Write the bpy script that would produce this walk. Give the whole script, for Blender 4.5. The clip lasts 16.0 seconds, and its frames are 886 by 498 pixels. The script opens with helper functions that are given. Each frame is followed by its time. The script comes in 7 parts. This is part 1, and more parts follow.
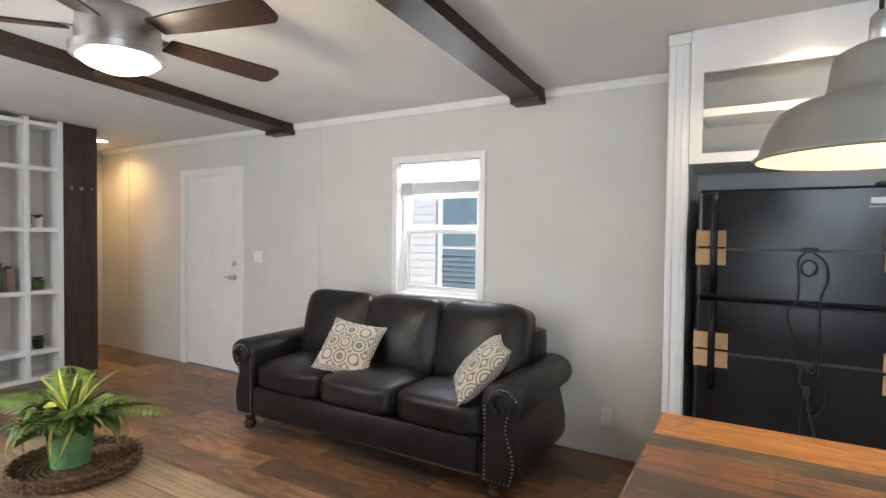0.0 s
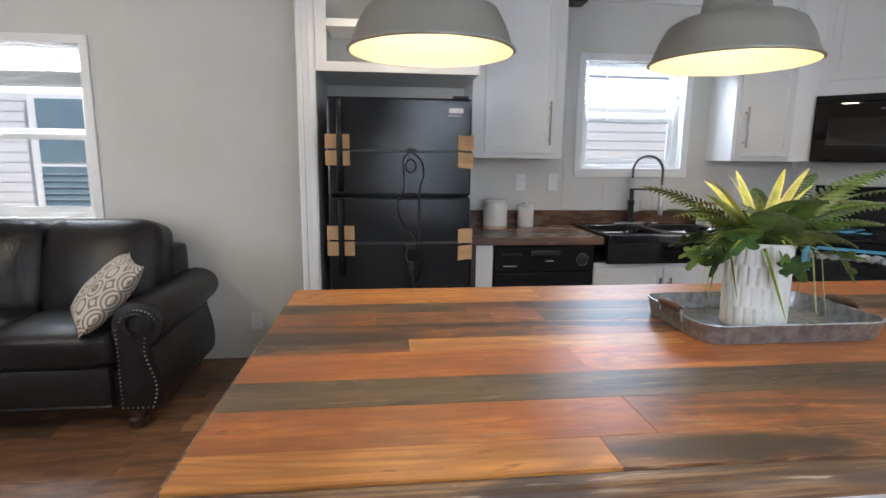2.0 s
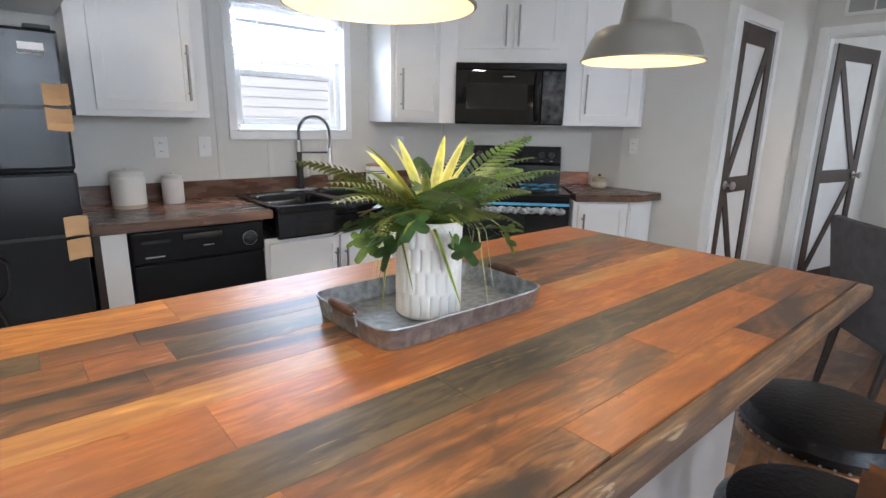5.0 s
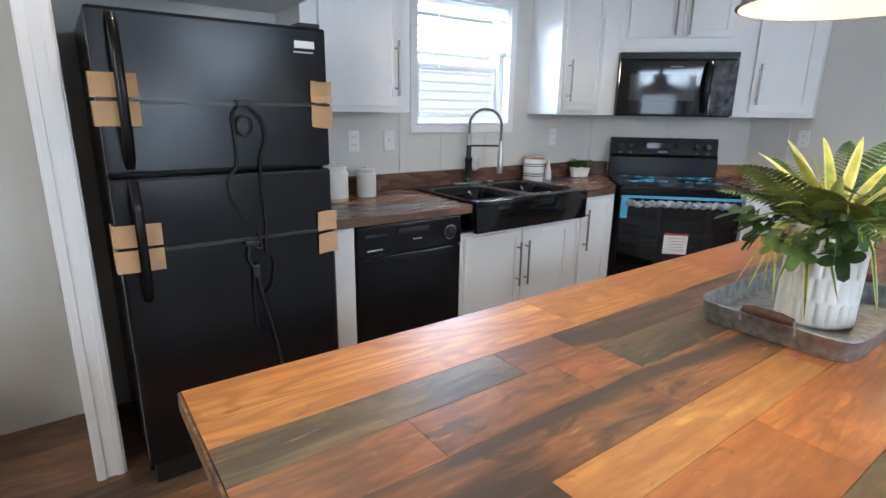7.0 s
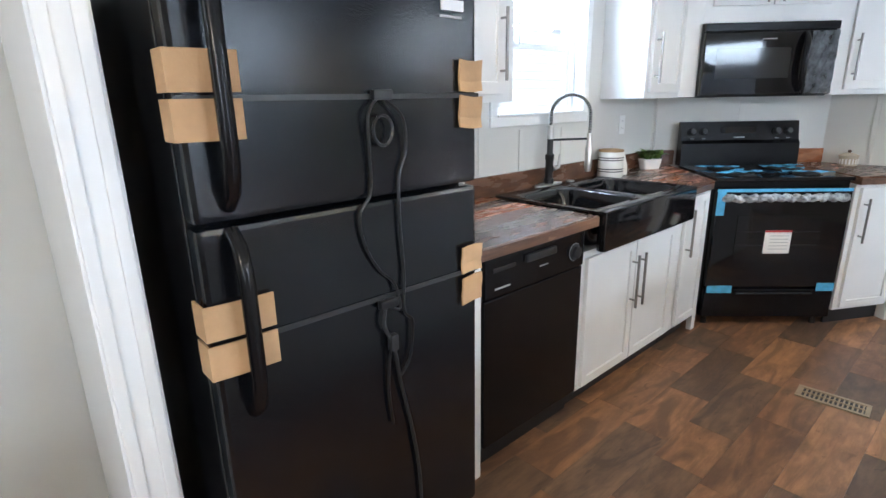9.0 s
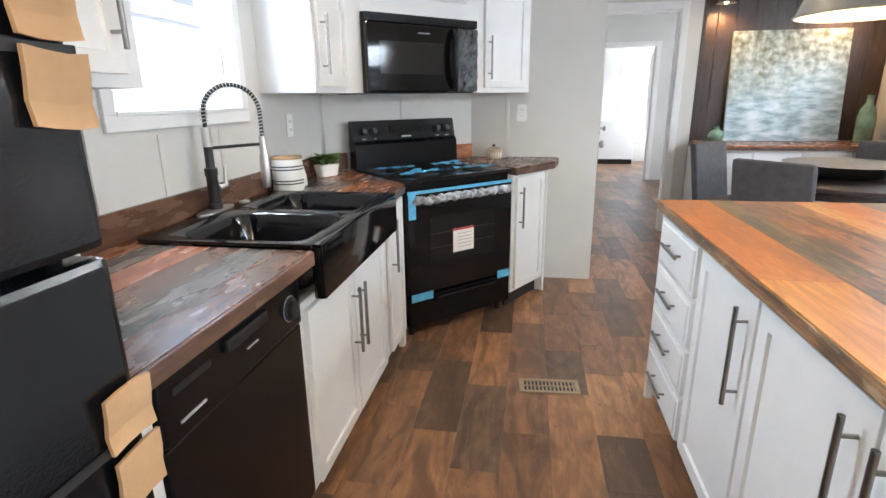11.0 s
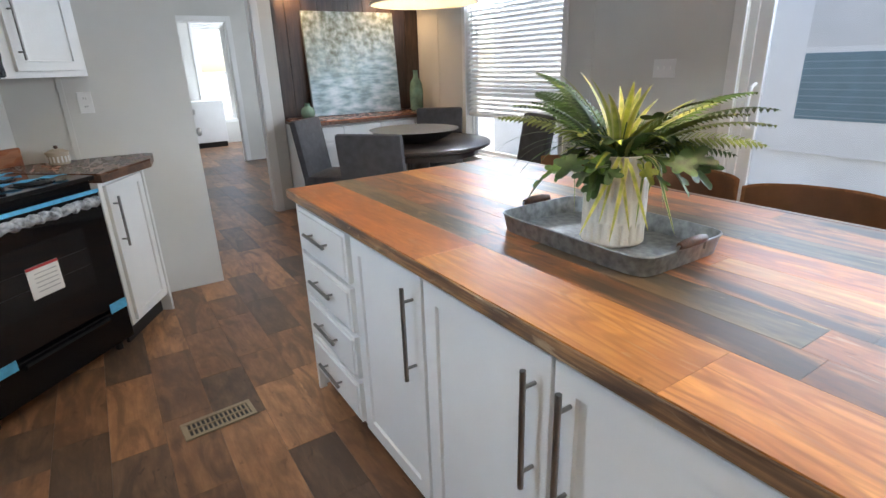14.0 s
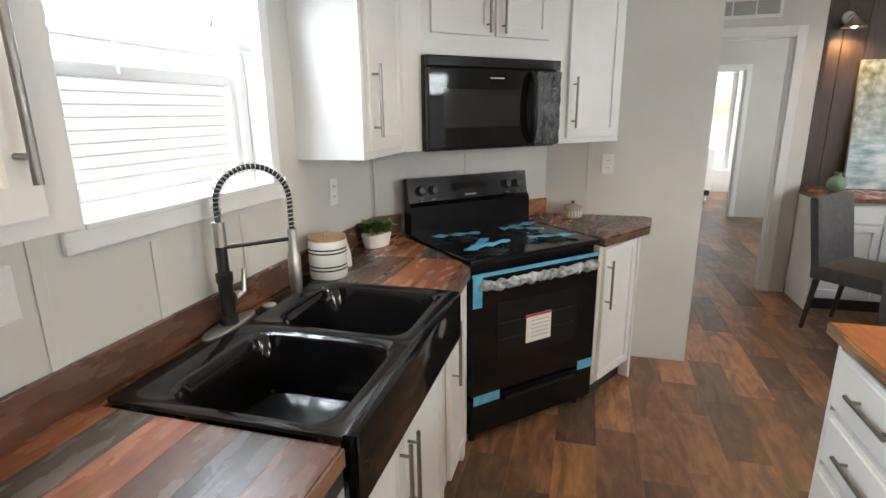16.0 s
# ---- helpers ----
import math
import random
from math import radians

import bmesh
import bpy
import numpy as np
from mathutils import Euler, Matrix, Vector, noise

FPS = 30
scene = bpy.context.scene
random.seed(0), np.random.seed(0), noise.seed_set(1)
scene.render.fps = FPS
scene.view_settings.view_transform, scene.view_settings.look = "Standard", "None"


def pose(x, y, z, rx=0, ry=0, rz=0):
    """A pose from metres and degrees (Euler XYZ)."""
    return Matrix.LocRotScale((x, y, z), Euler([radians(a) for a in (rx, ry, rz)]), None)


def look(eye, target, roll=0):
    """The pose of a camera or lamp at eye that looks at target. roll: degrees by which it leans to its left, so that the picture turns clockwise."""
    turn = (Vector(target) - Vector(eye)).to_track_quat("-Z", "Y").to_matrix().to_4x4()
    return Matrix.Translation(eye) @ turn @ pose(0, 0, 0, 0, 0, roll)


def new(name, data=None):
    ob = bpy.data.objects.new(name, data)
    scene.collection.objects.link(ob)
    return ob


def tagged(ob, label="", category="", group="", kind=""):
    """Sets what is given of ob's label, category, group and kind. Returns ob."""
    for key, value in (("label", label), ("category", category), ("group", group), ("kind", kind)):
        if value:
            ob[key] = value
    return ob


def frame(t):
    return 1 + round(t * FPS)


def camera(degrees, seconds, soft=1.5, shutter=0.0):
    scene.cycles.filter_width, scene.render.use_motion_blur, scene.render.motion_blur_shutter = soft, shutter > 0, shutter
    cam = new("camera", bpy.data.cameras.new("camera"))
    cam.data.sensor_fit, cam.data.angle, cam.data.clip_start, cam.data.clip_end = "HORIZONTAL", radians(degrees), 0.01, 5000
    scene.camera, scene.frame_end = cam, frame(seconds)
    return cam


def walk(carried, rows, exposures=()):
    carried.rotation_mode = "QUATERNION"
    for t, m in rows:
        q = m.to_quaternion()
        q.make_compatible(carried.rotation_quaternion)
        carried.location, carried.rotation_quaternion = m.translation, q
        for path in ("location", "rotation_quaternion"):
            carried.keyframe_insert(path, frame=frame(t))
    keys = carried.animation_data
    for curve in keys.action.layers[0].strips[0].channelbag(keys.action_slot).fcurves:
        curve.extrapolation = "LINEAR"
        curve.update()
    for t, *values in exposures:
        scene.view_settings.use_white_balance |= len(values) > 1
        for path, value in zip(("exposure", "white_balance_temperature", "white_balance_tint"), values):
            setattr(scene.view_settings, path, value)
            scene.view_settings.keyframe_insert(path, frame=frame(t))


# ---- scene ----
cam = camera(80.9, 16.0)
PATH = [
    (0, (0.044, 0.08, 1.433), (-0.974, 1.801, 1.38), 0.7),
    (0.5, (0.051, 0.03, 1.42), (-0.592, 1.92, 1.308), 0.7),
    (1, (0.099, 0.028, 1.389), (-0.213, 1.995, 1.209), 0.7),
    (1.5, (0.112, 0.022, 1.36), (0.089, 2.006, 1.106), 0.7),
    (2, (0.125, 0.031, 1.337), (0.347, 1.99, 1.004), 0.6),
    (2.5, (0.15, 0.066, 1.348), (0.613, 1.967, 0.934), 0.7),
    (3, (0.254, 0.073, 1.331), (0.929, 1.901, 0.88), 0.7),
    (3.5, (0.391, 0.094, 1.345), (1.266, 1.828, 0.869), 0.7),
    (3.7, (0.405, 0.13, 1.345), (1.375, 1.814, 0.87), 0.9),
    (5.8, (0.158, 0.399, 1.392), (1.449, 1.851, 0.92), 1.0),
    (6, (0.033, 0.409, 1.401), (1.3, 1.881, 0.921), 1.0),
    (6.5, (-0.196, 0.596, 1.387), (1.007, 2.115, 0.895), 0.7),
    (7, (-0.277, 0.865, 1.373), (0.865, 2.424, 0.858), 0.9),
    (7.5, (-0.349, 1.127, 1.356), (0.766, 2.693, 0.803), 1.3),
    (8, (-0.438, 1.35, 1.378), (0.676, 2.909, 0.806), 0.9),
    (8.2, (-0.471, 1.435, 1.371), (0.652, 2.991, 0.809), 0.2),
    (10.3, (-0.179, 2.214, 1.388), (1.543, 3.062, 0.826), -0.3),
    (10.5, (-0.083, 2.234, 1.371), (1.698, 2.952, 0.811), -0.2),
    (11, (0.038, 2.292, 1.329), (1.932, 2.61, 0.771), -0.7),
    (11.5, (0.008, 2.379, 1.293), (1.923, 2.237, 0.731), -1.1),
    (12, (-0.053, 2.389, 1.269), (1.771, 1.807, 0.69), -1.5),
    (12.5, (-0.088, 2.379, 1.244), (1.584, 1.464, 0.64), -1.6),
    (13, (-0.064, 2.368, 1.234), (1.483, 1.274, 0.593), -1.9),
    (13.5, (0.081, 2.361, 1.305), (1.594, 1.234, 0.64), -2.0),
    (14, (0.255, 2.338, 1.359), (1.842, 1.321, 0.69), -1.9),
    (14.5, (0.352, 2.406, 1.388), (2.085, 1.659, 0.726), -1.7),
    (15, (0.433, 2.489, 1.414), (2.301, 2.156, 0.781), -1.4),
    (15.5, (0.509, 2.5, 1.486), (2.417, 2.629, 0.901), -1.1),
    (16, (0.612, 2.483, 1.526), (2.477, 2.996, 1.019), -0.6),
]
walk(cam, [(t, look(eye, target, roll)) for t, eye, target, roll in PATH], [(0, 0.9, 6500, 11), (1.5, 0.6, 6400, 13), (3.5, 0.92, 6350, 13), (6, 0.98, 6250, 13), (8, 1.25, 5650, 8), (10.5, 1.9, 6400, 11), (11, 1.7, 6400, 11), (12, 1.25, 6250, 11), (13.5, 1.05, 6100, 9), (15, 1.3, 6650, 11), (16, 1.22, 7150, 11)])

# ---- world, sun and large lights ----
NORTH, SOUTH, CEILING = 3.537, -0.85, 2.44
world = bpy.data.worlds.new("world")
scene.world = world
world.use_nodes = True
wn = world.node_tree
sky = wn.nodes.new("ShaderNodeTexSky")
sky.sky_type, sky.sun_disc = "NISHITA", False
sky.sun_elevation, sky.sun_rotation = radians(63), radians(130)
wn.links.new(sky.outputs[0], wn.nodes["Background"].inputs[0])
wn.nodes["Background"].inputs[1].default_value = 0.15
sun = new("sun", bpy.data.lights.new("sun", "SUN"))
sun.data.energy, sun.data.angle, sun.data.color = 5.0, radians(0.5), (1.0, 0.95, 0.88)
sun.matrix_world = look((4.1, -3.45, 10.5), (0, 0, 0))


def window_light(name, eye, target, w, h, watts, color=(0.84, 0.92, 1.0)):
    """Area lamp that stands in for daylight at an opening, real or added."""
    lamp = bpy.data.lights.new(name, "AREA")
    lamp.shape, lamp.size, lamp.size_y, lamp.energy, lamp.color = "RECTANGLE", w, h, watts, color
    ob = new(name, lamp)
    ob.matrix_world = look(eye, target)
    return ob


window_light("daylight_slider", (1.08, -0.90, 1.86), (1.08, 0.6, 0.9), 1.6, 0.26, 12, (0.76, 0.88, 1.0))
window_light("daylight_slider_side", (0.52, -0.96, 1.05), (0.7, 1.0, 1.0), 0.6, 1.75, 12, (0.76, 0.88, 1.0))
window_light("daylight_sink", (1.83, NORTH + 0.125, 1.85), (1.83, 1.8, 0.6), 0.66, 0.28, 13, (0.70, 0.84, 1.0))
window_light("daylight_sofa", (-2.06, NORTH + 0.125, 1.87), (-2.06, 1.8, 0.6), 0.66, 0.26, 14)
window_light("daylight_dining", (4.04, -0.90, 2.0), (4.04, 0.6, 1.0), 1.2, 0.12, 24)
# These three fill lamps sit in added, unseen openings to brighten the rooms.
window_light("daylight_living", (-3.6, -0.93, 1.45), (-3.6, 1, 1.3), 1.3, 1.0, 27)
window_light("daylight_hall_room", (7.3, -0.93, 1.45), (7.3, 1, 1.3), 1.3, 1.0, 13)
window_light("daylight_far_room", (10.4, -0.93, 1.45), (10.4, 1, 1.3), 1.2, 1.0, 26)


# ---- materials ----
def mat(name, color, rough=0.6, metal=0.0, var=0.06, scale=6.0, fine=60.0, bump=0.05, spec=0.5, coat=0.0, second=None, stretch=(1, 1, 1), obj_var=0.0, emit=0.0, trans=0.0):
    """A surface: two scales of colour variation, fine relief, wear in the gloss."""
    m = bpy.data.materials.new(name)
    m.use_nodes = True
    nt = m.node_tree
    b = nt.nodes["Principled BSDF"]
    tc = nt.nodes.new("ShaderNodeTexCoord")
    mp = nt.nodes.new("ShaderNodeMapping")
    mp.inputs["Scale"].default_value = stretch
    nt.links.new(tc.outputs["Object"], mp.inputs[0])
    n1 = nt.nodes.new("ShaderNodeTexNoise")
    n1.inputs["Scale"].default_value, n1.inputs["Detail"].default_value = scale, 4
    n2 = nt.nodes.new("ShaderNodeTexNoise")
    n2.inputs["Scale"].default_value, n2.inputs["Detail"].default_value = fine, 6
    vec = mp.outputs[0]
    if obj_var:
        info = nt.nodes.new("ShaderNodeObjectInfo")
        add = nt.nodes.new("ShaderNodeVectorMath")
        mul = nt.nodes.new("ShaderNodeMath")
        mul.operation, mul.inputs[1].default_value = "MULTIPLY", 37.0
        nt.links.new(info.outputs["Random"], mul.inputs[0])
        nt.links.new(mp.outputs[0], add.inputs[0])
        nt.links.new(mul.outputs[0], add.inputs[1])
        vec = add.outputs[0]
    for n in (n1, n2):
        nt.links.new(vec, n.inputs["Vector"])
    mix = nt.nodes.new("ShaderNodeMix")
    mix.data_type = "RGBA"
    dark = second or tuple(c * (1 - 2 * var) for c in color)
    mix.inputs["A"].default_value = (*dark, 1)
    mix.inputs["B"].default_value = (*(min(1, c * (1 + var)) for c in color), 1)
    r1 = nt.nodes.new("ShaderNodeMapRange")
    r1.inputs["From Min"].default_value, r1.inputs["From Max"].default_value = 0.3, 0.7
    half = nt.nodes.new("ShaderNodeMath")
    half.operation = "MULTIPLY_ADD"
    half.inputs[1].default_value, half.inputs[2].default_value = 0.45, -0.22
    sm = nt.nodes.new("ShaderNodeMath")
    nt.links.new(n1.outputs[0], r1.inputs[0])
    nt.links.new(n2.outputs[0], half.inputs[0])
    nt.links.new(r1.outputs[0], sm.inputs[0])
    nt.links.new(half.outputs[0], sm.inputs[1])
    nt.links.new(sm.outputs[0], mix.inputs["Factor"])
    out = mix.outputs["Result"]
    if obj_var:
        hsv = nt.nodes.new("ShaderNodeHueSaturation")
        rr = nt.nodes.new("ShaderNodeMapRange")
        rr.inputs["To Min"].default_value, rr.inputs["To Max"].default_value = 1 - obj_var, 1 + obj_var
        nt.links.new(info.outputs["Random"], rr.inputs[0])
        nt.links.new(rr.outputs[0], hsv.inputs["Value"])
        nt.links.new(out, hsv.inputs["Color"])
        out = hsv.outputs[0]
    nt.links.new(out, b.inputs["Base Color"])
    rg = nt.nodes.new("ShaderNodeMapRange")
    rg.inputs["To Min"].default_value, rg.inputs["To Max"].default_value = max(0.02, rough * 0.85), min(1, rough * 1.15)
    nt.links.new(n1.outputs[0], rg.inputs[0])
    nt.links.new(rg.outputs[0], b.inputs["Roughness"])
    b.inputs["Metallic"].default_value = metal
    b.inputs["Specular IOR Level"].default_value = spec
    b.inputs["Coat Weight"].default_value = coat
    b.inputs["Coat Roughness"].default_value = 0.15
    if trans:
        b.inputs["Transmission Weight"].default_value = trans
    if emit:
        b.inputs["Emission Color"].default_value = (*color, 1)
        b.inputs["Emission Strength"].default_value = emit
    if bump:
        bp = nt.nodes.new("ShaderNodeBump")
        bp.inputs["Strength"].default_value, bp.inputs["Distance"].default_value = bump, 0.01
        nt.links.new(n2.outputs[0], bp.inputs["Height"])
        nt.links.new(bp.outputs[0], b.inputs["Normal"])
    return m


def wood(name, color, dark, rough=0.35, grain=(1.2, 26, 26), coat=0.0, obj_var=0.12, knots=0.55, spec=0.5, bump=0.08, lines=0.45):
    """Boards with grain along x, blotches and dark streaks."""
    m = mat(name, color, rough, var=0.1, scale=3.0, fine=9.0, bump=bump, second=dark, stretch=grain, obj_var=obj_var, coat=coat, spec=spec)
    nt = m.node_tree
    b = nt.nodes["Principled BSDF"]
    src = b.inputs["Base Color"].links[0].from_socket
    tc = next(n for n in nt.nodes if n.type == "TEX_COORD")
    info = next(n for n in nt.nodes if n.type == "OBJECT_INFO")
    mp = nt.nodes.new("ShaderNodeMapping")
    mp.inputs["Scale"].default_value = (4.0, 11, 11) if grain[0] < grain[1] else (11, 11, 4.0)
    off = nt.nodes.new("ShaderNodeVectorMath")
    mul = nt.nodes.new("ShaderNodeMath")
    mul.operation, mul.inputs[1].default_value = "MULTIPLY", 91.0
    nt.links.new(info.outputs["Random"], mul.inputs[0])
    nt.links.new(tc.outputs["Object"], mp.inputs[0])
    nt.links.new(mp.outputs[0], off.inputs[0])
    nt.links.new(mul.outputs[0], off.inputs[1])
    n = nt.nodes.new("ShaderNodeTexNoise")
    n.inputs["Scale"].default_value, n.inputs["Detail"].default_value, n.inputs["Distortion"].default_value = 1.0, 7, 0.8
    nt.links.new(off.outputs[0], n.inputs["Vector"])
    r = nt.nodes.new("ShaderNodeMapRange")
    r.inputs["From Min"].default_value, r.inputs["From Max"].default_value = 0.5, 0.72
    r.inputs["To Max"].default_value = knots
    nt.links.new(n.outputs[0], r.inputs[0])
    mx = nt.nodes.new("ShaderNodeMix")
    mx.data_type = "RGBA"
    mx.inputs["B"].default_value = (*(c * 0.6 for c in dark), 1)
    nt.links.new(r.outputs[0], mx.inputs["Factor"])
    nt.links.new(src, mx.inputs["A"])
    mp2 = nt.nodes.new("ShaderNodeMapping")
    mp2.inputs["Scale"].default_value = (1.1, 13, 13) if grain[0] < grain[1] else (13, 13, 1.1)
    off2 = nt.nodes.new("ShaderNodeVectorMath")
    nt.links.new(tc.outputs["Object"], mp2.inputs[0])
    nt.links.new(mp2.outputs[0], off2.inputs[0])
    nt.links.new(mul.outputs[0], off2.inputs[1])
    wv = nt.nodes.new("ShaderNodeTexWave")
    wv.bands_direction = "Y" if grain[0] < grain[1] else "X"
    wv.inputs["Scale"].default_value, wv.inputs["Distortion"].default_value = 0.8, 12.0
    wv.inputs["Detail"].default_value, wv.inputs["Detail Scale"].default_value, wv.inputs["Detail Roughness"].default_value = 4.0, 1.4, 0.65
    nt.links.new(off2.outputs[0], wv.inputs["Vector"])
    r2 = nt.nodes.new("ShaderNodeMapRange")
    r2.inputs["From Min"].default_value, r2.inputs["From Max"].default_value, r2.inputs["To Max"].default_value = 0.45, 1.0, lines
    nt.links.new(wv.outputs["Fac"], r2.inputs[0])
    mx2 = nt.nodes.new("ShaderNodeMix")
    mx2.data_type = "RGBA"
    mx2.inputs["B"].default_value = (*(c * 0.75 for c in dark), 1)
    nt.links.new(r2.outputs[0], mx2.inputs["Factor"])
    nt.links.new(mx.outputs["Result"], mx2.inputs["A"])
    nt.links.new(mx2.outputs["Result"], b.inputs["Base Color"])
    return m


WALL = mat("painted_panel", (0.62, 0.61, 0.578), 0.6, var=0.03, scale=2.0, fine=300, bump=0.04)
CEIL = mat("ceiling_paint", (0.72, 0.72, 0.71), 0.8, var=0.03, scale=3, fine=180, bump=0.1)
WHITE = mat("white_trim_paint", (0.78, 0.78, 0.77), 0.38, var=0.02, scale=5, fine=120, bump=0.03)
CABINET = mat("white_cabinet_paint", (0.77, 0.77, 0.76), 0.35, var=0.02, scale=4, fine=150, bump=0.03)
DARKWOOD = wood("dark_stained_wood", (0.055, 0.027, 0.018), (0.022, 0.012, 0.009), 0.4)
ESPRESSO = wood("espresso_panel", (0.06, 0.035, 0.026), (0.028, 0.017, 0.014), 0.45, grain=(20, 20, 1.5))
BLACK = mat("black_appliance", (0.005, 0.005, 0.006), 0.22, var=0.1, scale=8, fine=140, bump=0.05, spec=0.25)
BLACKGLASS = mat("black_glass", (0.004, 0.004, 0.005), 0.05, var=0.1, bump=0)
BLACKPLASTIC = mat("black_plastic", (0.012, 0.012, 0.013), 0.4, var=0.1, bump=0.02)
SINK = mat("black_enamel", (0.006, 0.006, 0.007), 0.09, var=0.2, bump=0.0, spec=0.5)
CHROME = mat("brushed_nickel", (0.55, 0.54, 0.52), 0.36, metal=1.0, var=0.04, scale=30, bump=0.0)
NICKEL = mat("dark_brushed_nickel", (0.30, 0.29, 0.275), 0.38, metal=1.0, var=0.06, scale=30, bump=0.0)
CARD = mat("corrugated_cardboard", (0.47, 0.29, 0.15), 0.85, var=0.06, scale=12, fine=90, bump=0.1)
LEATHER = mat("dark_leather", (0.014, 0.012, 0.0135), 0.33, var=0.25, scale=9, fine=70, bump=0.25, spec=0.35)
GREYCLOTH = mat("grey_upholstery", (0.075, 0.073, 0.08), 0.9, var=0.15, scale=20, fine=320, bump=0.3)
TANWOOD = wood("bent_plywood", (0.34, 0.17, 0.075), (0.22, 0.10, 0.04), 0.4, grain=(3, 3, 20))
OAK = wood("washed_oak", (0.34, 0.25, 0.16), (0.22, 0.15, 0.09), 0.5)
def reclaimed(name, color, dark, patch, pale, rough=0.38, amount=0.75, grain=(2.2, 7, 7), lines=0.16, obj_var=0.14, scuffs=0.65, specks=0.7, streaks=0.5, broad=0.0, stain=(0.07, 0.05, 0.035), spec=0.5, figure=0.0, bump=0.08):
    """Reclaimed board: soft figure, broad weathered patches and thin pale scuffs."""
    m = wood(name, color, dark, rough, grain=grain, lines=lines, knots=0.35, obj_var=obj_var, spec=spec, bump=bump)
    nt = m.node_tree
    b = nt.nodes["Principled BSDF"]
    src = b.inputs["Base Color"].links[0].from_socket
    tc = next(n for n in nt.nodes if n.type == "TEX_COORD")
    info = next(n for n in nt.nodes if n.type == "OBJECT_INFO")
    mul = nt.nodes.new("ShaderNodeMath")
    mul.operation, mul.inputs[1].default_value = "MULTIPLY", 53.0
    nt.links.new(info.outputs["Random"], mul.inputs[0])
    for scale, detail, warp, lo, hi, top, tone in (((2.6, 9, 9), 7, 1.6, 0.44, 0.62, amount, patch), ((7, 24, 24), 6, 1.8, 0.50, 0.60, amount * 0.65 if broad else 0.0, tuple(c * 0.8 for c in patch)), ((5, 30, 30), 5, 2.2, 0.61, 0.69, scuffs, pale), ((9, 26, 26), 4, 1.0, 0.66, 0.72, specks, tuple(c * 0.5 for c in dark)), ((3.5, 130, 130), 3, 0.6, 0.5, 0.68, streaks, tuple(c * 0.55 for c in dark))):
        mp = nt.nodes.new("ShaderNodeMapping")
        mp.inputs["Scale"].default_value = scale
        off = nt.nodes.new("ShaderNodeVectorMath")
        nt.links.new(tc.outputs["Object"], mp.inputs[0])
        nt.links.new(mp.outputs[0], off.inputs[0])
        nt.links.new(mul.outputs[0], off.inputs[1])
        n = nt.nodes.new("ShaderNodeTexNoise")
        n.inputs["Scale"].default_value, n.inputs["Detail"].default_value, n.inputs["Distortion"].default_value = 1.0, detail, warp
        nt.links.new(off.outputs[0], n.inputs["Vector"])
        r = nt.nodes.new("ShaderNodeMapRange")
        r.inputs["From Min"].default_value, r.inputs["From Max"].default_value, r.inputs["To Max"].default_value = lo, hi, top
        nt.links.new(n.outputs[0], r.inputs[0])
        mx = nt.nodes.new("ShaderNodeMix")
        mx.data_type = "RGBA"
        mx.inputs["B"].default_value = (*tone, 1)
        nt.links.new(r.outputs[0], mx.inputs["Factor"])
        nt.links.new(src, mx.inputs["A"])
        src = mx.outputs["Result"]
    if figure:
        mp = nt.nodes.new("ShaderNodeMapping")
        mp.inputs["Scale"].default_value = (1.3, 7.5, 7.5)
        off = nt.nodes.new("ShaderNodeVectorMath")
        nt.links.new(tc.outputs["Object"], mp.inputs[0])
        nt.links.new(mp.outputs[0], off.inputs[0])
        nt.links.new(mul.outputs[0], off.inputs[1])
        n = nt.nodes.new("ShaderNodeTexNoise")
        n.inputs["Scale"].default_value, n.inputs["Detail"].default_value, n.inputs["Distortion"].default_value = 1.0, 1.6, 0.25
        nt.links.new(off.outputs[0], n.inputs["Vector"])
        ring = nt.nodes.new("ShaderNodeMath")
        ring.operation, ring.inputs[1].default_value = "MULTIPLY", 95.0
        wave = nt.nodes.new("ShaderNodeMath")
        wave.operation = "SINE"
        nt.links.new(n.outputs[0], ring.inputs[0])
        nt.links.new(ring.outputs[0], wave.inputs[0])
        r = nt.nodes.new("ShaderNodeMapRange")
        r.inputs["From Min"].default_value, r.inputs["From Max"].default_value, r.inputs["To Max"].default_value = 0.0, 1.0, figure
        nt.links.new(wave.outputs[0], r.inputs[0])
        mx = nt.nodes.new("ShaderNodeMix")
        mx.data_type = "RGBA"
        mx.inputs["B"].default_value = (*(c * 0.7 for c in dark), 1)
        nt.links.new(r.outputs[0], mx.inputs["Factor"])
        nt.links.new(src, mx.inputs["A"])
        src = mx.outputs["Result"]
    for scale, shift, lo, hi, top in (((1.5, 8, 8), 3.1, 0.45, 0.60, broad), ((6, 19, 19), 8.7, 0.52, 0.62, broad * 0.75)):
        if not broad:
            break
        mp = nt.nodes.new("ShaderNodeMapping")
        mp.inputs["Scale"].default_value, mp.inputs["Location"].default_value = scale, (shift, shift, 0)
        nt.links.new(tc.outputs["Object"], mp.inputs[0])
        n = nt.nodes.new("ShaderNodeTexNoise")
        n.inputs["Scale"].default_value, n.inputs["Detail"].default_value, n.inputs["Distortion"].default_value = 1.0, 9, 1.4
        nt.links.new(mp.outputs[0], n.inputs["Vector"])
        r = nt.nodes.new("ShaderNodeMapRange")
        r.inputs["From Min"].default_value, r.inputs["From Max"].default_value, r.inputs["To Max"].default_value = lo, hi, top
        nt.links.new(n.outputs[0], r.inputs[0])
        mx = nt.nodes.new("ShaderNodeMix")
        mx.data_type = "RGBA"
        mx.inputs["B"].default_value = (*stain, 1)
        nt.links.new(r.outputs[0], mx.inputs["Factor"])
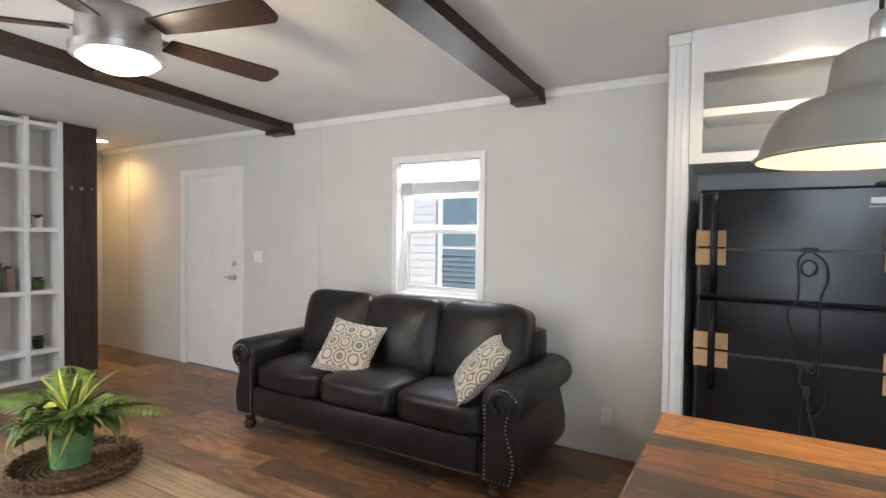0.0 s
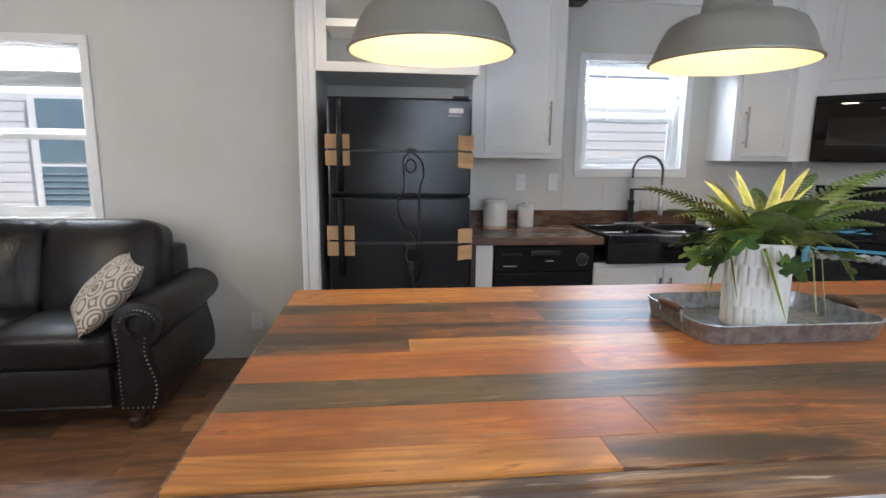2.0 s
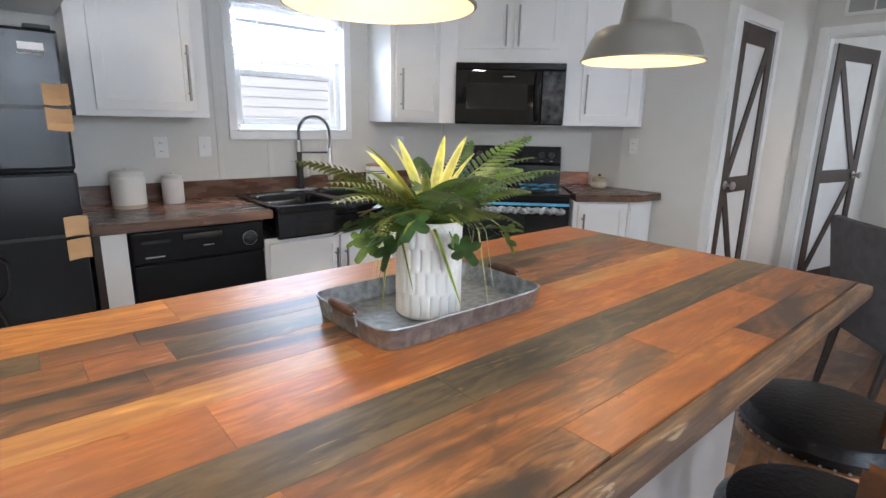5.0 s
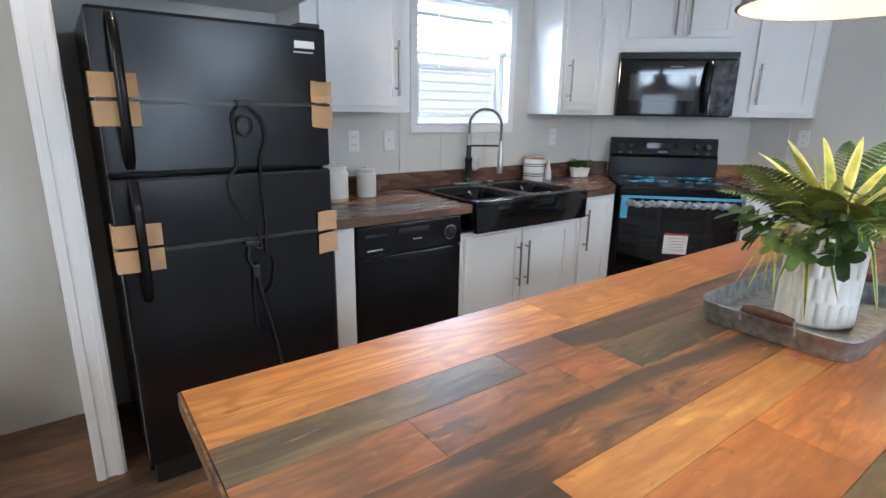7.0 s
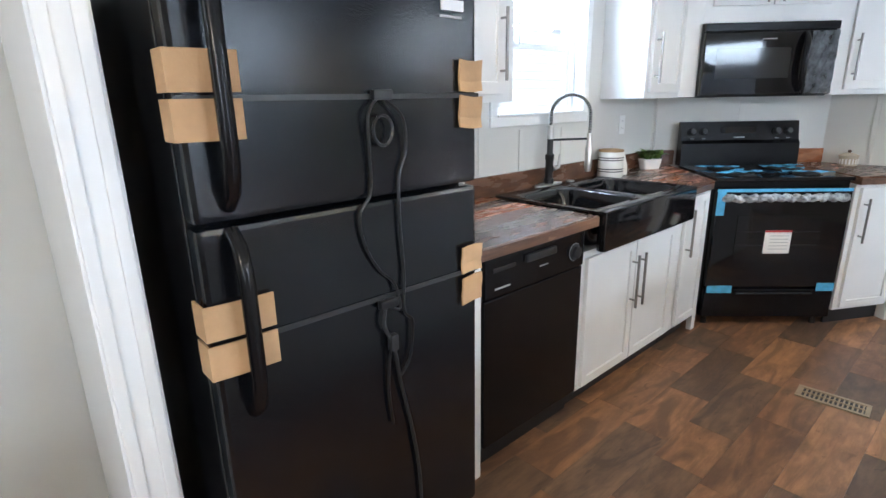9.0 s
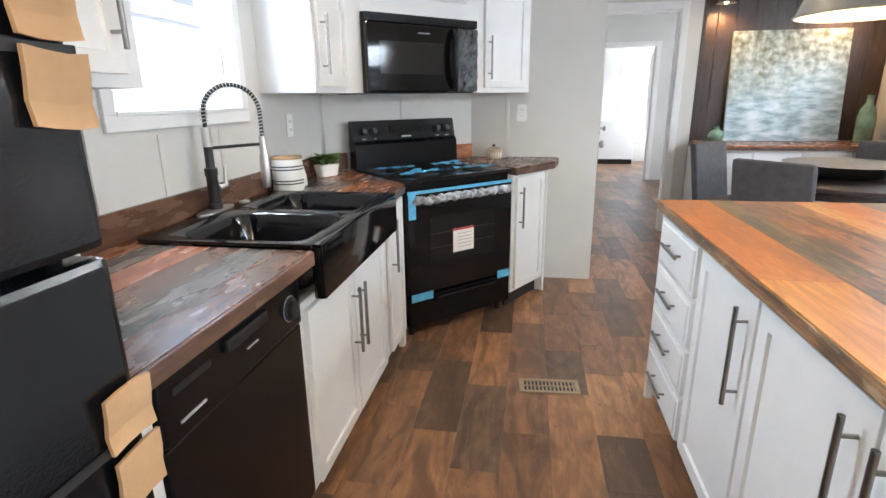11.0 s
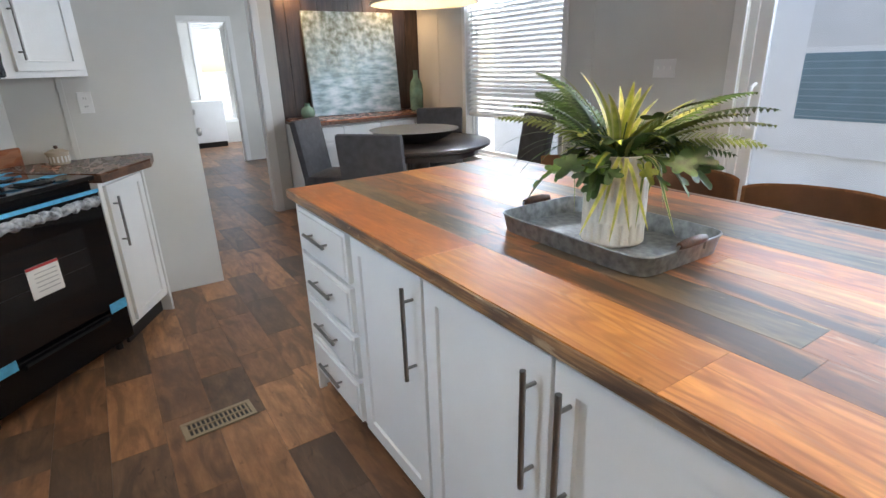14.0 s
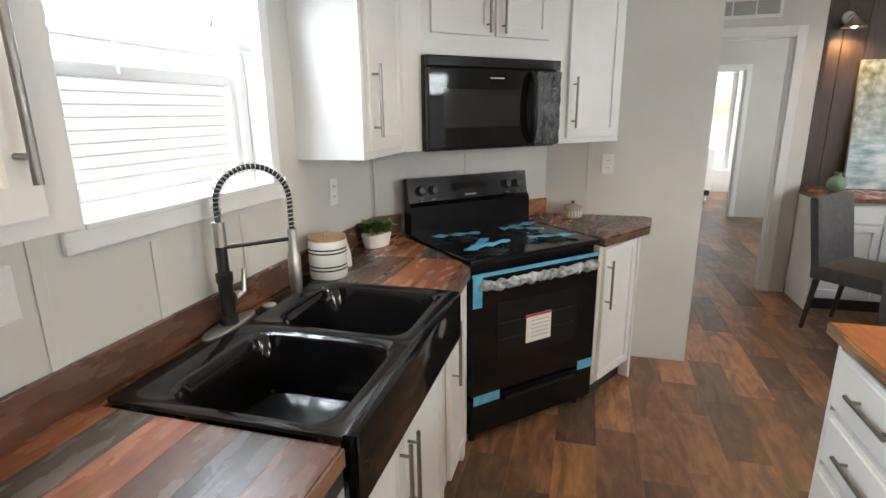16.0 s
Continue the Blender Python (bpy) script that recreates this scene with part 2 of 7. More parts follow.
        nt.links.new(src, mx.inputs["A"])
        src = mx.outputs["Result"]
    nt.links.new(src, b.inputs["Base Color"])
    return m


PALE = (0.46, 0.31, 0.18)
TOP = dict(rough=0.38, spec=0.42, bump=0.025)
ISLAND = {
    "h": reclaimed("honey_pine", (0.64, 0.29, 0.075), (0.45, 0.17, 0.042), (0.40, 0.14, 0.038), PALE, amount=0.4, lines=0.4, streaks=0.25, scuffs=0.3, figure=0.55, **TOP),
    "o": reclaimed("orange_pine", (0.62, 0.235, 0.06), (0.46, 0.145, 0.038), (0.36, 0.11, 0.034), PALE, amount=0.5, lines=0.36, streaks=0.25, scuffs=0.4, broad=0.4, stain=(0.24, 0.085, 0.035), figure=0.35, **TOP),
    "y": reclaimed("yellow_pine", (0.64, 0.33, 0.10), (0.47, 0.21, 0.06), (0.46, 0.16, 0.045), PALE, amount=0.4, lines=0.36, streaks=0.25, scuffs=0.4, broad=0.5, stain=(0.36, 0.13, 0.045), figure=0.3, **TOP),
    "g": reclaimed("grey_barnwood", (0.15, 0.11, 0.062), (0.09, 0.066, 0.04), (0.06, 0.047, 0.033), (0.36, 0.23, 0.11), amount=0.7, lines=0.55, streaks=0.4, scuffs=0.6, broad=0.35, stain=(0.27, 0.17, 0.08), figure=0.5, **TOP),
    "d": reclaimed("weathered_brown", (0.42, 0.18, 0.065), (0.25, 0.10, 0.042), (0.16, 0.075, 0.038), (0.46, 0.30, 0.15), amount=0.6, lines=0.3, streaks=0.3, broad=0.92, stain=(0.055, 0.04, 0.03), figure=0.25, **TOP),
    "r": reclaimed("red_brown_pine", (0.50, 0.19, 0.06), (0.33, 0.115, 0.04), (0.22, 0.085, 0.038), PALE, amount=0.6, lines=0.35, streaks=0.3, scuffs=0.5, broad=0.7, stain=(0.10, 0.058, 0.036), figure=0.35, **TOP),
}
EDGE = reclaimed("rough_bark_edge", (0.40, 0.22, 0.10), (0.15, 0.08, 0.045), (0.06, 0.045, 0.04), (0.44, 0.33, 0.22), 0.42, 0.8, (3, 40, 60), 0.6, scuffs=0.8, streaks=0.9)
ISLAND["e"] = EDGE
PLANK = dict(rough=0.38, amount=0.85, grain=(3.0, 8, 8), lines=0.16, scuffs=0.3, streaks=0.16)
FLOORS = [reclaimed("floor_plank_brown", (0.30, 0.16, 0.082), (0.20, 0.10, 0.055), (0.115, 0.064, 0.04), (0.25, 0.14, 0.08), obj_var=0.22, **PLANK),
          reclaimed("floor_plank_dark", (0.18, 0.11, 0.07), (0.115, 0.07, 0.047), (0.075, 0.05, 0.037), (0.19, 0.12, 0.075), obj_var=0.2, **PLANK),
          reclaimed("floor_plank_amber", (0.42, 0.22, 0.105), (0.28, 0.14, 0.07), (0.17, 0.09, 0.05), (0.33, 0.19, 0.10), obj_var=0.2, **PLANK)]
SHADE = mat("greige_metal_shade", (0.25, 0.235, 0.205), 0.4, metal=0.2, var=0.05, scale=6, fine=200, bump=0.02)
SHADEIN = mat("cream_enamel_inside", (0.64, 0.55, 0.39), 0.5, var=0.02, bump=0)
BULB = mat("warm_bulb", (1.0, 0.82, 0.5), 0.5, var=0, bump=0, emit=8)
CERAMIC = mat("white_ceramic", (0.72, 0.70, 0.66), 0.3, var=0.03, scale=10, fine=90, bump=0.04)
GALV = mat("galvanised_steel", (0.34, 0.355, 0.365), 0.42, metal=0.8, var=0.2, scale=48, fine=90, bump=0.05)


def glass_material():
    m = bpy.data.materials.new("window_glass")
    m.use_nodes = True
    b = m.node_tree.nodes["Principled BSDF"]
    b.inputs["Transmission Weight"].default_value, b.inputs["Roughness"].default_value, b.inputs["IOR"].default_value = 1.0, 0.0, 1.02
    return m


GLASS = glass_material()


# ---- building helpers ----
def cuboid(bm, x0, x1, y0, y1, z0, z1, bevel=0.0, m=None):
    got = bmesh.ops.create_cube(bm, size=1, matrix=(m or Matrix()) @ Matrix.Translation(((x0 + x1) / 2, (y0 + y1) / 2, (z0 + z1) / 2)) @ Matrix.Diagonal((x1 - x0, y1 - y0, z1 - z0, 1)))
    if bevel:
        es = list({e for v in got["verts"] for e in v.link_edges})
        bmesh.ops.bevel(bm, geom=es, offset=bevel, segments=2, profile=0.6, affect="EDGES")
    return bm


def block(x0, x1, y0, y1, z0, z1, bevel=0.0):
    return cuboid(bmesh.new(), x0, x1, y0, y1, z0, z1, bevel)


def lathe(profile, steps=32, cap=True):
    """A turned shape from (radius, height) pairs."""
    bm = bmesh.new()
    rings = [[bm.verts.new((r * math.cos(2 * math.pi * i / steps), r * math.sin(2 * math.pi * i / steps), z)) for i in range(steps)] for r, z in profile]
    for a, b in zip(rings, rings[1:]):
        for i in range(steps):
            bm.faces.new((a[i], a[(i + 1) % steps], b[(i + 1) % steps], b[i]))
    if cap:
        bm.faces.new(rings[0][::-1])
        bm.faces.new(rings[-1])
    return bm


def tube(points, radius, sides=8):
    """A round bar along points."""
    bm = bmesh.new()
    pts = [Vector(p) for p in points]
    rings = []
    side = None
    for i, p in enumerate(pts):
        d = (pts[min(i + 1, len(pts) - 1)] - pts[max(i - 1, 0)]).normalized()
        if side is None:
            side = d.orthogonal().normalized()
        side = (side - d * side.dot(d)).normalized()
        up = d.cross(side)
        r = radius[i] if isinstance(radius, (list, tuple)) else radius
        rings.append([bm.verts.new(p + r * (side * math.cos(2 * math.pi * k / sides) + up * math.sin(2 * math.pi * k / sides))) for k in range(sides)])
    for a, b in zip(rings, rings[1:]):
        for k in range(sides):
            bm.faces.new((a[k], a[(k + 1) % sides], b[(k + 1) % sides], b[k]))
    bm.faces.new(rings[0][::-1])
    bm.faces.new(rings[-1])
    return bm


def prism(points, z0, z1):
    """An upright prism over a polygon."""
    bm = bmesh.new()
    lo = [bm.verts.new((x, y, z0)) for x, y in points]
    hi = [bm.verts.new((x, y, z1)) for x, y in points]
    bm.faces.new(lo[::-1])
    bm.faces.new(hi)
    n = len(points)
    for i in range(n):
        bm.faces.new((lo[i], lo[(i + 1) % n], hi[(i + 1) % n], hi[i]))
    bmesh.ops.recalc_face_normals(bm, faces=bm.faces)
    return bm


def mesh_object(name, bm, material, smooth=False):
    me = bpy.data.meshes.new(name)
    bm.to_mesh(me)
    bm.free()
    for m in material if isinstance(material, (list, tuple)) else (material,):
        me.materials.append(m)
    if smooth:
        for p in me.polygons:
            p.use_smooth = True
        me.set_sharp_from_angle(angle=radians(40))
    return new(name, me)


def part(name, bm, material, parent, label="", smooth=False, at=None):
    ob = mesh_object(name, bm, material, smooth)
    ob.parent = parent
    if at is not None:
        ob.matrix_basis = at
    return tagged(ob, label)


def thing(name, label, category, at, group=""):
    ob = new(name)
    ob.empty_display_size = 0.1
    ob.matrix_basis = at
    return tagged(ob, label, category, group)


def structure(name, bm, material, label="", category=""):
    return tagged(mesh_object(name, bm, material), label, category, kind="structure")


def wall(name, axis, inner, outer, a0, a1, holes=(), z1=2.57, material=None, label=""):
    """A wall with real openings: holes as (a0, a1, z0, z1) along it."""
    bm = bmesh.new()
    lo, hi = min(inner, outer), max(inner, outer)
    cuts = sorted({a0, a1, *(h[0] for h in holes), *(h[1] for h in holes)})
    for u, v in zip(cuts, cuts[1:]):
        spans = sorted((h[2], h[3]) for h in holes if h[0] <= u and h[1] >= v)
        z = 0.0
        for b, t in spans + [(z1, z1)]:
            if b - z > 0.001:
                if axis == "x":
                    cuboid(bm, u, v, lo, hi, z, b)
                else:
                    cuboid(bm, lo, hi, u, v, z, b)
            z = t
    bmesh.ops.remove_doubles(bm, verts=bm.verts, dist=0.0005)
    return structure(name, bm, material or WALL, label, "wall")


def shaker_mesh(x0, x1, y_front, y_back, z0, z1, rail, recess=0.009):
    """One slab with a recessed field; its face lies at y_front."""
    bm = block(x0, x1, min(y_front, y_back), max(y_front, y_back), z0, z1, 0.0022)
    out = 1 if y_front > y_back else -1
    face = max((f for f in bm.faces if f.normal.y * out > 0.9), key=lambda f: f.calc_area())
    bmesh.ops.inset_region(bm, faces=[face], thickness=rail)
    bmesh.ops.inset_region(bm, faces=[face], thickness=0.003, depth=-recess)
    return bm


# ---- structure ----
wall("wall_north", "x", NORTH, NORTH + 0.13, -8.1, 12.0, [(-5.27, -4.38, 0.0, 2.03), (-2.43, -1.69, 0.95, 2.01), (1.47, 2.19, 1.29, 2.01)], label="pale grey panelled wall with flat batten strips")
# Last three holes are added, unseen openings for the fill lamps.
wall("wall_south", "x", SOUTH, SOUTH - 0.13, -8.1, 12.0, [(0.2, 1.98, 0.02, 2.04), (3.39, 4.69, 0.45, 2.08), (-4.3, -2.9, 0.9, 2.0), (6.6, 8.0, 0.9, 2.0), (9.75, 11.05, 0.9, 2.0)], label="pale grey wall with sliding door and window")
wall("wall_kitchen_east", "y", 3.88, 3.98, 1.92, NORTH, label="pale grey panelled kitchen end wall")
wall("wall_closet", "x", 1.82, 1.92, 3.88, 5.48, [(4.08, 4.70, 0.0, 2.04)], label="pale grey closet wall")
wall("wall_hall", "y", 5.48, 5.58, 0.78, 1.92, [(0.97, 1.70, 0.0, 2.08)], label="pale grey wall with hall opening")
wall("wall_niche", "y", 5.62, 5.72, SOUTH, 0.78, label="wall behind the dark niche panelling")
wall("wall_hall_north", "x", 1.92, 2.02, 5.58, 9.0, label="pale grey hall wall")
wall("wall_hall_end", "y", 9.0, 9.1, SOUTH, 1.92, [(0.42, 1.2, 0.0, 2.06)], label="grey hall end wall with doorway")
wall("wall_far_room", "y", 11.6, 11.73, SOUTH, NORTH, [(-0.1, 0.48, 0.45, 2.2)], label="white far room wall with window")
wall("wall_west", "y", -6.08, -6.2, SOUTH, 2.86, label="living room end wall")
wall("wall_coat", "y", -5.78, -6.08, 2.57, 2.86, label="short wall behind the coat panel")
wall("wall_entry_end", "y", -7.0, -7.1, 2.86, NORTH, label="beige entry hall end wall")
wall("wall_entry_south", "x", 2.76, 2.86, -7.0, -6.2, label="entry hall side wall")
structure("wall_corner_diagonal", prism([(3.06, NORTH), (3.88, 2.72), (3.88, NORTH)], 0, 2.5), WALL, "pale grey diagonal corner wall behind the range", "wall")
RIDGE_Y, RIDGE_Z = 1.34, 2.56


def vault(y):
    """The ceiling's height over y."""
    return RIDGE_Z - abs(y - RIDGE_Y) * (RIDGE_Z - CEILING) / (NORTH - RIDGE_Y)


def ceiling_slab():
    ys = (SOUTH - 0.13, RIDGE_Y, NORTH + 0.13)
    bm = bmesh.new()
    rows = [[bm.verts.new((x, y, vault(y) + up)) for y in ys] for x in (-8.1, 12.0) for up in (0, 0.25)]
    a, b, c, d = rows
    for i in (0, 1):
        bm.faces.new((a[i], a[i + 1], c[i + 1], c[i]))
        bm.faces.new((b[i], b[i + 1], d[i + 1], d[i]))
    for p, q in ((a, b), (c, d)):
        bm.faces.new((p[0], p[1], q[1], q[0]))
        bm.faces.new((p[1], p[2], q[2], q[1]))
    for i in (0, 2):
        bm.faces.new((a[i], c[i], d[i], b[i]))
    bmesh.ops.recalc_face_normals(bm, faces=bm.faces)
    return bm


structure("ceiling", ceiling_slab(), CEIL, "flat white textured ceiling", "ceiling")
structure("floor", block(-8.1, 12.0, SOUTH - 0.13, NORTH + 0.13, -0.12, -0.006), DARKWOOD, "brown wood-look plank floor", "floor")
structure("ground", block(-300, 300, -300, 300, -0.62, -0.6), mat("dry_ground", (0.46, 0.44, 0.40), 0.9, var=0.2, scale=0.5, fine=6), "dry pale ground outside", "ground")


# ---- trim, beams, doors, windows ----
def crown(name, y, x0, x1, side):
    z = vault(y)
    bm = prism([(0, 0), (side * 0.018, 0), (side * 0.03, 0.03), (side * 0.03, 0.052), (0, 0.052)], x0, x1)
    ob = structure(name, bm, WHITE, "narrow white crown moulding", "trim")
    ob.matrix_basis = Matrix(((0, 0, 1, 0), (1, 0, 0, y), (0, 1, 0, z - 0.055), (0, 0, 0, 1)))


crown("trim_crown_north", NORTH, -7.0, -0.335, -1)
crown("trim_crown_kitchen", NORTH, 1.23, 2.31, -1)
crown("trim_crown_south", SOUTH, -6.0, 5.6, 1)


def ceiling_beam(x0, x1):
    ob = thing("ceiling_beam", "dark-stained hollow wooden beam across the white ceiling", "beam", pose((x0 + x1) / 2, 0, 0), "ceiling beams")
    h = (x1 - x0) / 2
    bm = bmesh.new()
    for ya, yb in ((SOUTH + 0.002, RIDGE_Y), (RIDGE_Y, NORTH - 0.002)):
        va, vb = vault(ya), vault(yb)
        lo = [bm.verts.new((sx * (h - 0.012), y, v - 0.075)) for y, v in ((ya, va), (yb, vb)) for sx in (-1, 1)]
        hi = [bm.verts.new((sx * (h - 0.012), y, v + 0.02)) for y, v in ((ya, va), (yb, vb)) for sx in (-1, 1)]
        for f in ((lo[0], lo[1], lo[3], lo[2]), (hi[0], hi[1], hi[3], hi[2]), (lo[0], lo[2], hi[2], hi[0]), (lo[1], lo[3], hi[3], hi[1]), (lo[0], lo[1], hi[1], hi[0]), (lo[2], lo[3], hi[3], hi[2])):
            bm.faces.new(f)
    bmesh.ops.recalc_face_normals(bm, faces=bm.faces)
    part("beam", bm, DARKWOOD, ob)
    for y, sgn in ((NORTH, -1), (SOUTH, 1)):
        ya, yb = sorted((y + sgn * 0.002, y + sgn * 0.13))
        part("end_block", block(-h, h, ya, yb, 2.34, vault(y) + 0.004, 0.006), DARKWOOD, ob)


for a, b in ((-1.405, -1.19), (-3.86, -3.6), (1.19, 1.415)):
    ceiling_beam(a, b)


def batten(x=None, y=None, z0=0.0, z1=2.44, turn=0, name="trim_batten"):
    ob = structure(name, block(-0.014, 0.014, -0.005, 0, z0, z1, 0.002), WALL, "flat batten strip on a wall panel joint", "trim")
    ob.matrix_basis = pose(x, y, 0, 0, 0, turn)


for x in (-6.4, -3.3, 1.36):
    batten(x, NORTH)
batten(1.66, NORTH, 1.0, 1.22)
batten(2.02, NORTH, 1.0, 1.22)
batten(3.075, NORTH - 0.017, 0.9, 2.44)
batten(3.47, 3.127, 0.9, 1.36, -45)
batten(3.876, 2.46, 0.9, 2.44, -90)
for x in (3.1, 5.2):
    batten(x, SOUTH, 0, 2.4, 180)


def window(name, axis_pose, w, z0, z1, label, sashes=2, depth=0.12):
    """A white vinyl window in a wall that faces local -y: frame, sash rails, panes, casing and sill."""
    win = tagged(new(name), label, "window", kind="structure")
    win.matrix_basis = axis_pose
    h = w / 2
    bm = bmesh.new()
    for x0, x1 in ((-h, -h + 0.035), (h - 0.035, h)):
        cuboid(bm, x0, x1, 0.055, 0.115, z0, z1, 0.004)
    for a, b in ((z0, z0 + 0.04), (z1 - 0.04, z1)):
        cuboid(bm, -h + 0.035, h - 0.035, 0.055, 0.115, a, b, 0.004)
    part("window_frame", bm, WHITE, win)
    mid = (z0 + z1) / 2
    for a, b, y in ((z0 + 0.04, mid, 0.07), (mid, z1 - 0.04, 0.09)):
        sash = bmesh.new()
        for x0, x1 in ((-h + 0.035, -h + 0.065), (h - 0.065, h - 0.035)):
            cuboid(sash, x0, x1, y, y + 0.018, a, b, 0.003)
        for c, d in ((a, a + 0.035), (b - 0.035, b)):
            cuboid(sash, -h + 0.065, h - 0.065, y, y + 0.018, c, d, 0.003)
        s_ob = part("sash", sash, WHITE, win)
        pane = part("pane", block(-h + 0.065, h - 0.065, y + 0.007, y + 0.011, a + 0.035, b - 0.035), GLASS, s_ob)
        pane.visible_shadow = False
    bm = bmesh.new()
    cw = 0.05
    cuboid(bm, -h - cw, h + cw, -0.016, 0, z1, z1 + cw, 0.004)
    cuboid(bm, -h - cw, h + cw, -0.016, 0, z0 - cw, z0, 0.004)
    cuboid(bm, -h - cw, -h, -0.016, 0, z0, z1, 0.004)
    cuboid(bm, h, h + cw, -0.016, 0, z0, z1, 0.004)
    part("casing", bm, WHITE, win)
    part("window_sill", block(-h, h, -0.02, 0.055, z0 - 0.004, z0 + 0.012, 0.004), WHITE, win)
    return win


def blinds(at, w, top, bottom, label, open_slats=True, stack=0.0, cord=True):
    """White slatted blinds with head rail, slats, bottom rail and wand."""
    ob = thing("window_blinds", label, "blinds", at)
    part("head_rail", block(-w / 2, w / 2, 0.0, 0.05, top - 0.05, top, 0.006), BLINDWHITE, ob)
    part("bottom_rail", block(-w / 2, w / 2, 0.005, 0.045, bottom, bottom + 0.028, 0.006), BLINDWHITE, ob)
    slat = None
    z = bottom + 0.045
    step = 0.042
    while z < top - 0.06:
        if slat is None:
            bm = bmesh.new()
            cuboid(bm, -w / 2, w / 2, -0.024, 0.024, -0.0015, 0.0015, 0.0, pose(0, 0, 0, 36, 0, 0))
            slat = part("slat", bm, BLINDWHITE, ob, at=pose(0, 0.028, z))
        else:
            s2 = new("slat", slat.data)
            s2.parent = ob
            s2.matrix_basis = pose(0, 0.028, z)
        z += step if z > bottom + stack else 0.008
    if cord:
        part("wand", tube([(-w / 2 + 0.13, -0.008, top - 0.04), (-w / 2 + 0.135, -0.012, max(bottom - 0.1, top - 0.72))], 0.004, 6), BLINDWHITE, ob)
    return ob


BLINDWHITE = mat("blind_vinyl", (0.84, 0.84, 0.83), 0.7, var=0.01, bump=0, trans=0.45)
window("window_1", pose(-2.06, NORTH, 0), 0.74, 0.95, 2.01, "white vinyl window behind the sofa, blinds raised")
window("window_2", pose(1.83, NORTH, 0), 0.72, 1.29, 2.01, "white vinyl window over the sink")
window("window_3", pose(4.04, SOUTH, 0, 0, 0, 180), 1.3, 0.45, 2.08, "tall white dining window with lowered blinds")
window("window_4", pose(11.6, 0.19, 0, 0, 0, -90), 0.58, 0.45, 2.2, "white window in the far room")
# Three unseen windows, assumed and added round the fill lamps.
window("window_added_5", pose(-3.600, SOUTH, 0, 0, 0, 180), 1.40, 0.9, 2.0, "white living room window, unseen, added to let in light")
window("window_added_6", pose(7.300, SOUTH, 0, 0, 0, 180), 1.40, 0.9, 2.0, "white window in the hall room, unseen, added to let in light")
window("window_added_7", pose(10.400, SOUTH, 0, 0, 0, 180), 1.30, 0.9, 2.0, "white window in the far room, unseen, added to let in light")
blinds(pose(-2.06, NORTH + 0.0, 0), 0.70, 2.0, 1.72, "white blinds raised to the top of the window", stack=0.14)
blinds(pose(1.83, NORTH + 0.0, 0), 0.68, 2.0, 1.72, "white slatted blinds half raised over the sink", stack=0.02)
blinds(pose(4.04, SOUTH, 0, 0, 0, 180), 1.26, 2.07, 0.86, "white slatted blinds lowered over the dining window", cord=False)


def panel_door(name, at, w, h, label, x_brace=False, knob_side=1, six=True):
    d = tagged(new(name), label, "door", kind="structure")
    d.matrix_basis = at
    part("door_leaf", block(-w / 2, w / 2, 0.012, 0.047, 0.008, h, 0.003), WHITE, d)
    if six:
        for x in (-w / 4, w / 4):
            for z0, z1 in ((0.2, 0.78), (0.98, 1.55), (1.66, 1.9)):
                bm = block(x - w * 0.16, x + w * 0.16, 0.006, 0.016, z0, z1, 0.005)
                part("panel", bm, WHITE, d)
    if x_brace:
        s = 0.095
        stiles = [("stile", -w / 2, -w / 2 + s, 0.0, 0.011, 0.01, h), ("stile", w / 2 - s, w / 2, 0.0, 0.011, 0.01, h)]
        rails = [("rail", -w / 2 + s, w / 2 - s, 0.0, 0.011, a, b) for a, b in ((0.01, 0.13), (0.92, 1.03), (h - 0.12, h))]
        for n, *c in stiles + rails:
            part(n, block(*c, 0.002), ESPRESSO, d)
        for za, zb, flip in ((0.13, 0.92, 1), (1.03, h - 0.12, -1)):
            x0, x1 = -w / 2 + s, w / 2 - s
            meet, away = (x0, x1) if knob_side < 0 else (x1, x0)
            ends = ((away, za), (meet, zb)) if flip > 0 else ((meet, za), (away, zb))
            (ax, az), (bx, bz) = ends
            ln = math.hypot(bx - ax, bz - az)
            bm = block(-ln / 2, ln / 2, 0.001, 0.009, -0.038, 0.038, 0.002)
            part("brace", bm, ESPRESSO, d, at=Matrix.Translation(((ax + bx) / 2, 0, (az + bz) / 2)) @ Matrix.Rotation(-math.atan2(bz - az, bx - ax), 4, "Y"))
    kx = knob_side * (w / 2 - 0.07)
    for sgn, yy in ((-1, 0.0), (1, 0.05)):
        knob = lathe([(0.03, 0), (0.03, 0.006), (0.011, 0.012), (0.011, 0.035), (0.025, 0.042), (0.029, 0.055), (0.022, 0.066), (0.004, 0.07)], 20)
        part("door_knob", knob, CHROME, d, smooth=True, at=Matrix.Translation((kx, yy, 0.98)) @ Matrix.Rotation(radians(90 * -sgn), 4, "X"))
    return d


def casing(name, at, w, h, label):
    """Flat white casing and jamb round an opening; local -y is the room's side."""
    bm = bmesh.new()
    c = 0.07
    for y0, y1 in ((-0.016, 0.0),):
        cuboid(bm, -w / 2 - c, -w / 2, y0, y1, 0, h + c, 0.004)
        cuboid(bm, w / 2, w / 2 + c, y0, y1, 0, h + c, 0.004)
        cuboid(bm, -w / 2, w / 2, y0, y1, h, h + c, 0.004)
    cuboid(bm, -w / 2, -w / 2 + 0.012, 0, 0.1, 0, h)
    cuboid(bm, w / 2 - 0.012, w / 2, 0, 0.1, 0, h)
    cuboid(bm, -w / 2 + 0.012, w / 2 - 0.012, 0, 0.1, h - 0.012, h)
    ob = structure(name, bm, WHITE, label, "door trim")
    ob.matrix_basis = at
    return ob


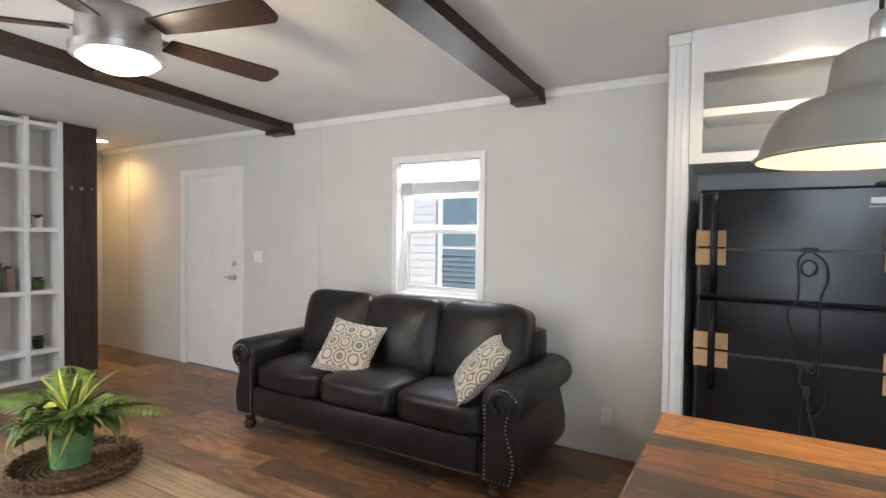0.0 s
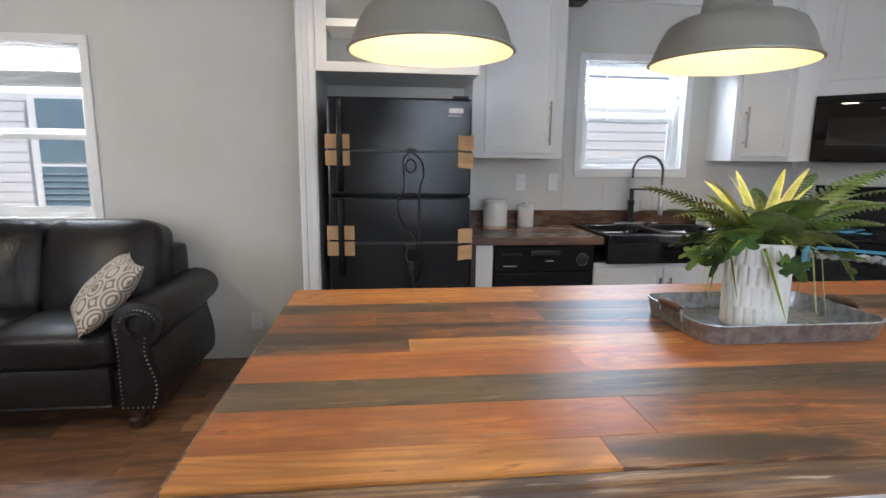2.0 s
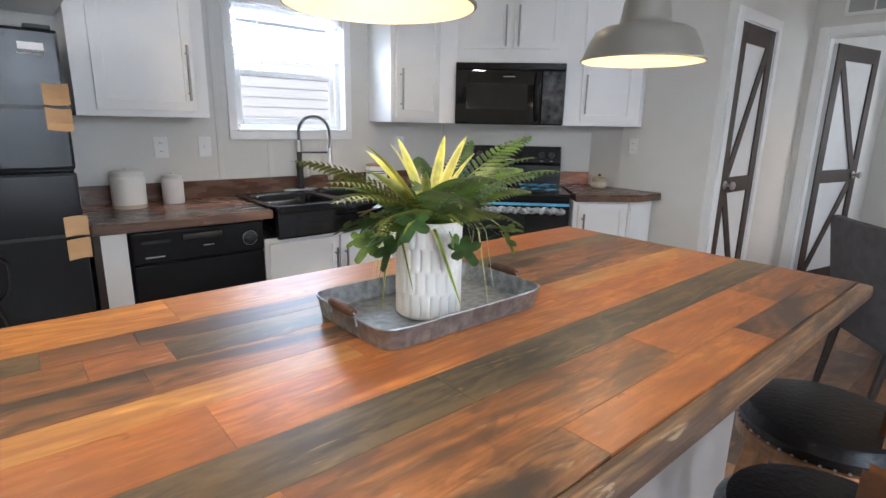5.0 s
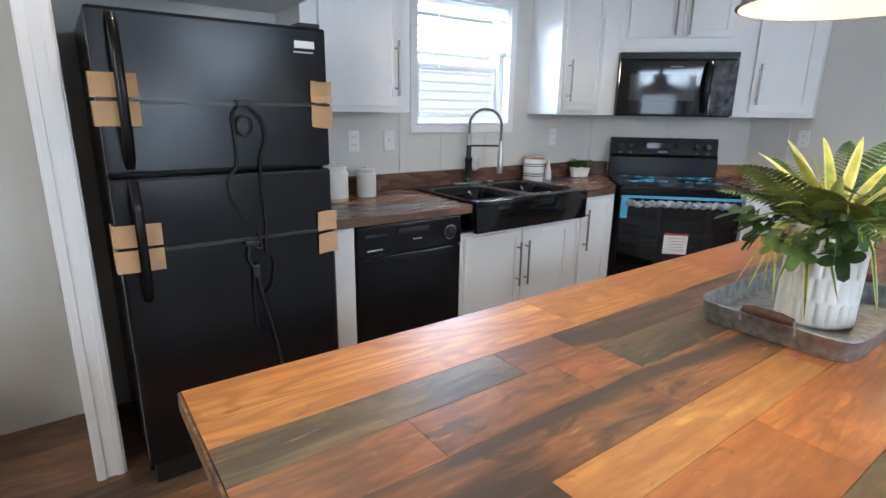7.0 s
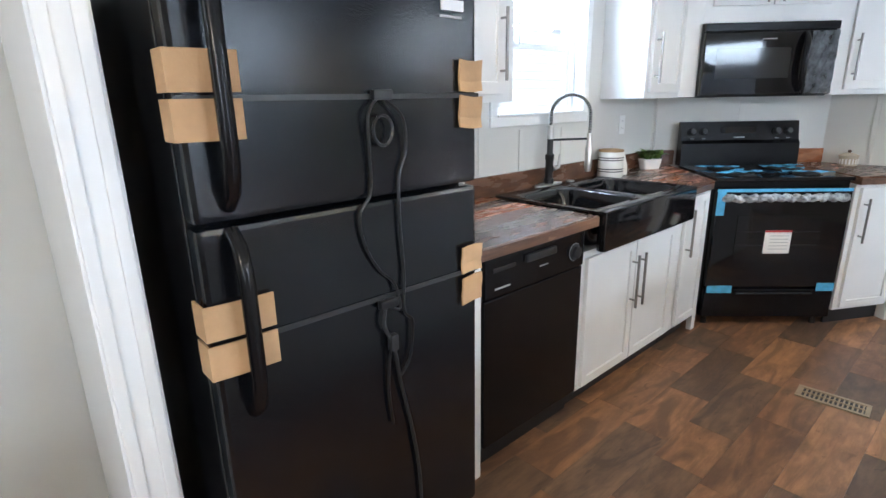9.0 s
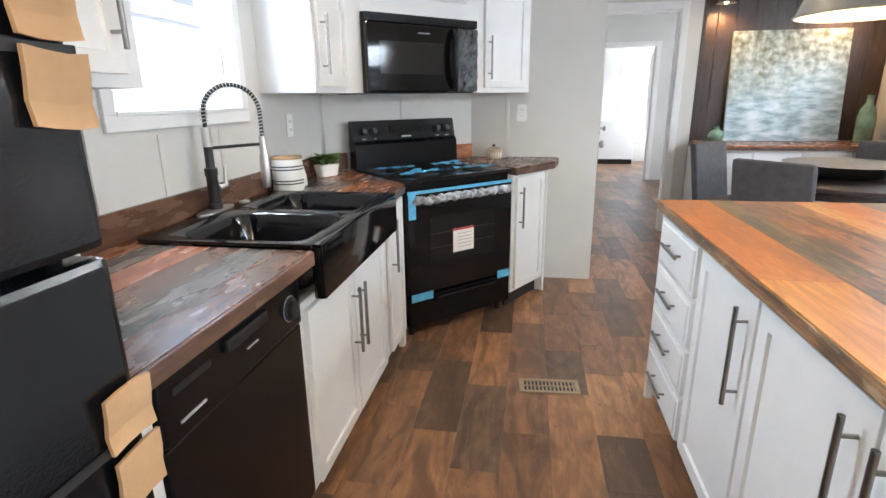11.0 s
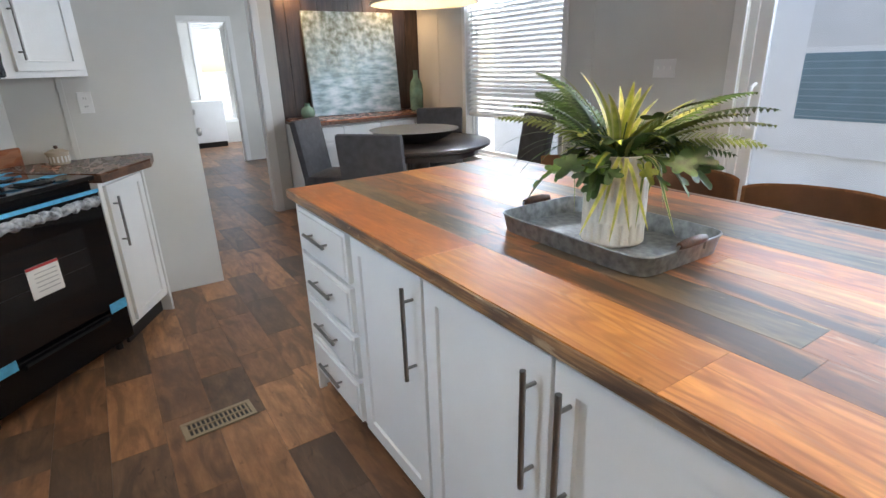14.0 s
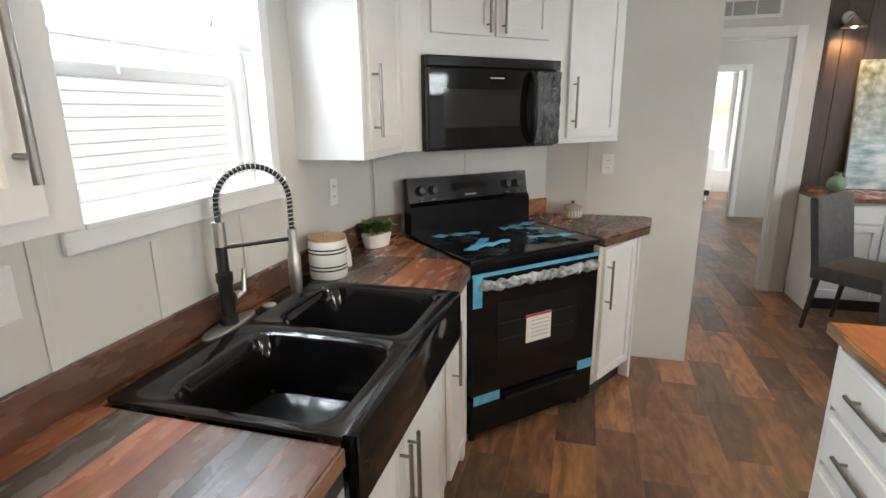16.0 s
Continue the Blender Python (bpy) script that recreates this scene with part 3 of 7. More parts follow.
casing("trim_entry", pose(-4.825, NORTH, 0), 0.89, 2.03, "white casing round the entry door")
entry = panel_door("door_1", pose(-4.825, NORTH + 0.01, 0), 0.86, 2.02, "closed white six-panel entry door with lever and bolt", knob_side=1)
part("deadbolt", lathe([(0.028, 0), (0.026, 0.02), (0.012, 0.03)], 18), CHROME, entry, smooth=True, at=Matrix.Translation((0.36, 0.0, 1.12)) @ Matrix.Rotation(radians(90), 4, "X"))
part("lever", block(0.26, 0.375, -0.06, -0.045, 0.972, 0.99, 0.004), CHROME, entry)
casing("trim_closet", pose(4.39, 1.82, 0), 0.62, 2.04, "white casing round the closet door")
panel_door("door_2", pose(4.39, 1.815, 0), 0.585, 2.03, "closed white closet door with dark braced frame", True, -1, False)
casing("trim_hall", pose(5.48, 1.335, 0, 0, 0, -90), 0.73, 2.08, "white casing round the hall opening")
panel_door("door_3", pose(5.60, 1.655, 0, 0, 0, -11) @ pose(0.36, 0, 0), 0.71, 2.04, "open white hall door with dark braced frame", True, 1, False)
casing("trim_hall_end", pose(9.0, 0.81, 0, 0, 0, -90), 0.78, 2.06, "white casing round the far doorway")

# air return over the hall opening
grille = thing("air_return_grille", "white louvred air return grille above the hall opening", "vent", pose(5.479, 1.36, 2.29, 0, 0, -90))
part("frame", block(-0.27, 0.27, -0.012, 0, -0.075, 0.075, 0.003), WHITE, grille)
for i in range(3):
    part("opening", block(-0.245 + i * 0.167, -0.09 + i * 0.167, -0.016, -0.012, -0.05, 0.05), mat("vent_grey", (0.35, 0.35, 0.34), 0.7) if i == 0 else bpy.data.materials["vent_grey"], grille)

# sliding patio door
slider = tagged(new("door_4"), "white sliding glass patio door", "door", kind="structure")
slider.matrix_basis = pose(1.09, SOUTH, 0, 0, 0, 180)
bm = bmesh.new()
for x0, x1 in ((-0.89, -0.84), (0.84, 0.89)):
    cuboid(bm, x0, x1, 0.02, 0.12, 0.02, 2.04, 0.004)
cuboid(bm, -0.84, 0.84, 0.02, 0.12, 1.98, 2.04, 0.004)
cuboid(bm, -0.84, 0.84, 0.02, 0.12, 0.02, 0.06, 0.004)
part("door_frame", bm, WHITE, slider)
for x0, x1, y in ((-0.84, 0.04, 0.03), (-0.04, 0.84, 0.07)):
    bm = bmesh.new()
    for a, b in ((x0, x0 + 0.075), (x1 - 0.075, x1)):
        cuboid(bm, a, b, y, y + 0.03, 0.06, 1.98, 0.004)
    for a, b in ((0.06, 0.15), (1.9, 1.98)):
        cuboid(bm, x0 + 0.075, x1 - 0.075, y, y + 0.03, a, b, 0.004)
    p = part("panel", bm, WHITE, slider)
    g = part("pane", block(x0 + 0.075, x1 - 0.075, y + 0.012, y + 0.017, 0.15, 1.9), GLASS, p)
    g.visible_shadow = False
part("pull_handle", tube([(-0.80, 0.03, 0.95), (-0.80, -0.012, 0.97), (-0.80, -0.026, 1.05), (-0.80, -0.026, 1.1), (-0.80, -0.012, 1.18), (-0.80, 0.03, 1.2)], 0.011, 8), WHITE, slider, smooth=True)
bm = bmesh.new()
cuboid(bm, -0.96, -0.89, -0.016, 0.0, 0, 2.11, 0.004)
cuboid(bm, 0.89, 0.96, -0.016, 0.0, 0, 2.11, 0.004)
cuboid(bm, -0.89, 0.89, -0.016, 0.0, 2.04, 2.11, 0.004)
part("casing", bm, WHITE, slider)


def plate(x, y, z, turn, label, kind_name="switch_plate", toggles=1, outlet=False):
    w = 0.07 + 0.046 * (toggles - 1)
    ob = thing(kind_name, label, "outlet" if outlet else "light switch", pose(x, y, z, 0, 0, turn))
    part("plate", block(-w / 2, w / 2, -0.007, -0.0005, -0.057, 0.057, 0.004), WHITE, ob)
    for i in range(toggles):
        cx = (i - (toggles - 1) / 2) * 0.046
        if outlet:
            for zz in (-0.022, 0.022):
                sock = part("socket", block(cx - 0.016, cx + 0.016, -0.009, -0.0065, zz - 0.013, zz + 0.013, 0.003), WHITE, ob)
                for sx in (-0.006, 0.006):
                    part("slot", block(cx + sx - 0.0012, cx + sx + 0.0012, -0.0096, -0.009, zz - 0.003, zz + 0.006), BLACKPLASTIC, sock)
        else:
            part("toggle", block(cx - 0.005, cx + 0.005, -0.016, -0.007, -0.008, 0.012, 0.002), WHITE, ob)


plate(-4.1, NORTH, 1.2, 0, "white double light switch beside the entry door", toggles=2)
plate(-0.74, NORTH, 0.26, 0, "white wall outlet low behind the sofa", "wall_outlet", outlet=True)
plate(1.05, NORTH, 1.2, 0, "white outlet above the kitchen counter", "wall_outlet", outlet=True)
plate(1.277, NORTH, 1.2, 0, "white light switch above the kitchen counter")
plate(2.65, NORTH, 1.2, 0, "white outlet beside the sink window", "wall_outlet", outlet=True)
plate(3.88, 2.36, 1.22, -90, "white outlet above the corner counter", "wall_outlet", outlet=True)
plate(2.47, SOUTH, 1.29, 180, "white triple light switch beside the sliding door", toggles=3)


# ---- kitchen cabinets ----
def bar_pull(parent, x, y, z, length, vertical=True, out=-1):
    """A round bar handle on two posts, on a face at y."""
    yy = y + out * 0.032
    h = length / 2
    ends = ((x, yy, z - h), (x, yy, z + h)) if vertical else ((x - h, yy, z), (x + h, yy, z))
    grip = part("handle", tube(ends, 0.0065, 10), NICKEL, parent, "brushed nickel bar handle", smooth=True)
    for k in (-0.72, 0.72):
        a = (x, y, z + k * h) if vertical else (x + k * h, y, z)
        b = (x, yy, z + k * h) if vertical else (x + k * h, yy, z)
        part("post", tube((a, b), 0.0045, 8), NICKEL, grip, smooth=True)


def shaker(parent, x0, x1, y, z0, z1, handle=None, rail=0.062, name="door", pull=0.26, hz=None):
    """A shaker front whose outer face lies at y, facing -y."""
    bm = shaker_mesh(x0, x1, y, y + 0.019, z0, z1, rail)
    d = part(name, bm, CABINET, parent)
    if handle:
        hx = x0 + rail / 2 if handle == "l" else x1 - rail / 2
        bar_pull(d, hx, y, hz if hz else z1 - 0.06 - pull / 2, pull)
    return d


# refrigerator surround: post, side panel, open shelf over it
post = thing("fridge_post", "white painted wood post beside the refrigerator", "post", pose(-0.285, 2.97, 0))
part("post_body", block(-0.05, 0.05, 0.0, 0.56, 0, 2.46, 0.003), WHITE, post)
for x in (-0.03, 0.03):
    part("fluting", block(x - 0.013, x + 0.013, -0.007, 0.0, 0.0, 2.41, 0.003), WHITE, post)
part("capital", block(-0.053, 0.053, -0.016, 0.03, 2.405, 2.462, 0.004), WHITE, post)
bridge = thing("open_shelf_unit", "white open shelf unit built over the refrigerator", "shelf", pose(0.21, 2.97, 0))
bm = bmesh.new()
cuboid(bm, -0.443, 0.443, 0, 0.02, 1.806, 1.855)
cuboid(bm, -0.443, 0.443, 0, 0.02, 2.255, 2.47)
cuboid(bm, -0.443, -0.385, 0, 0.02, 1.855, 2.255)
cuboid(bm, 0.385, 0.443, 0, 0.02, 1.855, 2.255)
part("face_frame", bm, CABINET, bridge)
part("shelf_board", block(-0.3845, 0.3845, 0.003, 0.3, 2.035, 2.075, 0.002), CABINET, bridge)
part("bottom_board", block(-0.425, 0.425, 0.02, 0.56, 1.81, 1.853), CABINET, bridge)
part("back_board", block(-0.425, 0.425, 0.3, 0.315, 1.853, 2.46), WALL, bridge)
part("side_board", block(-0.44, -0.425, 0.02, 0.56, 1.81, 2.46), CABINET, bridge)
part("side_board", block(0.425, 0.44, 0.02, 0.56, 1.81, 2.46), CABINET, bridge)
gable = thing("cabinet_gable", "brown and white side panel between refrigerator and dishwasher", "cabinet", pose(0.69, 2.94, 0))
part("gable_panel", block(-0.075, -0.045, -0.01, 0.59, 0, 0.868, 0.002), ESPRESSO, gable)
part("filler", block(-0.045, 0.055, 0.0, 0.59, 0.0, 0.868, 0.002), CABINET, gable)


def upper_cabinet(x0, x1, face, z0, label, doors, z1=2.42):
    ob = thing("wall_cabinet", label, "cabinet", pose((x0 + x1) / 2, NORTH, z0), "kitchen wall cabinets")
    w = (x1 - x0) / 2
    d = NORTH - face
    part("body", block(-w, w, -d, -0.001, 0, z1 - z0, 0.002), CABINET, ob)
    for a, b, handle in doors:
        shaker(ob, a - (x0 + x1) / 2, b - (x0 + x1) / 2, -d - 0.02, 0.03, z1 - z0 - 0.09, handle, hz=0.21)
    return ob


upper_cabinet(0.655, 1.225, 3.225, 1.36, "white wall cabinet between refrigerator and sink window", [(0.735, 1.16, "r")], 2.46)


# diagonal corner run: wall cabinets and hood oven
corner_u = thing("wall_cabinet", "white angled corner wall cabinets around the microwave", "cabinet", pose(3.06, 3.3, 1.36), "kitchen wall cabinets")


def shifted(points, dx, dy):
    return [(x - dx, y - dy) for x, y in points]


left_leg = [(2.385, NORTH - 0.001), (2.385, 3.265), (2.80, 3.265), (2.90, 3.20), (3.165, 3.43), (3.06, NORTH - 0.001)]
part("left_body", prism(shifted(left_leg, 3.06, 3.3), 0, 1.1), CABINET, corner_u)
right_leg = [(3.879, 2.718), (3.61, 2.99), (3.42, 2.72), (3.48, 2.66), (3.83, 2.318), (3.879, 2.318)]
part("right_body", prism(shifted(right_leg, 3.06, 3.3), 0, 1.1), CABINET, corner_u)
dl = shaker(corner_u, 2.415 - 3.06, 2.78 - 3.06, 3.245 - 3.3, 0.03, 1.01, "l", hz=0.21)
over = thing("wall_cabinet", "white two-door wall cabinet above the microwave", "cabinet", pose(3.126, 2.898, 1.775, 0, 0, -45), "kitchen wall cabinets")
part("body", block(-0.385, 0.385, 0.055, 0.5, 0, 0.70, 0.002), CABINET, over)
for a, b, hd in ((-0.33, -0.012, "r"), (0.012, 0.33, "l")):
    shaker(over, a, b, 0.036, 0.09, 0.60, hd, hz=0.23)
W2 = 0.37
bm = shaker_mesh(0.0, W2, -0.019, 0.0, 0.03, 1.01, 0.06)
right_door = part("door", bm, CABINET, corner_u, at=pose(3.535 - 3.06, 2.604 - 3.3, 0, 0, 0, -44.3))
bar_pull(right_door, 0.03, -0.019, 0.21, 0.26)


# base cabinets
base = thing("base_cabinet", "white two-door base cabinet under the black sink", "cabinet", pose(1.79, 2.945, 0), "kitchen base cabinets")
part("body", block(-0.43, 0.487, 0.001, 0.59, 0.1, 0.70), CABINET, base)
part("top_rail", block(-0.43, 0.487, 0.001, 0.025, 0.70, 0.751), CABINET, base)
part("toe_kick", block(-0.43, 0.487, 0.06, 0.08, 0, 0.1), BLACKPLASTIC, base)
for a, b, hd in ((-0.41, -0.005, "r"), (0.005, 0.41, "l")):
    shaker(base, a, b, -0.02, 0.12, 0.725, hd, 0.055)
narrow = thing("base_cabinet", "narrow white single-door base cabinet beside the range", "cabinet", pose(2.44, 2.945, 0), "kitchen base cabinets")
part("body", prism([(-0.158, 0.002), (0.15, 0.002), (0.235, 0.055), (0.64, 0.45), (0.55, 0.59), (-0.158, 0.59)], 0.1, 0.868), CABINET, narrow)
part("end_stile", block(0.15, 0.20, 0.0, 0.03, 0, 0.868, 0.002), CABINET, narrow)
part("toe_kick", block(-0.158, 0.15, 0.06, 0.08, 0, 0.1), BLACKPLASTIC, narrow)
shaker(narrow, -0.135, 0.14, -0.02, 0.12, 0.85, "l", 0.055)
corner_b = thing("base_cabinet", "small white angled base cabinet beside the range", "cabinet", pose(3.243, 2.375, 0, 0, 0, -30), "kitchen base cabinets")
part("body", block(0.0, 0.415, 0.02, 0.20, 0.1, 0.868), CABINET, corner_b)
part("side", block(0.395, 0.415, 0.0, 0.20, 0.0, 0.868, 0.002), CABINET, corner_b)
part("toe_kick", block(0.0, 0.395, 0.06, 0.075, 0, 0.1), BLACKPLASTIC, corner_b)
shaker(corner_b, 0.03, 0.375, 0.0, 0.12, 0.85, "l", 0.055)
cheek = part("return_panel", block(-0.01, 0.262, 0, 0.015, 0.0, 0.868), CABINET, corner_b, at=pose(0.415, 0.0, 0, 0, 0, 30))


def plank_top(parent, rows, z, thick, mats, y_from):
    """Boards of a plank-pattern top: rows of (depth, (end, kind), ...) in x, laid from y_from towards -y."""
    y = y_from
    for depth, x0, *segs in rows:
        for x1, k in segs:
            part("plank", block(x0 + 0.0004, x1 - 0.0004, y - depth + 0.0004, y - 0.0004, z - thick, z), mats[k], parent)
            x0 = x1
        y -= depth
    return y


# worktop along the wall
worktop = thing("kitchen_worktop", "dark reclaimed-wood plank worktop with low backsplash", "countertop", pose(0, 0, 0))
E1 = reclaimed("worktop_edge", (0.18, 0.09, 0.05), (0.09, 0.05, 0.035), (0.055, 0.035, 0.028), (0.28, 0.18, 0.11), 0.4, 0.85)
part("core", block(0.62, 1.395, 2.905, NORTH - 0.001, 0.868, 0.9), E1, worktop)
part("core", block(1.395, 2.285, 3.475, NORTH - 0.001, 0.868, 0.9), E1, worktop)
part("core", prism([(2.285, 2.905), (2.60, 2.915), (2.675, 2.965), (3.13, 3.42), (3.06, NORTH - 0.001), (2.285, NORTH - 0.001)], 0.868, 0.9), E1, worktop)
corner_poly = [(3.245, 2.37), (3.60, 2.125), (3.835, 2.09), (3.879, 2.13), (3.879, 2.715), (3.70, 2.86)]
part("core", prism(corner_poly, 0.868, 0.905), E1, worktop)
WT = {"a": reclaimed("worktop_red", (0.32, 0.12, 0.06), (0.19, 0.07, 0.04), (0.13, 0.065, 0.045), PALE, 0.27, 0.22, scuffs=0.0, specks=0.1, streaks=0.3, figure=0.25, bump=0.008),
      "b": reclaimed("worktop_brown", (0.18, 0.088, 0.05), (0.10, 0.05, 0.032), (0.07, 0.04, 0.03), (0.30, 0.19, 0.11), 0.27, 0.22, scuffs=0.0, specks=0.1, streaks=0.3, figure=0.25, bump=0.008),
      "c": reclaimed("worktop_grey", (0.12, 0.10, 0.085), (0.075, 0.06, 0.05), (0.06, 0.045, 0.038), (0.26, 0.20, 0.14), 0.27, 0.22, scuffs=0.0, specks=0.1, streaks=0.3, figure=0.25, bump=0.008),
      "d": reclaimed("worktop_orange", (0.42, 0.17, 0.075), (0.27, 0.10, 0.048), (0.19, 0.085, 0.05), PALE, 0.27, 0.22, scuffs=0.0, specks=0.1, streaks=0.3, figure=0.25, bump=0.008)}
plank_top(worktop, [(0.10, 0.62, (1.395, "d")), (0.105, 0.62, (1.0, "b"), (1.395, "c")), (0.11, 0.62, (1.395, "a")), (0.10, 0.62, (0.9, "c"), (1.395, "b")), (0.11, 0.62, (1.395, "c")), (0.107, 0.62, (1.1, "b"), (1.395, "b"))], 0.91, 0.01, WT, NORTH - 0.001)
plank_top(worktop, [(0.06, 1.395, (2.1, "d"), (2.285, "b"))], 0.91, 0.01, WT, NORTH - 0.001)


def clipped_planks(poly, rows, y_top, z, mats):
    """Boards along x clipped to a convex polygon."""
    for depth, kinds in rows:
        xs = [v[0] for v in poly]
        lo, hi = min(xs), max(xs)
        n = len(kinds)
        for i, k in enumerate(kinds):
            bm = prism(poly, z - 0.01, z)
            for co, no in (((0, y_top - 0.0004, 0), (0, 1, 0)), ((0, y_top - depth + 0.0004, 0), (0, -1, 0)), ((lo + (hi - lo) * i / n, 0, 0), (-1, 0, 0)), ((lo + (hi - lo) * (i + 1) / n, 0, 0), (1, 0, 0))):
                r = bmesh.ops.bisect_plane(bm, geom=bm.verts[:] + bm.edges[:] + bm.faces[:], plane_co=co, plane_no=no, clear_outer=True)
                es = [e for e in r["geom_cut"] if isinstance(e, bmesh.types.BMEdge)]
                if es:
                    bmesh.ops.holes_fill(bm, edges=bm.edges[:], sides=0)
            if bm.faces:
                part("plank", bm, mats[k], worktop)
            else:
                bm.free()
        y_top -= depth


clipped_planks([(2.285, 2.905), (2.60, 2.915), (2.675, 2.965), (3.13, 3.42), (3.06, NORTH - 0.001), (2.285, NORTH - 0.001)], [(0.12, "cb"), (0.11, "cd"), (0.12, "bd"), (0.10, "dc"), (0.12, "ac"), (0.1, "bd")], NORTH - 0.001, 0.91, WT)
clipped_planks(corner_poly, [(0.2, "b"), (0.12, "bd"), (0.13, "b"), (0.12, "bc"), (0.2, "b")], 2.86, 0.914, WT)
part("front_edge", block(0.617, 1.395, 2.897, 2.905, 0.868, 0.908, 0.003), E1, worktop)
part("end_edge", block(0.612, 0.62, 2.9, NORTH - 0.05, 0.868, 0.908, 0.003), E1, worktop)
part("backsplash", block(0.62, 3.05, NORTH - 0.02, NORTH - 0.001, 0.91, 1.01, 0.003), WT["b"], worktop)
part("backsplash", block(-0.19, 0.19, -0.02, -0.002, 0.915, 1.01, 0.003), WT["d"], worktop, at=pose(3.745, 2.855, 0, 0, 0, -45))
part("backsplash", block(0.0, 0.16, -0.02, -0.002, 0.91, 1.01, 0.003), WT["b"], worktop, at=pose(3.06, NORTH, 0, 0, 0, -45))

# dishwasher
dw = thing("dishwasher", "black built-in dishwasher with dial", "dishwasher", pose(1.057, 2.94, 0))
part("tub", block(-0.298, 0.298, 0.02, 0.57, 0.1, 0.866), BLACKPLASTIC, dw)
part("door", block(-0.297, 0.297, 0.0, 0.02, 0.11, 0.70, 0.006), BLACK, dw)
ctl = part("control_panel", block(-0.297, 0.297, -0.006, 0.02, 0.705, 0.855, 0.008), BLACK, dw)
part("pocket_handle", block(-0.09, 0.09, -0.02, -0.004, 0.80, 0.832, 0.008), BLACKPLASTIC, ctl, "moulded pocket handle")
part("vent_slots", block(-0.26, -0.14, -0.009, -0.005, 0.80, 0.815, 0.002), BLACKPLASTIC, ctl)
part("dial", lathe([(0.034, 0), (0.034, 0.006), (0.026, 0.008), (0.024, 0.02), (0.02, 0.022)], 28), BLACKPLASTIC, ctl, "round dial with grey ring", smooth=True, at=Matrix.Translation((0.225, -0.006, 0.775)) @ Matrix.Rotation(radians(90), 4, "X"))
RING = mat("printed_grey", (0.4, 0.4, 0.4), 0.6, var=0.02)
part("dial_ring", tube([(0.036 * math.cos(a / 24 * 6.2832), -0.0005, 0.036 * math.sin(a / 24 * 6.2832)) for a in range(24)], 0.0012, 5), RING, ctl, at=pose(0.225, -0.008, 0.775))
part("badge", block(-0.25, -0.17, -0.0085, -0.006, 0.735, 0.741), RING, ctl, "small grey maker's mark")
part("indicator_print", block(0.0, 0.05, -0.0085, -0.006, 0.765, 0.769), RING, ctl)
part("toe_kick", block(-0.297, 0.297, 0.05, 0.07, 0.0, 0.1), BLACKPLASTIC, dw)


# sink
def superloop(bm, cx, cy, a, b, n, z, count=48):
    vs = []
    for i in range(count):
        t = 2 * math.pi * i / count
        c, s = math.cos(t), math.sin(t)
        vs.append(bm.verts.new((cx + a * math.copysign(abs(c) ** (2 / n), c), cy + b * math.copysign(abs(s) ** (2 / n), s), z)))
    return vs


def skin(bm, loops):
    for p, q in zip(loops, loops[1:]):
        for i in range(len(p)):
            j = (i + 1) % len(p)
            bm.faces.new((p[i], p[j], q[j], q[i]))


sink = thing("farmhouse_sink", "glossy black double-bowl farmhouse sink with apron front", "sink", pose(1.84, 2.905, 0))
bm = bmesh.new()
for cx, a in ((-0.215, 0.224), (0.22, 0.219)):
    loops = [superloop(bm, cx, 0.285, a, 0.285, 60, 0.915), superloop(bm, cx, 0.285, a, 0.285, 60, 0.925), superloop(bm, cx, 0.25, a - 0.022, 0.215, 9, 0.927), superloop(bm, cx, 0.25, a - 0.035, 0.203, 7, 0.918), superloop(bm, cx, 0.25, a - 0.045, 0.193, 6, 0.88), superloop(bm, cx, 0.25, a - 0.06, 0.178, 5, 0.75), superloop(bm, cx, 0.25, a - 0.09, 0.15, 4, 0.735)]
    skin(bm, loops)
    bm.faces.new(loops[-1])
bmesh.ops.recalc_face_normals(bm, faces=bm.faces)
part("basin", bm, SINK, sink, smooth=True)
part("apron", block(-0.43, 0.44, -0.028, 0.012, 0.752, 0.926, 0.012), SINK, sink, smooth=True)
for cx in (-0.215, 0.22):
    part("drain", lathe([(0.045, 0), (0.045, 0.003), (0.03, 0.004), (0.028, 0.001)], 24), CHROME, sink, smooth=True, at=pose(cx, 0.25, 0.7355))

# spring faucet
faucet = thing("spring_faucet", "black and chrome spring pull-down kitchen faucet", "faucet", pose(1.823, 3.47, 0.926))
part("deck_plate", lathe([(0.06, 0), (0.06, 0.005), (0.052, 0.008)], 28), CHROME, faucet, smooth=True, at=Matrix.Diagonal((1.9, 0.55, 1, 1)))
part("column", lathe([(0.026, 0.006), (0.026, 0.03), (0.021, 0.035), (0.021, 0.13), (0.024, 0.135), (0.024, 0.16), (0.016, 0.165), (0.016, 0.25)], 20), BLACKPLASTIC, faucet, smooth=True)
arc = [(0, 0, 0.25), (0, 0, 0.33)] + [(0.0, -0.10 + 0.10 * math.cos(radians(a)), 0.36 + 0.10 * math.sin(radians(a))) for a in range(0, 181, 12)] + [(0.0, -0.2, 0.30), (0, -0.2, 0.25)]
swing = Matrix.Rotation(radians(42), 4, "Z")
part("hose", tube(arc, 0.008, 10), BLACKPLASTIC, faucet, smooth=True, at=swing)
dense = []
for (p, q) in zip(arc, arc[1:]):
    for k in range(4):
        dense.append(Vector(p).lerp(Vector(q), k / 4))
coil = []
travel = 0.0
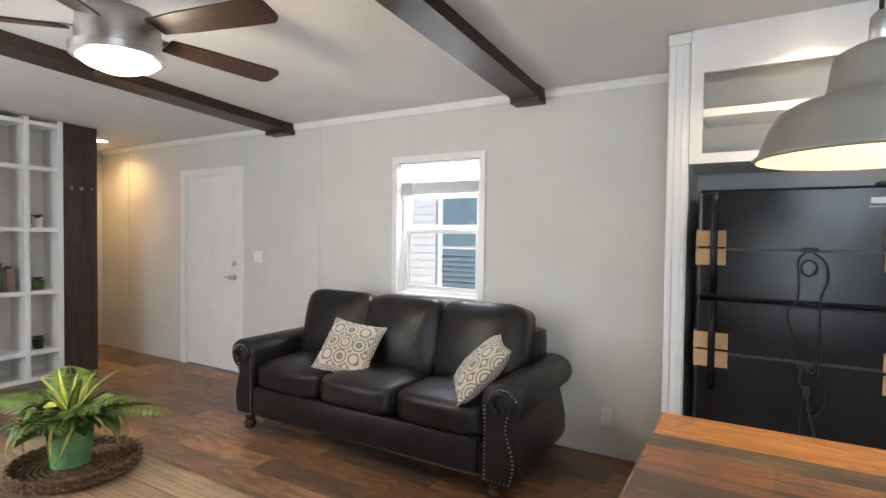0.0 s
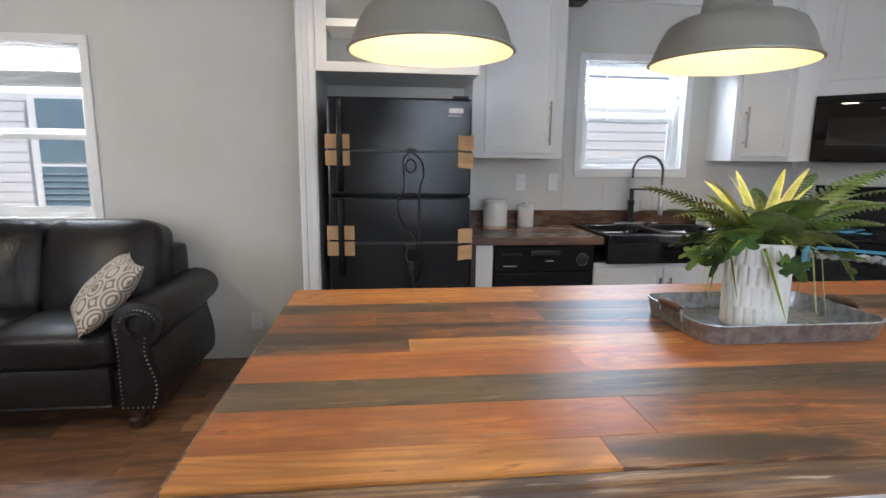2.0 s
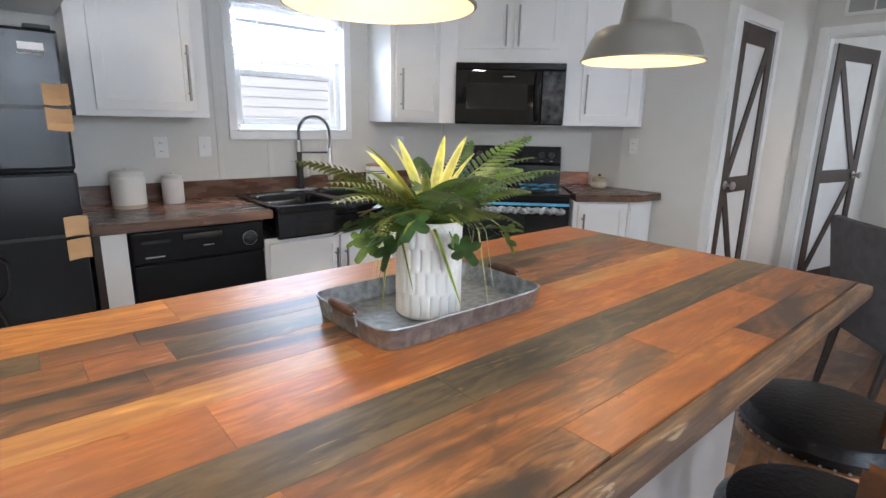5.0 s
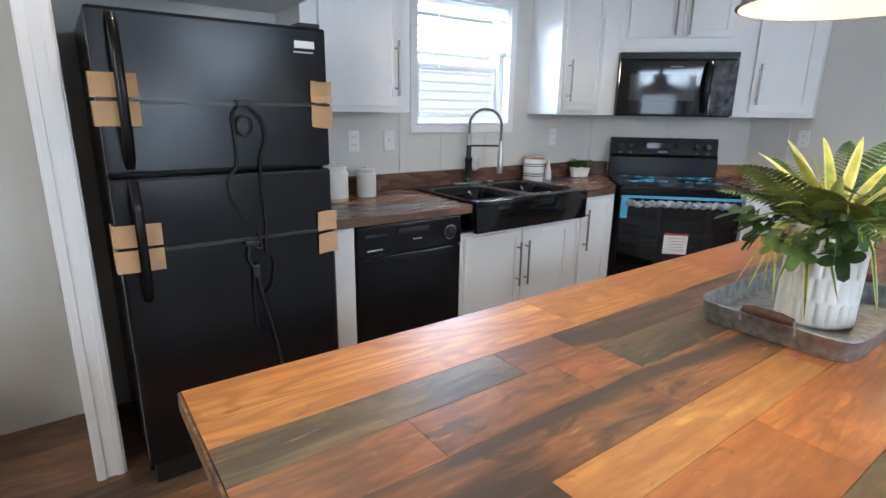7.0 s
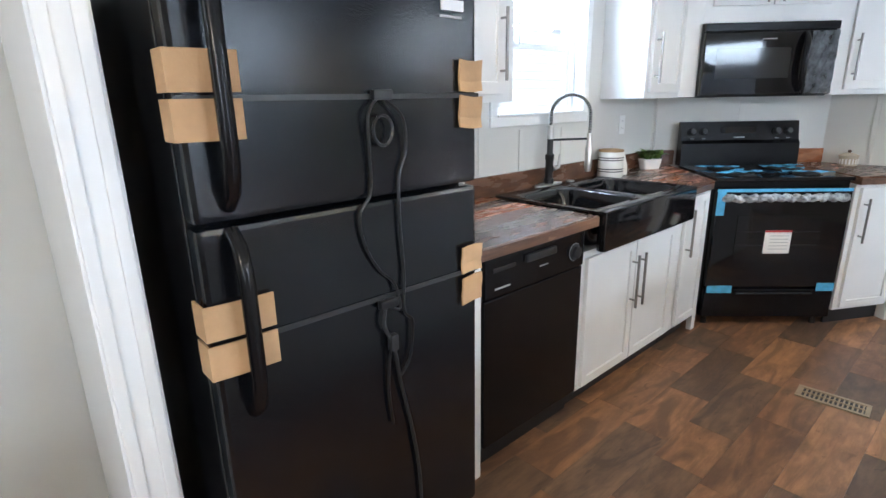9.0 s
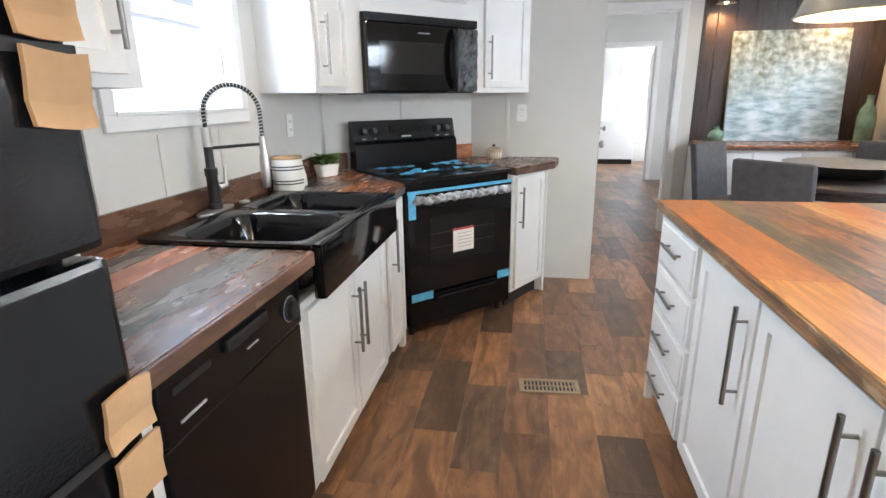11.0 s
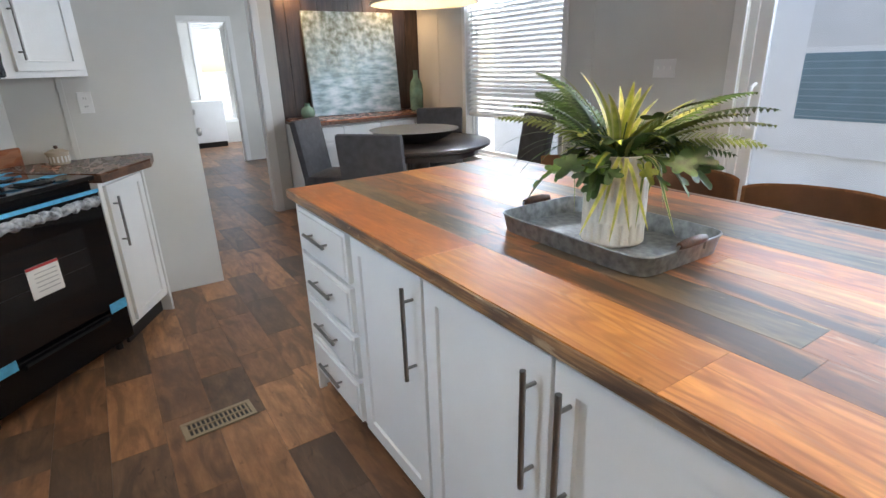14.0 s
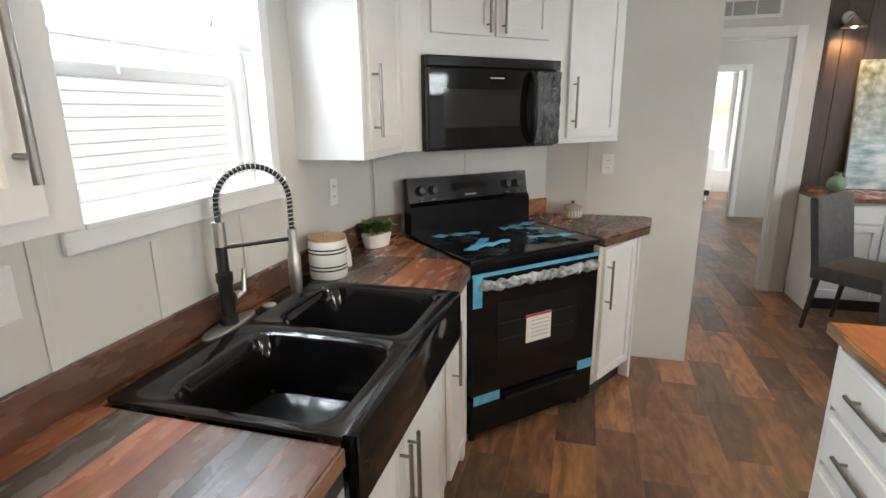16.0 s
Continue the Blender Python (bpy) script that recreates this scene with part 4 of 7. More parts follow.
for i in range(len(dense) - 1):
    d = (dense[i + 1] - dense[i])
    side = Vector((1, 0, 0))
    up = d.normalized().cross(side)
    for k in range(4):
        travel += d.length / 4
        ang = travel / 0.0125 * 2 * math.pi
        coil.append(dense[i] + d * k / 4 + 0.0135 * (side * math.cos(ang) + up * math.sin(ang)))
part("spring", tube(coil, 0.0018, 4), CHROME, faucet, "chrome coil spring", smooth=True, at=swing)
part("collar", lathe([(0.018, 0), (0.018, 0.07)], 16), CHROME, faucet, smooth=True, at=pose(0, 0, 0.24))
part("support_arm", tube([(0, 0, 0.235), (0, -0.2, 0.24)], 0.006, 8), BLACKPLASTIC, faucet, smooth=True, at=swing)
part("spray_head", lathe([(0.015, 0.05), (0.019, 0.08), (0.019, 0.17), (0.014, 0.185), (0.014, 0.25)], 18), CHROME, faucet, "chrome and black spray head", smooth=True, at=swing @ pose(0, -0.2, 0.02))
part("lever", tube([(0.02, -0.01, 0.085), (0.055, -0.02, 0.09), (0.06, -0.022, 0.16)], [0.014, 0.011, 0.006], 10), CHROME, faucet, smooth=True)
part("hole_cover", lathe([(0.022, 0), (0.022, 0.004), (0.012, 0.007)], 18), CHROME, faucet, smooth=True, at=pose(0.17, -0.02, 0.001))

# refrigerator with its packing
fr = thing("refrigerator", "black top-freezer refrigerator still taped with cardboard", "refrigerator", pose(0.21, 2.81, 0))
FS = mat("black_fridge_skin", (0.004, 0.005, 0.007), 0.19, var=0.05, scale=5, fine=190, bump=0.05, spec=0.44)
part("cabinet_body", block(-0.375, 0.375, 0.065, 0.70, 0.03, 1.655, 0.006), BLACK, fr)
part("freezer_door", block(-0.377, 0.377, 0.0, 0.06, 1.155, 1.66, 0.012), FS, fr)
part("fridge_door", block(-0.377, 0.377, 0.0, 0.06, 0.09, 1.145, 0.012), FS, fr)
for z0, z1 in ((1.185, 1.635), (0.735, 1.135)):
    h = tube([(-0.31, 0.0, z0), (-0.31, -0.035, z0 + 0.03), (-0.31, -0.05, z0 + 0.09), (-0.31, -0.05, z1 - 0.09), (-0.31, -0.035, z1 - 0.03), (-0.31, 0.0, z1)], 0.016, 10)
    part("handle", h, BLACK, fr, smooth=True)
part("top_hinge", block(0.28, 0.36, 0.01, 0.09, 1.66, 1.675, 0.003), BLACKPLASTIC, fr)
part("grille", block(-0.36, 0.36, 0.02, 0.06, 0.0, 0.085, 0.004), BLACKPLASTIC, fr)
part("foot", lathe([(0.02, 0), (0.02, 0.03)], 12), BLACKPLASTIC, fr, at=pose(-0.33, 0.5, 0))
part("foot", lathe([(0.02, 0), (0.02, 0.03)], 12), BLACKPLASTIC, fr, at=pose(0.33, 0.5, 0))
part("badge", block(0.255, 0.33, -0.003, 0.0, 1.585, 1.61), mat("pale_label", (0.75, 0.76, 0.78), 0.5, var=0.02), fr, "white sticker label")
part("badge_print", block(0.25, 0.325, -0.002, 0.0, 1.568, 1.574), RING, fr)
GREYFILM = mat("grey_strap_film", (0.022, 0.023, 0.025), 0.35, var=0.1)
for z in (1.385, 0.90):
    part("strap", block(-0.381, 0.381, -0.0045, -0.0015, z - 0.006, z + 0.006), GREYFILM, fr, "dark packing strap")
    part("strap", block(0.379, 0.382, -0.0045, 0.6, z - 0.006, z + 0.006), GREYFILM, fr, "dark packing strap")
for x0, x1, z in ((0.305, 0.386, 1.388), (0.31, 0.388, 0.89)):
    for z0, z1 in ((z + 0.008, z + 0.085), (z - 0.085, z - 0.004)):
        bm = block(x0, x1, -0.010, -0.0045, z0, z1)
        bmesh.ops.subdivide_edges(bm, edges=bm.edges, cuts=2, use_grid_fill=True)
        for v in bm.verts:
            v.co += Vector((0, -0.006 * abs(math.sin(v.co.z * 31 + x0 * 9)), 0.004 * math.sin(v.co.x * 40 + z0 * 7)))
        part("cardboard", bm, CARD, fr, "bent corrugated cardboard pad")
for z, x1 in ((1.39, -0.262), (0.915, -0.245)):
    for z0, z1 in ((z + 0.006, z + 0.08), (z - 0.08, z - 0.005)):
        bm = prism([(-0.388, 0.055), (-0.388, -0.007), (-0.33, -0.013), (x1, -0.014), (x1, -0.009), (-0.33, -0.008), (-0.383, -0.003), (-0.383, 0.055)], z0, z1)
        part("cardboard", bm, CARD, fr, "corrugated cardboard pad folded round the door edge")


def smooth_path(points, n=8):
    out = []
    ps = [Vector(p) for p in points]
    for i in range(len(ps) - 1):
        p0, p1, p2, p3 = ps[max(i - 1, 0)], ps[i], ps[i + 1], ps[min(i + 2, len(ps) - 1)]
        for k in range(n):
            t = k / n
            out.append(0.5 * ((2 * p1) + (p2 - p0) * t + (2 * p0 - 5 * p1 + 4 * p2 - p3) * t * t + (3 * p1 - p0 - 3 * p2 + p3) * t ** 3))
    return out + [ps[-1]]


CORD = mat("matt_black_cord", (0.006, 0.006, 0.007), 0.35, var=0.1, bump=0.0)
part("power_cord", tube(smooth_path([(0.043, -0.014, 1.381), (0.015, -0.018, 1.344), (0.017, -0.012, 1.272), (0.016, -0.01, 1.173), (-0.018, -0.01, 1.121), (-0.008, -0.01, 1.046), (0.027, -0.01, 0.979), (0.07, -0.012, 0.932), (0.08, -0.018, 0.865), (0.043, -0.018, 0.881)]), 0.004, 6), CORD, fr, "loose black power cord", smooth=True)
part("power_cord", tube(smooth_path([(0.068, -0.014, 1.377), (0.11, -0.02, 1.336), (0.122, -0.012, 1.261), (0.1, -0.009, 1.194), (0.098, -0.009, 1.08), (0.104, -0.009, 0.95), (0.097, -0.014, 0.852), (0.123, -0.014, 0.812), (0.112, -0.012, 0.714), (0.07, -0.014, 0.663)]), 0.004, 6), CORD, fr, "loose black power cord", smooth=True)
part("cord_loop", tube([(0.054 + 0.027 * math.cos(k * math.pi / 9), -0.018, 1.31 + 0.034 * math.sin(k * math.pi / 9)) for k in range(19)], 0.004, 6), CORD, fr, "small loop of the power cord", smooth=True)
part("cord_tail", tube(smooth_path([(0.039, -0.014, 0.881), (0.029, -0.018, 0.83), (0.051, -0.02, 0.777), (0.062, -0.018, 0.725), (0.076, -0.012, 0.651), (0.107, -0.01, 0.505), (0.13, -0.01, 0.34), (0.137, -0.01, 0.142)]), 0.005, 6), GREYFILM, fr, "grey strap tail hanging down", smooth=True)
part("cord_tail", tube(smooth_path([(0.05, -0.02, 0.8), (0.04, -0.012, 0.7), (0.038, -0.01, 0.63), (0.047, -0.01, 0.533)]), 0.004, 6), CORD, fr, smooth=True)
for x, z in ((0.055, 1.388), (0.045, 0.885)):
    part("plug", block(x - 0.025, x + 0.03, -0.024, -0.005, z - 0.011, z + 0.012, 0.005), CORD, fr, "black plug held by the strap")
part("plug", block(0.042, 0.066, -0.028, -0.008, 0.755, 0.80, 0.005), GREYFILM, fr, "grey plug end")

# electric range
rg = thing("electric_range", "black electric range with blue tape and wrapped handle", "stove", pose(2.955, 2.667, 0, 0, 0, -45))
TAPE = mat("blue_masking_tape", (0.09, 0.38, 0.62), 0.6, var=0.1, scale=30)
FILM = mat("crumpled_film", (0.42, 0.43, 0.45), 0.3, var=0.4, scale=40, fine=90, bump=0.8)
part("oven_body", block(-0.378, 0.378, 0.03, 0.64, 0.06, 0.893, 0.004), BLACK, rg)
part("cooktop", block(-0.38, 0.38, -0.005, 0.57, 0.893, 0.915, 0.006), SINK, rg)
door = part("oven_door", block(-0.375, 0.375, -0.01, 0.03, 0.26, 0.845, 0.008), BLACKGLASS, rg)
part("oven_window", block(-0.24, 0.24, -0.0125, -0.01, 0.42, 0.70, 0.0), mat("oven_window_glass", (0.011, 0.011, 0.012), 0.06, var=0.1, bump=0), door, "dark tinted oven window")
for z in (0.52, 0.6):
    part("oven_rack", tube([(-0.23, -0.0135, z), (0.23, -0.0135, z)], 0.0012, 4), GREYFILM, door)
hb = [(-0.33, -0.005, 0.80), (-0.31, -0.05, 0.806), (-0.2, -0.058, 0.808), (0, -0.06, 0.809), (0.2, -0.058, 0.808), (0.31, -0.05, 0.806), (0.33, -0.005, 0.80)]
bm = tube(smooth_path(hb, 14), 0.021, 10)
for v in bm.verts:
    v.co += Vector((0, 0, 0)) + 0.006 * Vector((math.sin(v.co.x * 90), math.cos(v.co.x * 70 + v.co.z * 60), math.sin(v.co.x * 110 + v.co.y * 50)))
part("handle", bm, FILM, door, "handle wrapped in crumpled clear film")
label_ob = part("paper_label", block(-0.075, 0.075, -0.0145, -0.0127, 0.47, 0.61), mat("paper_white", (0.78, 0.77, 0.74), 0.7, var=0.03), door, "white printed notice with red band")
part("red_band", block(-0.075, 0.075, -0.0155, -0.0146, 0.598, 0.61), mat("print_red", (0.45, 0.03, 0.03), 0.6), label_ob)
for i in range(5):
    part("print_line", block(-0.045, 0.06, -0.0155, -0.0146, 0.495 + i * 0.02, 0.499 + i * 0.02), RING, label_ob)
drawer = part("drawer", block(-0.375, 0.375, -0.008, 0.03, 0.065, 0.245, 0.008), BLACK, rg)
part("drawer_pull", tube([(-0.2, -0.018, 0.222), (0.24, -0.018, 0.222)], 0.016, 8), BLACK, drawer, smooth=True)
for x in (-0.33, 0.33):
    part("foot", lathe([(0.018, 0), (0.018, 0.07)], 10), BLACKPLASTIC, rg, at=pose(x, 0.5, 0))
    part("foot", lathe([(0.018, 0), (0.018, 0.07)], 10), BLACKPLASTIC, rg, at=pose(x, 0.06, 0))
back = bmesh.new()
for pts in ([(0.55, 0.915), (0.635, 0.915), (0.635, 1.2), (0.60, 1.2), (0.575, 1.08), (0.555, 1.06)],):
    lo = [back.verts.new((-0.38, y, z)) for y, z in pts]
    hi = [back.verts.new((0.38, y, z)) for y, z in pts]
    back.faces.new(lo)
    back.faces.new(hi[::-1])
    for i in range(len(pts)):
        j = (i + 1) % len(pts)
        back.faces.new((lo[i], hi[i], hi[j], lo[j]))
bmesh.ops.recalc_face_normals(back, faces=back.faces)
panel = part("control_panel", back, BLACK, rg)
for x in (-0.31, -0.235, 0.235, 0.31):
    k = part("knob", lathe([(0.025, 0), (0.024, 0.012), (0.019, 0.016), (0.017, 0.03)], 18), BLACKPLASTIC, panel, smooth=True, at=Matrix.Translation((x, 0.587, 1.135)) @ Matrix.Rotation(radians(78), 4, "X"))
    part("mark", block(x - 0.012, x + 0.012, 0.570, 0.574, 1.09, 1.094), RING, panel)
part("display", block(-0.12, 0.1, 0.580, 0.588, 1.125, 1.165), BLACKGLASS, panel)
part("brand_mark", block(-0.04, 0.03, 0.576, 0.580, 1.095, 1.103), RING, panel, "small pale maker's mark")
for x, y, r in ((-0.19, 0.14, 0.10), (0.19, 0.14, 0.075), (-0.19, 0.40, 0.075), (0.19, 0.40, 0.10)):
    b = part("burner", lathe([(r + 0.012, 0.0), (r + 0.012, 0.003), (r, 0.004), (r - 0.01, 0.001)], 28), SINK, rg, smooth=True, at=pose(x, y, 0.915))
    sp = [((r * k / 40) * math.cos(k * 0.62), (r * k / 40) * math.sin(k * 0.62), 0.007) for k in range(6, 40)]
    part("coil", tube(sp, 0.004, 6), BLACKPLASTIC, b, smooth=True)


def tape(x0, x1, y0, y1, z, turn=0.0, wave=0.004):
    bm = bmesh.new()
    bmesh.ops.create_grid(bm, x_segments=14, y_segments=3, size=0.5)
    for v in bm.verts:
        v.co = Vector((v.co.x * (x1 - x0), v.co.y * (y1 - y0) * (1 + 0.15 * math.sin(v.co.x * 9)), wave * (1 + math.sin(v.co.x * 17 + x0 * 40 + v.co.y * 3))))
    bmesh.ops.solidify(bm, geom=bm.faces[:], thickness=0.0012)
    return part("blue_tape", bm, TAPE, rg, "strip of blue masking tape", at=pose((x0 + x1) / 2, (y0 + y1) / 2, z, 0, 0, turn))


for x0, x1, y, tn in ((-0.33, -0.05, 0.14, 12), (0.06, 0.33, 0.13, -14), (-0.33, -0.08, 0.40, -10), (0.06, 0.34, 0.41, 10), (-0.28, -0.1, 0.2, 40), (0.1, 0.28, 0.33, -35)):
    tape(x0, x1, y - 0.02, y + 0.02, 0.928, tn)
part("blue_tape", block(-0.375, 0.375, -0.0125, -0.0105, 0.835, 0.853), TAPE, rg, "strip of blue masking tape")
part("blue_tape", block(-0.372, -0.325, -0.016, -0.0112, 0.70, 0.845), TAPE, rg, "hanging strip of blue masking tape")
part("blue_tape", block(-0.365, -0.22, -0.012, -0.0102, 0.222, 0.268), TAPE, rg, "strip of blue masking tape")
part("blue_tape", block(0.27, 0.372, -0.012, -0.0102, 0.235, 0.285), TAPE, rg, "strip of blue masking tape")

# over-range microwave
mw = thing("microwave", "black over-the-range microwave with peeling film", "microwave", pose(3.126, 2.898, 1.36, 0, 0, -45))
part("case", block(-0.378, 0.378, 0.03, 0.42, 0, 0.41, 0.004), BLACK, mw)
mdoor = part("door", block(-0.376, 0.215, -0.005, 0.03, 0.005, 0.36, 0.008), BLACKGLASS, mw)
part("window", block(-0.30, 0.12, -0.0065, -0.004, 0.10, 0.27), mat("microwave_window", (0.018, 0.018, 0.018), 0.07, var=0.05, bump=0), mdoor, "grey mesh door window")
part("brand_mark", block(-0.05, 0.03, -0.0065, -0.0045, 0.315, 0.321), RING, mdoor, "small pale maker's mark")
part("handle", tube(smooth_path([(0.19, -0.004, 0.03), (0.185, -0.04, 0.08), (0.18, -0.05, 0.19), (0.185, -0.04, 0.3), (0.19, -0.004, 0.345)]), 0.018, 10), BLACK, mdoor, smooth=True)
ctl = part("control_panel", block(0.218, 0.376, -0.005, 0.03, 0.005, 0.36, 0.006), BLACKGLASS, mw)
bm = bmesh.new()
bmesh.ops.create_grid(bm, x_segments=10, y_segments=20, size=0.5)
for v in bm.verts:
    v.co = Vector((0.297 + v.co.x * 0.15, -0.008 - 0.004 * (1 + math.sin(v.co.x * 21 + v.co.y * 9) * math.cos(v.co.y * 27)), 0.182 + v.co.y * 0.345))
part("protective_film", bm, mat("loose_clear_film", (0.05, 0.055, 0.06), 0.12, var=0.4, scale=20, bump=0.5), ctl, "loose shiny protective film")
part("top_vent", block(-0.376, 0.376, -0.003, 0.03, 0.363, 0.408, 0.004), BLACK, mw)
part("underside", block(-0.37, 0.37, 0.03, 0.40, -0.004, 0.0), BLACKPLASTIC, mw)

# floor register
reg = thing("floor_register", "beige metal floor heating register", "vent", pose(2.285, 2.165, 0, 0, 0, 4))
BEIGE = mat("beige_enamel", (0.36, 0.30, 0.2), 0.45, var=0.08)
bm = bmesh.new()
for x0, x1, y0, y1 in ((-0.06, -0.042, -0.14, 0.14), (0.042, 0.06, -0.14, 0.14), (-0.042, 0.042, -0.14, -0.122), (-0.042, 0.042, 0.122, 0.14)):
    cuboid(bm, x0, x1, y0, y1, 0.0, 0.007, 0.002)
part("frame", bm, BEIGE, reg)
part("duct", block(-0.042, 0.042, -0.122, 0.122, -0.004, 0.001), BLACKPLASTIC, reg)
for i in range(14):
    part("louvre", block(-0.042, 0.042, -0.117 + i * 0.018, -0.110 + i * 0.018, 0.001, 0.006), BEIGE, reg)
part("centre_rib", block(-0.003, 0.003, -0.122, 0.122, 0.0015, 0.0065), BEIGE, reg)


# ---- island ----
isl = thing("kitchen_island", "white shaker kitchen island with drawers and doors", "island", pose(1.06, 1.345, 0))
part("body", block(-1.16, 1.205, -0.40, 0.375, 0.1, 0.873), CABINET, isl)
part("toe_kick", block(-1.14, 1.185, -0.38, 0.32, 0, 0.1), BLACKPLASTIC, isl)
part("corner_stile", block(1.19, 1.212, 0.36, 0.392, 0.0, 0.873, 0.002), CABINET, isl)
for x0, x1 in ((-1.16, -0.13), (-0.127, 1.205)):
    part("back_panel", block(x0, x1, -0.412, -0.4, 0.02, 0.866, 0.002), CABINET, isl)
for x in (-1.162, 1.187):
    part("end_skin", block(x, x + 0.02, -0.40, 0.37, 0.02, 0.867), CABINET, isl)


def island_front(x0, x1, z0, z1, rail, name):
    """A front on the island's aisle side, facing +y, with a raised or recessed field."""
    if name == "drawer":
        bm = shaker_mesh(x0, x1, 0.395, 0.376, z0, z1, 0.02, -0.006)
    else:
        bm = shaker_mesh(x0, x1, 0.395, 0.376, z0, z1, rail)
    return part(name, bm, CABINET, isl)


for z0, z1 in ((0.118, 0.284), (0.302, 0.470), (0.488, 0.656), (0.674, 0.852)):
    d = island_front(0.718, 1.184, z0, z1, 0, "drawer")
    bar_pull(d, 0.951, 0.395, (z0 + z1) / 2 + 0.008, 0.20, False, 1)
X0 = 1.06
for a, b, hx in ((1.302, 1.735, 1.343), (0.838, 1.286, 0.878), (0.378, 0.828, 0.787), (-0.08, 0.334, 0.296)):
    d = island_front(a - X0, b - X0, 0.125, 0.857, 0.07, "door")
    bar_pull(d, hx - X0, 0.395, 0.683, 0.275, True, 1)

top = thing("island_worktop", "orange and grey reclaimed-wood plank island worktop", "countertop", pose(0, 0, 0))
part("core", block(-0.168, 2.308, 0.675, 1.752, 0.874, 0.9), EDGE, top)
part("edge_strip", block(-0.172, 2.312, 1.752, 1.758, 0.874, 0.908, 0.003), EDGE, top)
part("edge_strip", block(-0.174, -0.168, 0.66, 1.755, 0.874, 0.908, 0.003), EDGE, top)
part("edge_strip", block(2.308, 2.314, 0.66, 1.755, 0.874, 0.908, 0.003), EDGE, top)
part("edge_strip", block(-0.172, 2.312, 0.632, 0.6748, 0.868, 0.9095, 0.013), EDGE, top, "rough dark bark-like rounded edge")
plank_top(top, [
    (0.19, -0.168, (0.62, "h"), (1.3, "h"), (2.308, "o")),
    (0.095, -0.168, (0.36, "g"), (0.52, "r"), (1.35, "d"), (2.308, "g")),
    (0.11, -0.168, (0.1, "r"), (0.42, "d"), (0.56, "r"), (1.2, "g"), (1.75, "d"), (2.308, "r")),
    (0.115, -0.168, (0.5, "d"), (1.05, "d"), (1.5, "r"), (2.308, "d")),
    (0.085, -0.168, (0.18, "d"), (0.85, "y"), (1.5, "o"), (2.308, "y")),
    (0.145, -0.168, (0.55, "o"), (1.42, "o"), (2.308, "o")),
    (0.117, -0.168, (0.9, "g"), (2.308, "g")),
    (0.134, -0.168, (0.56, "o"), (1.35, "r"), (1.9, "o"), (2.308, "r")),
    (0.086, -0.168, (0.46, "h"), (0.95, "d"), (1.6, "o"), (2.308, "d")),
], 0.91, 0.0105, ISLAND, 1.752)


# ---- pendants ----
def pendant(x, y, z):
    ob = thing("pendant_lamp", "greige metal barn pendant lamp lit above the island", "lamp", pose(x, y, z), "pendants over the island")
    k = 1.02
    outer = [(r * k, zz * k) for r, zz in ((0.187, 0.0), (0.187, 0.004), (0.181, 0.012), (0.165, 0.055), (0.148, 0.085), (0.128, 0.097), (0.09, 0.104), (0.079, 0.112), (0.075, 0.125), (0.068, 0.175), (0.062, 0.184), (0.04, 0.196), (0.016, 0.205))]
    part("shade", lathe(outer, 48, False), SHADE, ob, smooth=True)
    part("shade_lining", lathe([(r - 0.003, zz) for r, zz in outer[:9]], 48, False), SHADEIN, ob, "cream enamel lining", smooth=True)
    part("rim", lathe([(0.187, -0.001), (0.193, 0.001), (0.193, 0.004), (0.189, 0.005)], 48, False), SHADE, ob, smooth=True)
    part("socket", lathe([(0.016, 0.206), (0.018, 0.212), (0.016, 0.25), (0.008, 0.26)], 16), CHROME, ob, smooth=True)
    part("cord", tube([(0, 0, 0.255), (0, 0, vault(y) - z - 0.02)], 0.004, 8), BLACKPLASTIC, ob)
    part("canopy", lathe([(0.06, -0.02), (0.055, -0.012), (0.05, 0.0)], 24), SHADE, ob, smooth=True, at=pose(0, 0, vault(y) - z - 0.001))
    part("bulb", lathe([(0.004, 0.045), (0.022, 0.055), (0.03, 0.08), (0.022, 0.105), (0.013, 0.115), (0.013, 0.14)], 16), BULB, ob, smooth=True)
    lamp = bpy.data.lights.new("pendant_light", "POINT")
    lamp.energy, lamp.color, lamp.shadow_soft_size = 1.8, (1.0, 0.82, 0.57), 0.03
    lo = new("pendant_light", lamp)
    lo.location = (x, y, z + 0.03)


for x, z in ((0.235, 1.582), (0.973, 1.58), (1.978, 1.562)):
    pendant(x, 1.28, z)


# ---- foliage ----
LEAFG = mat("leaf_green", (0.11, 0.19, 0.035), 0.45, var=0.35, scale=25, fine=80, obj_var=0.35)
LEAFD = mat("leaf_dark_green", (0.045, 0.10, 0.025), 0.45, var=0.35, scale=25, fine=80, obj_var=0.3)
LEAFY = mat("leaf_yellow_green", (0.46, 0.45, 0.07), 0.45, var=0.3, scale=30, fine=80, second=(0.2, 0.26, 0.05), obj_var=0.3)


LEAFO = mat("leaf_olive_green", (0.15, 0.19, 0.035), 0.5, var=0.3, scale=25, fine=80, obj_var=0.3)
LEAFC = mat("leaf_cream_margin", (0.58, 0.56, 0.22), 0.45, var=0.15, scale=30, fine=80, obj_var=0.15)


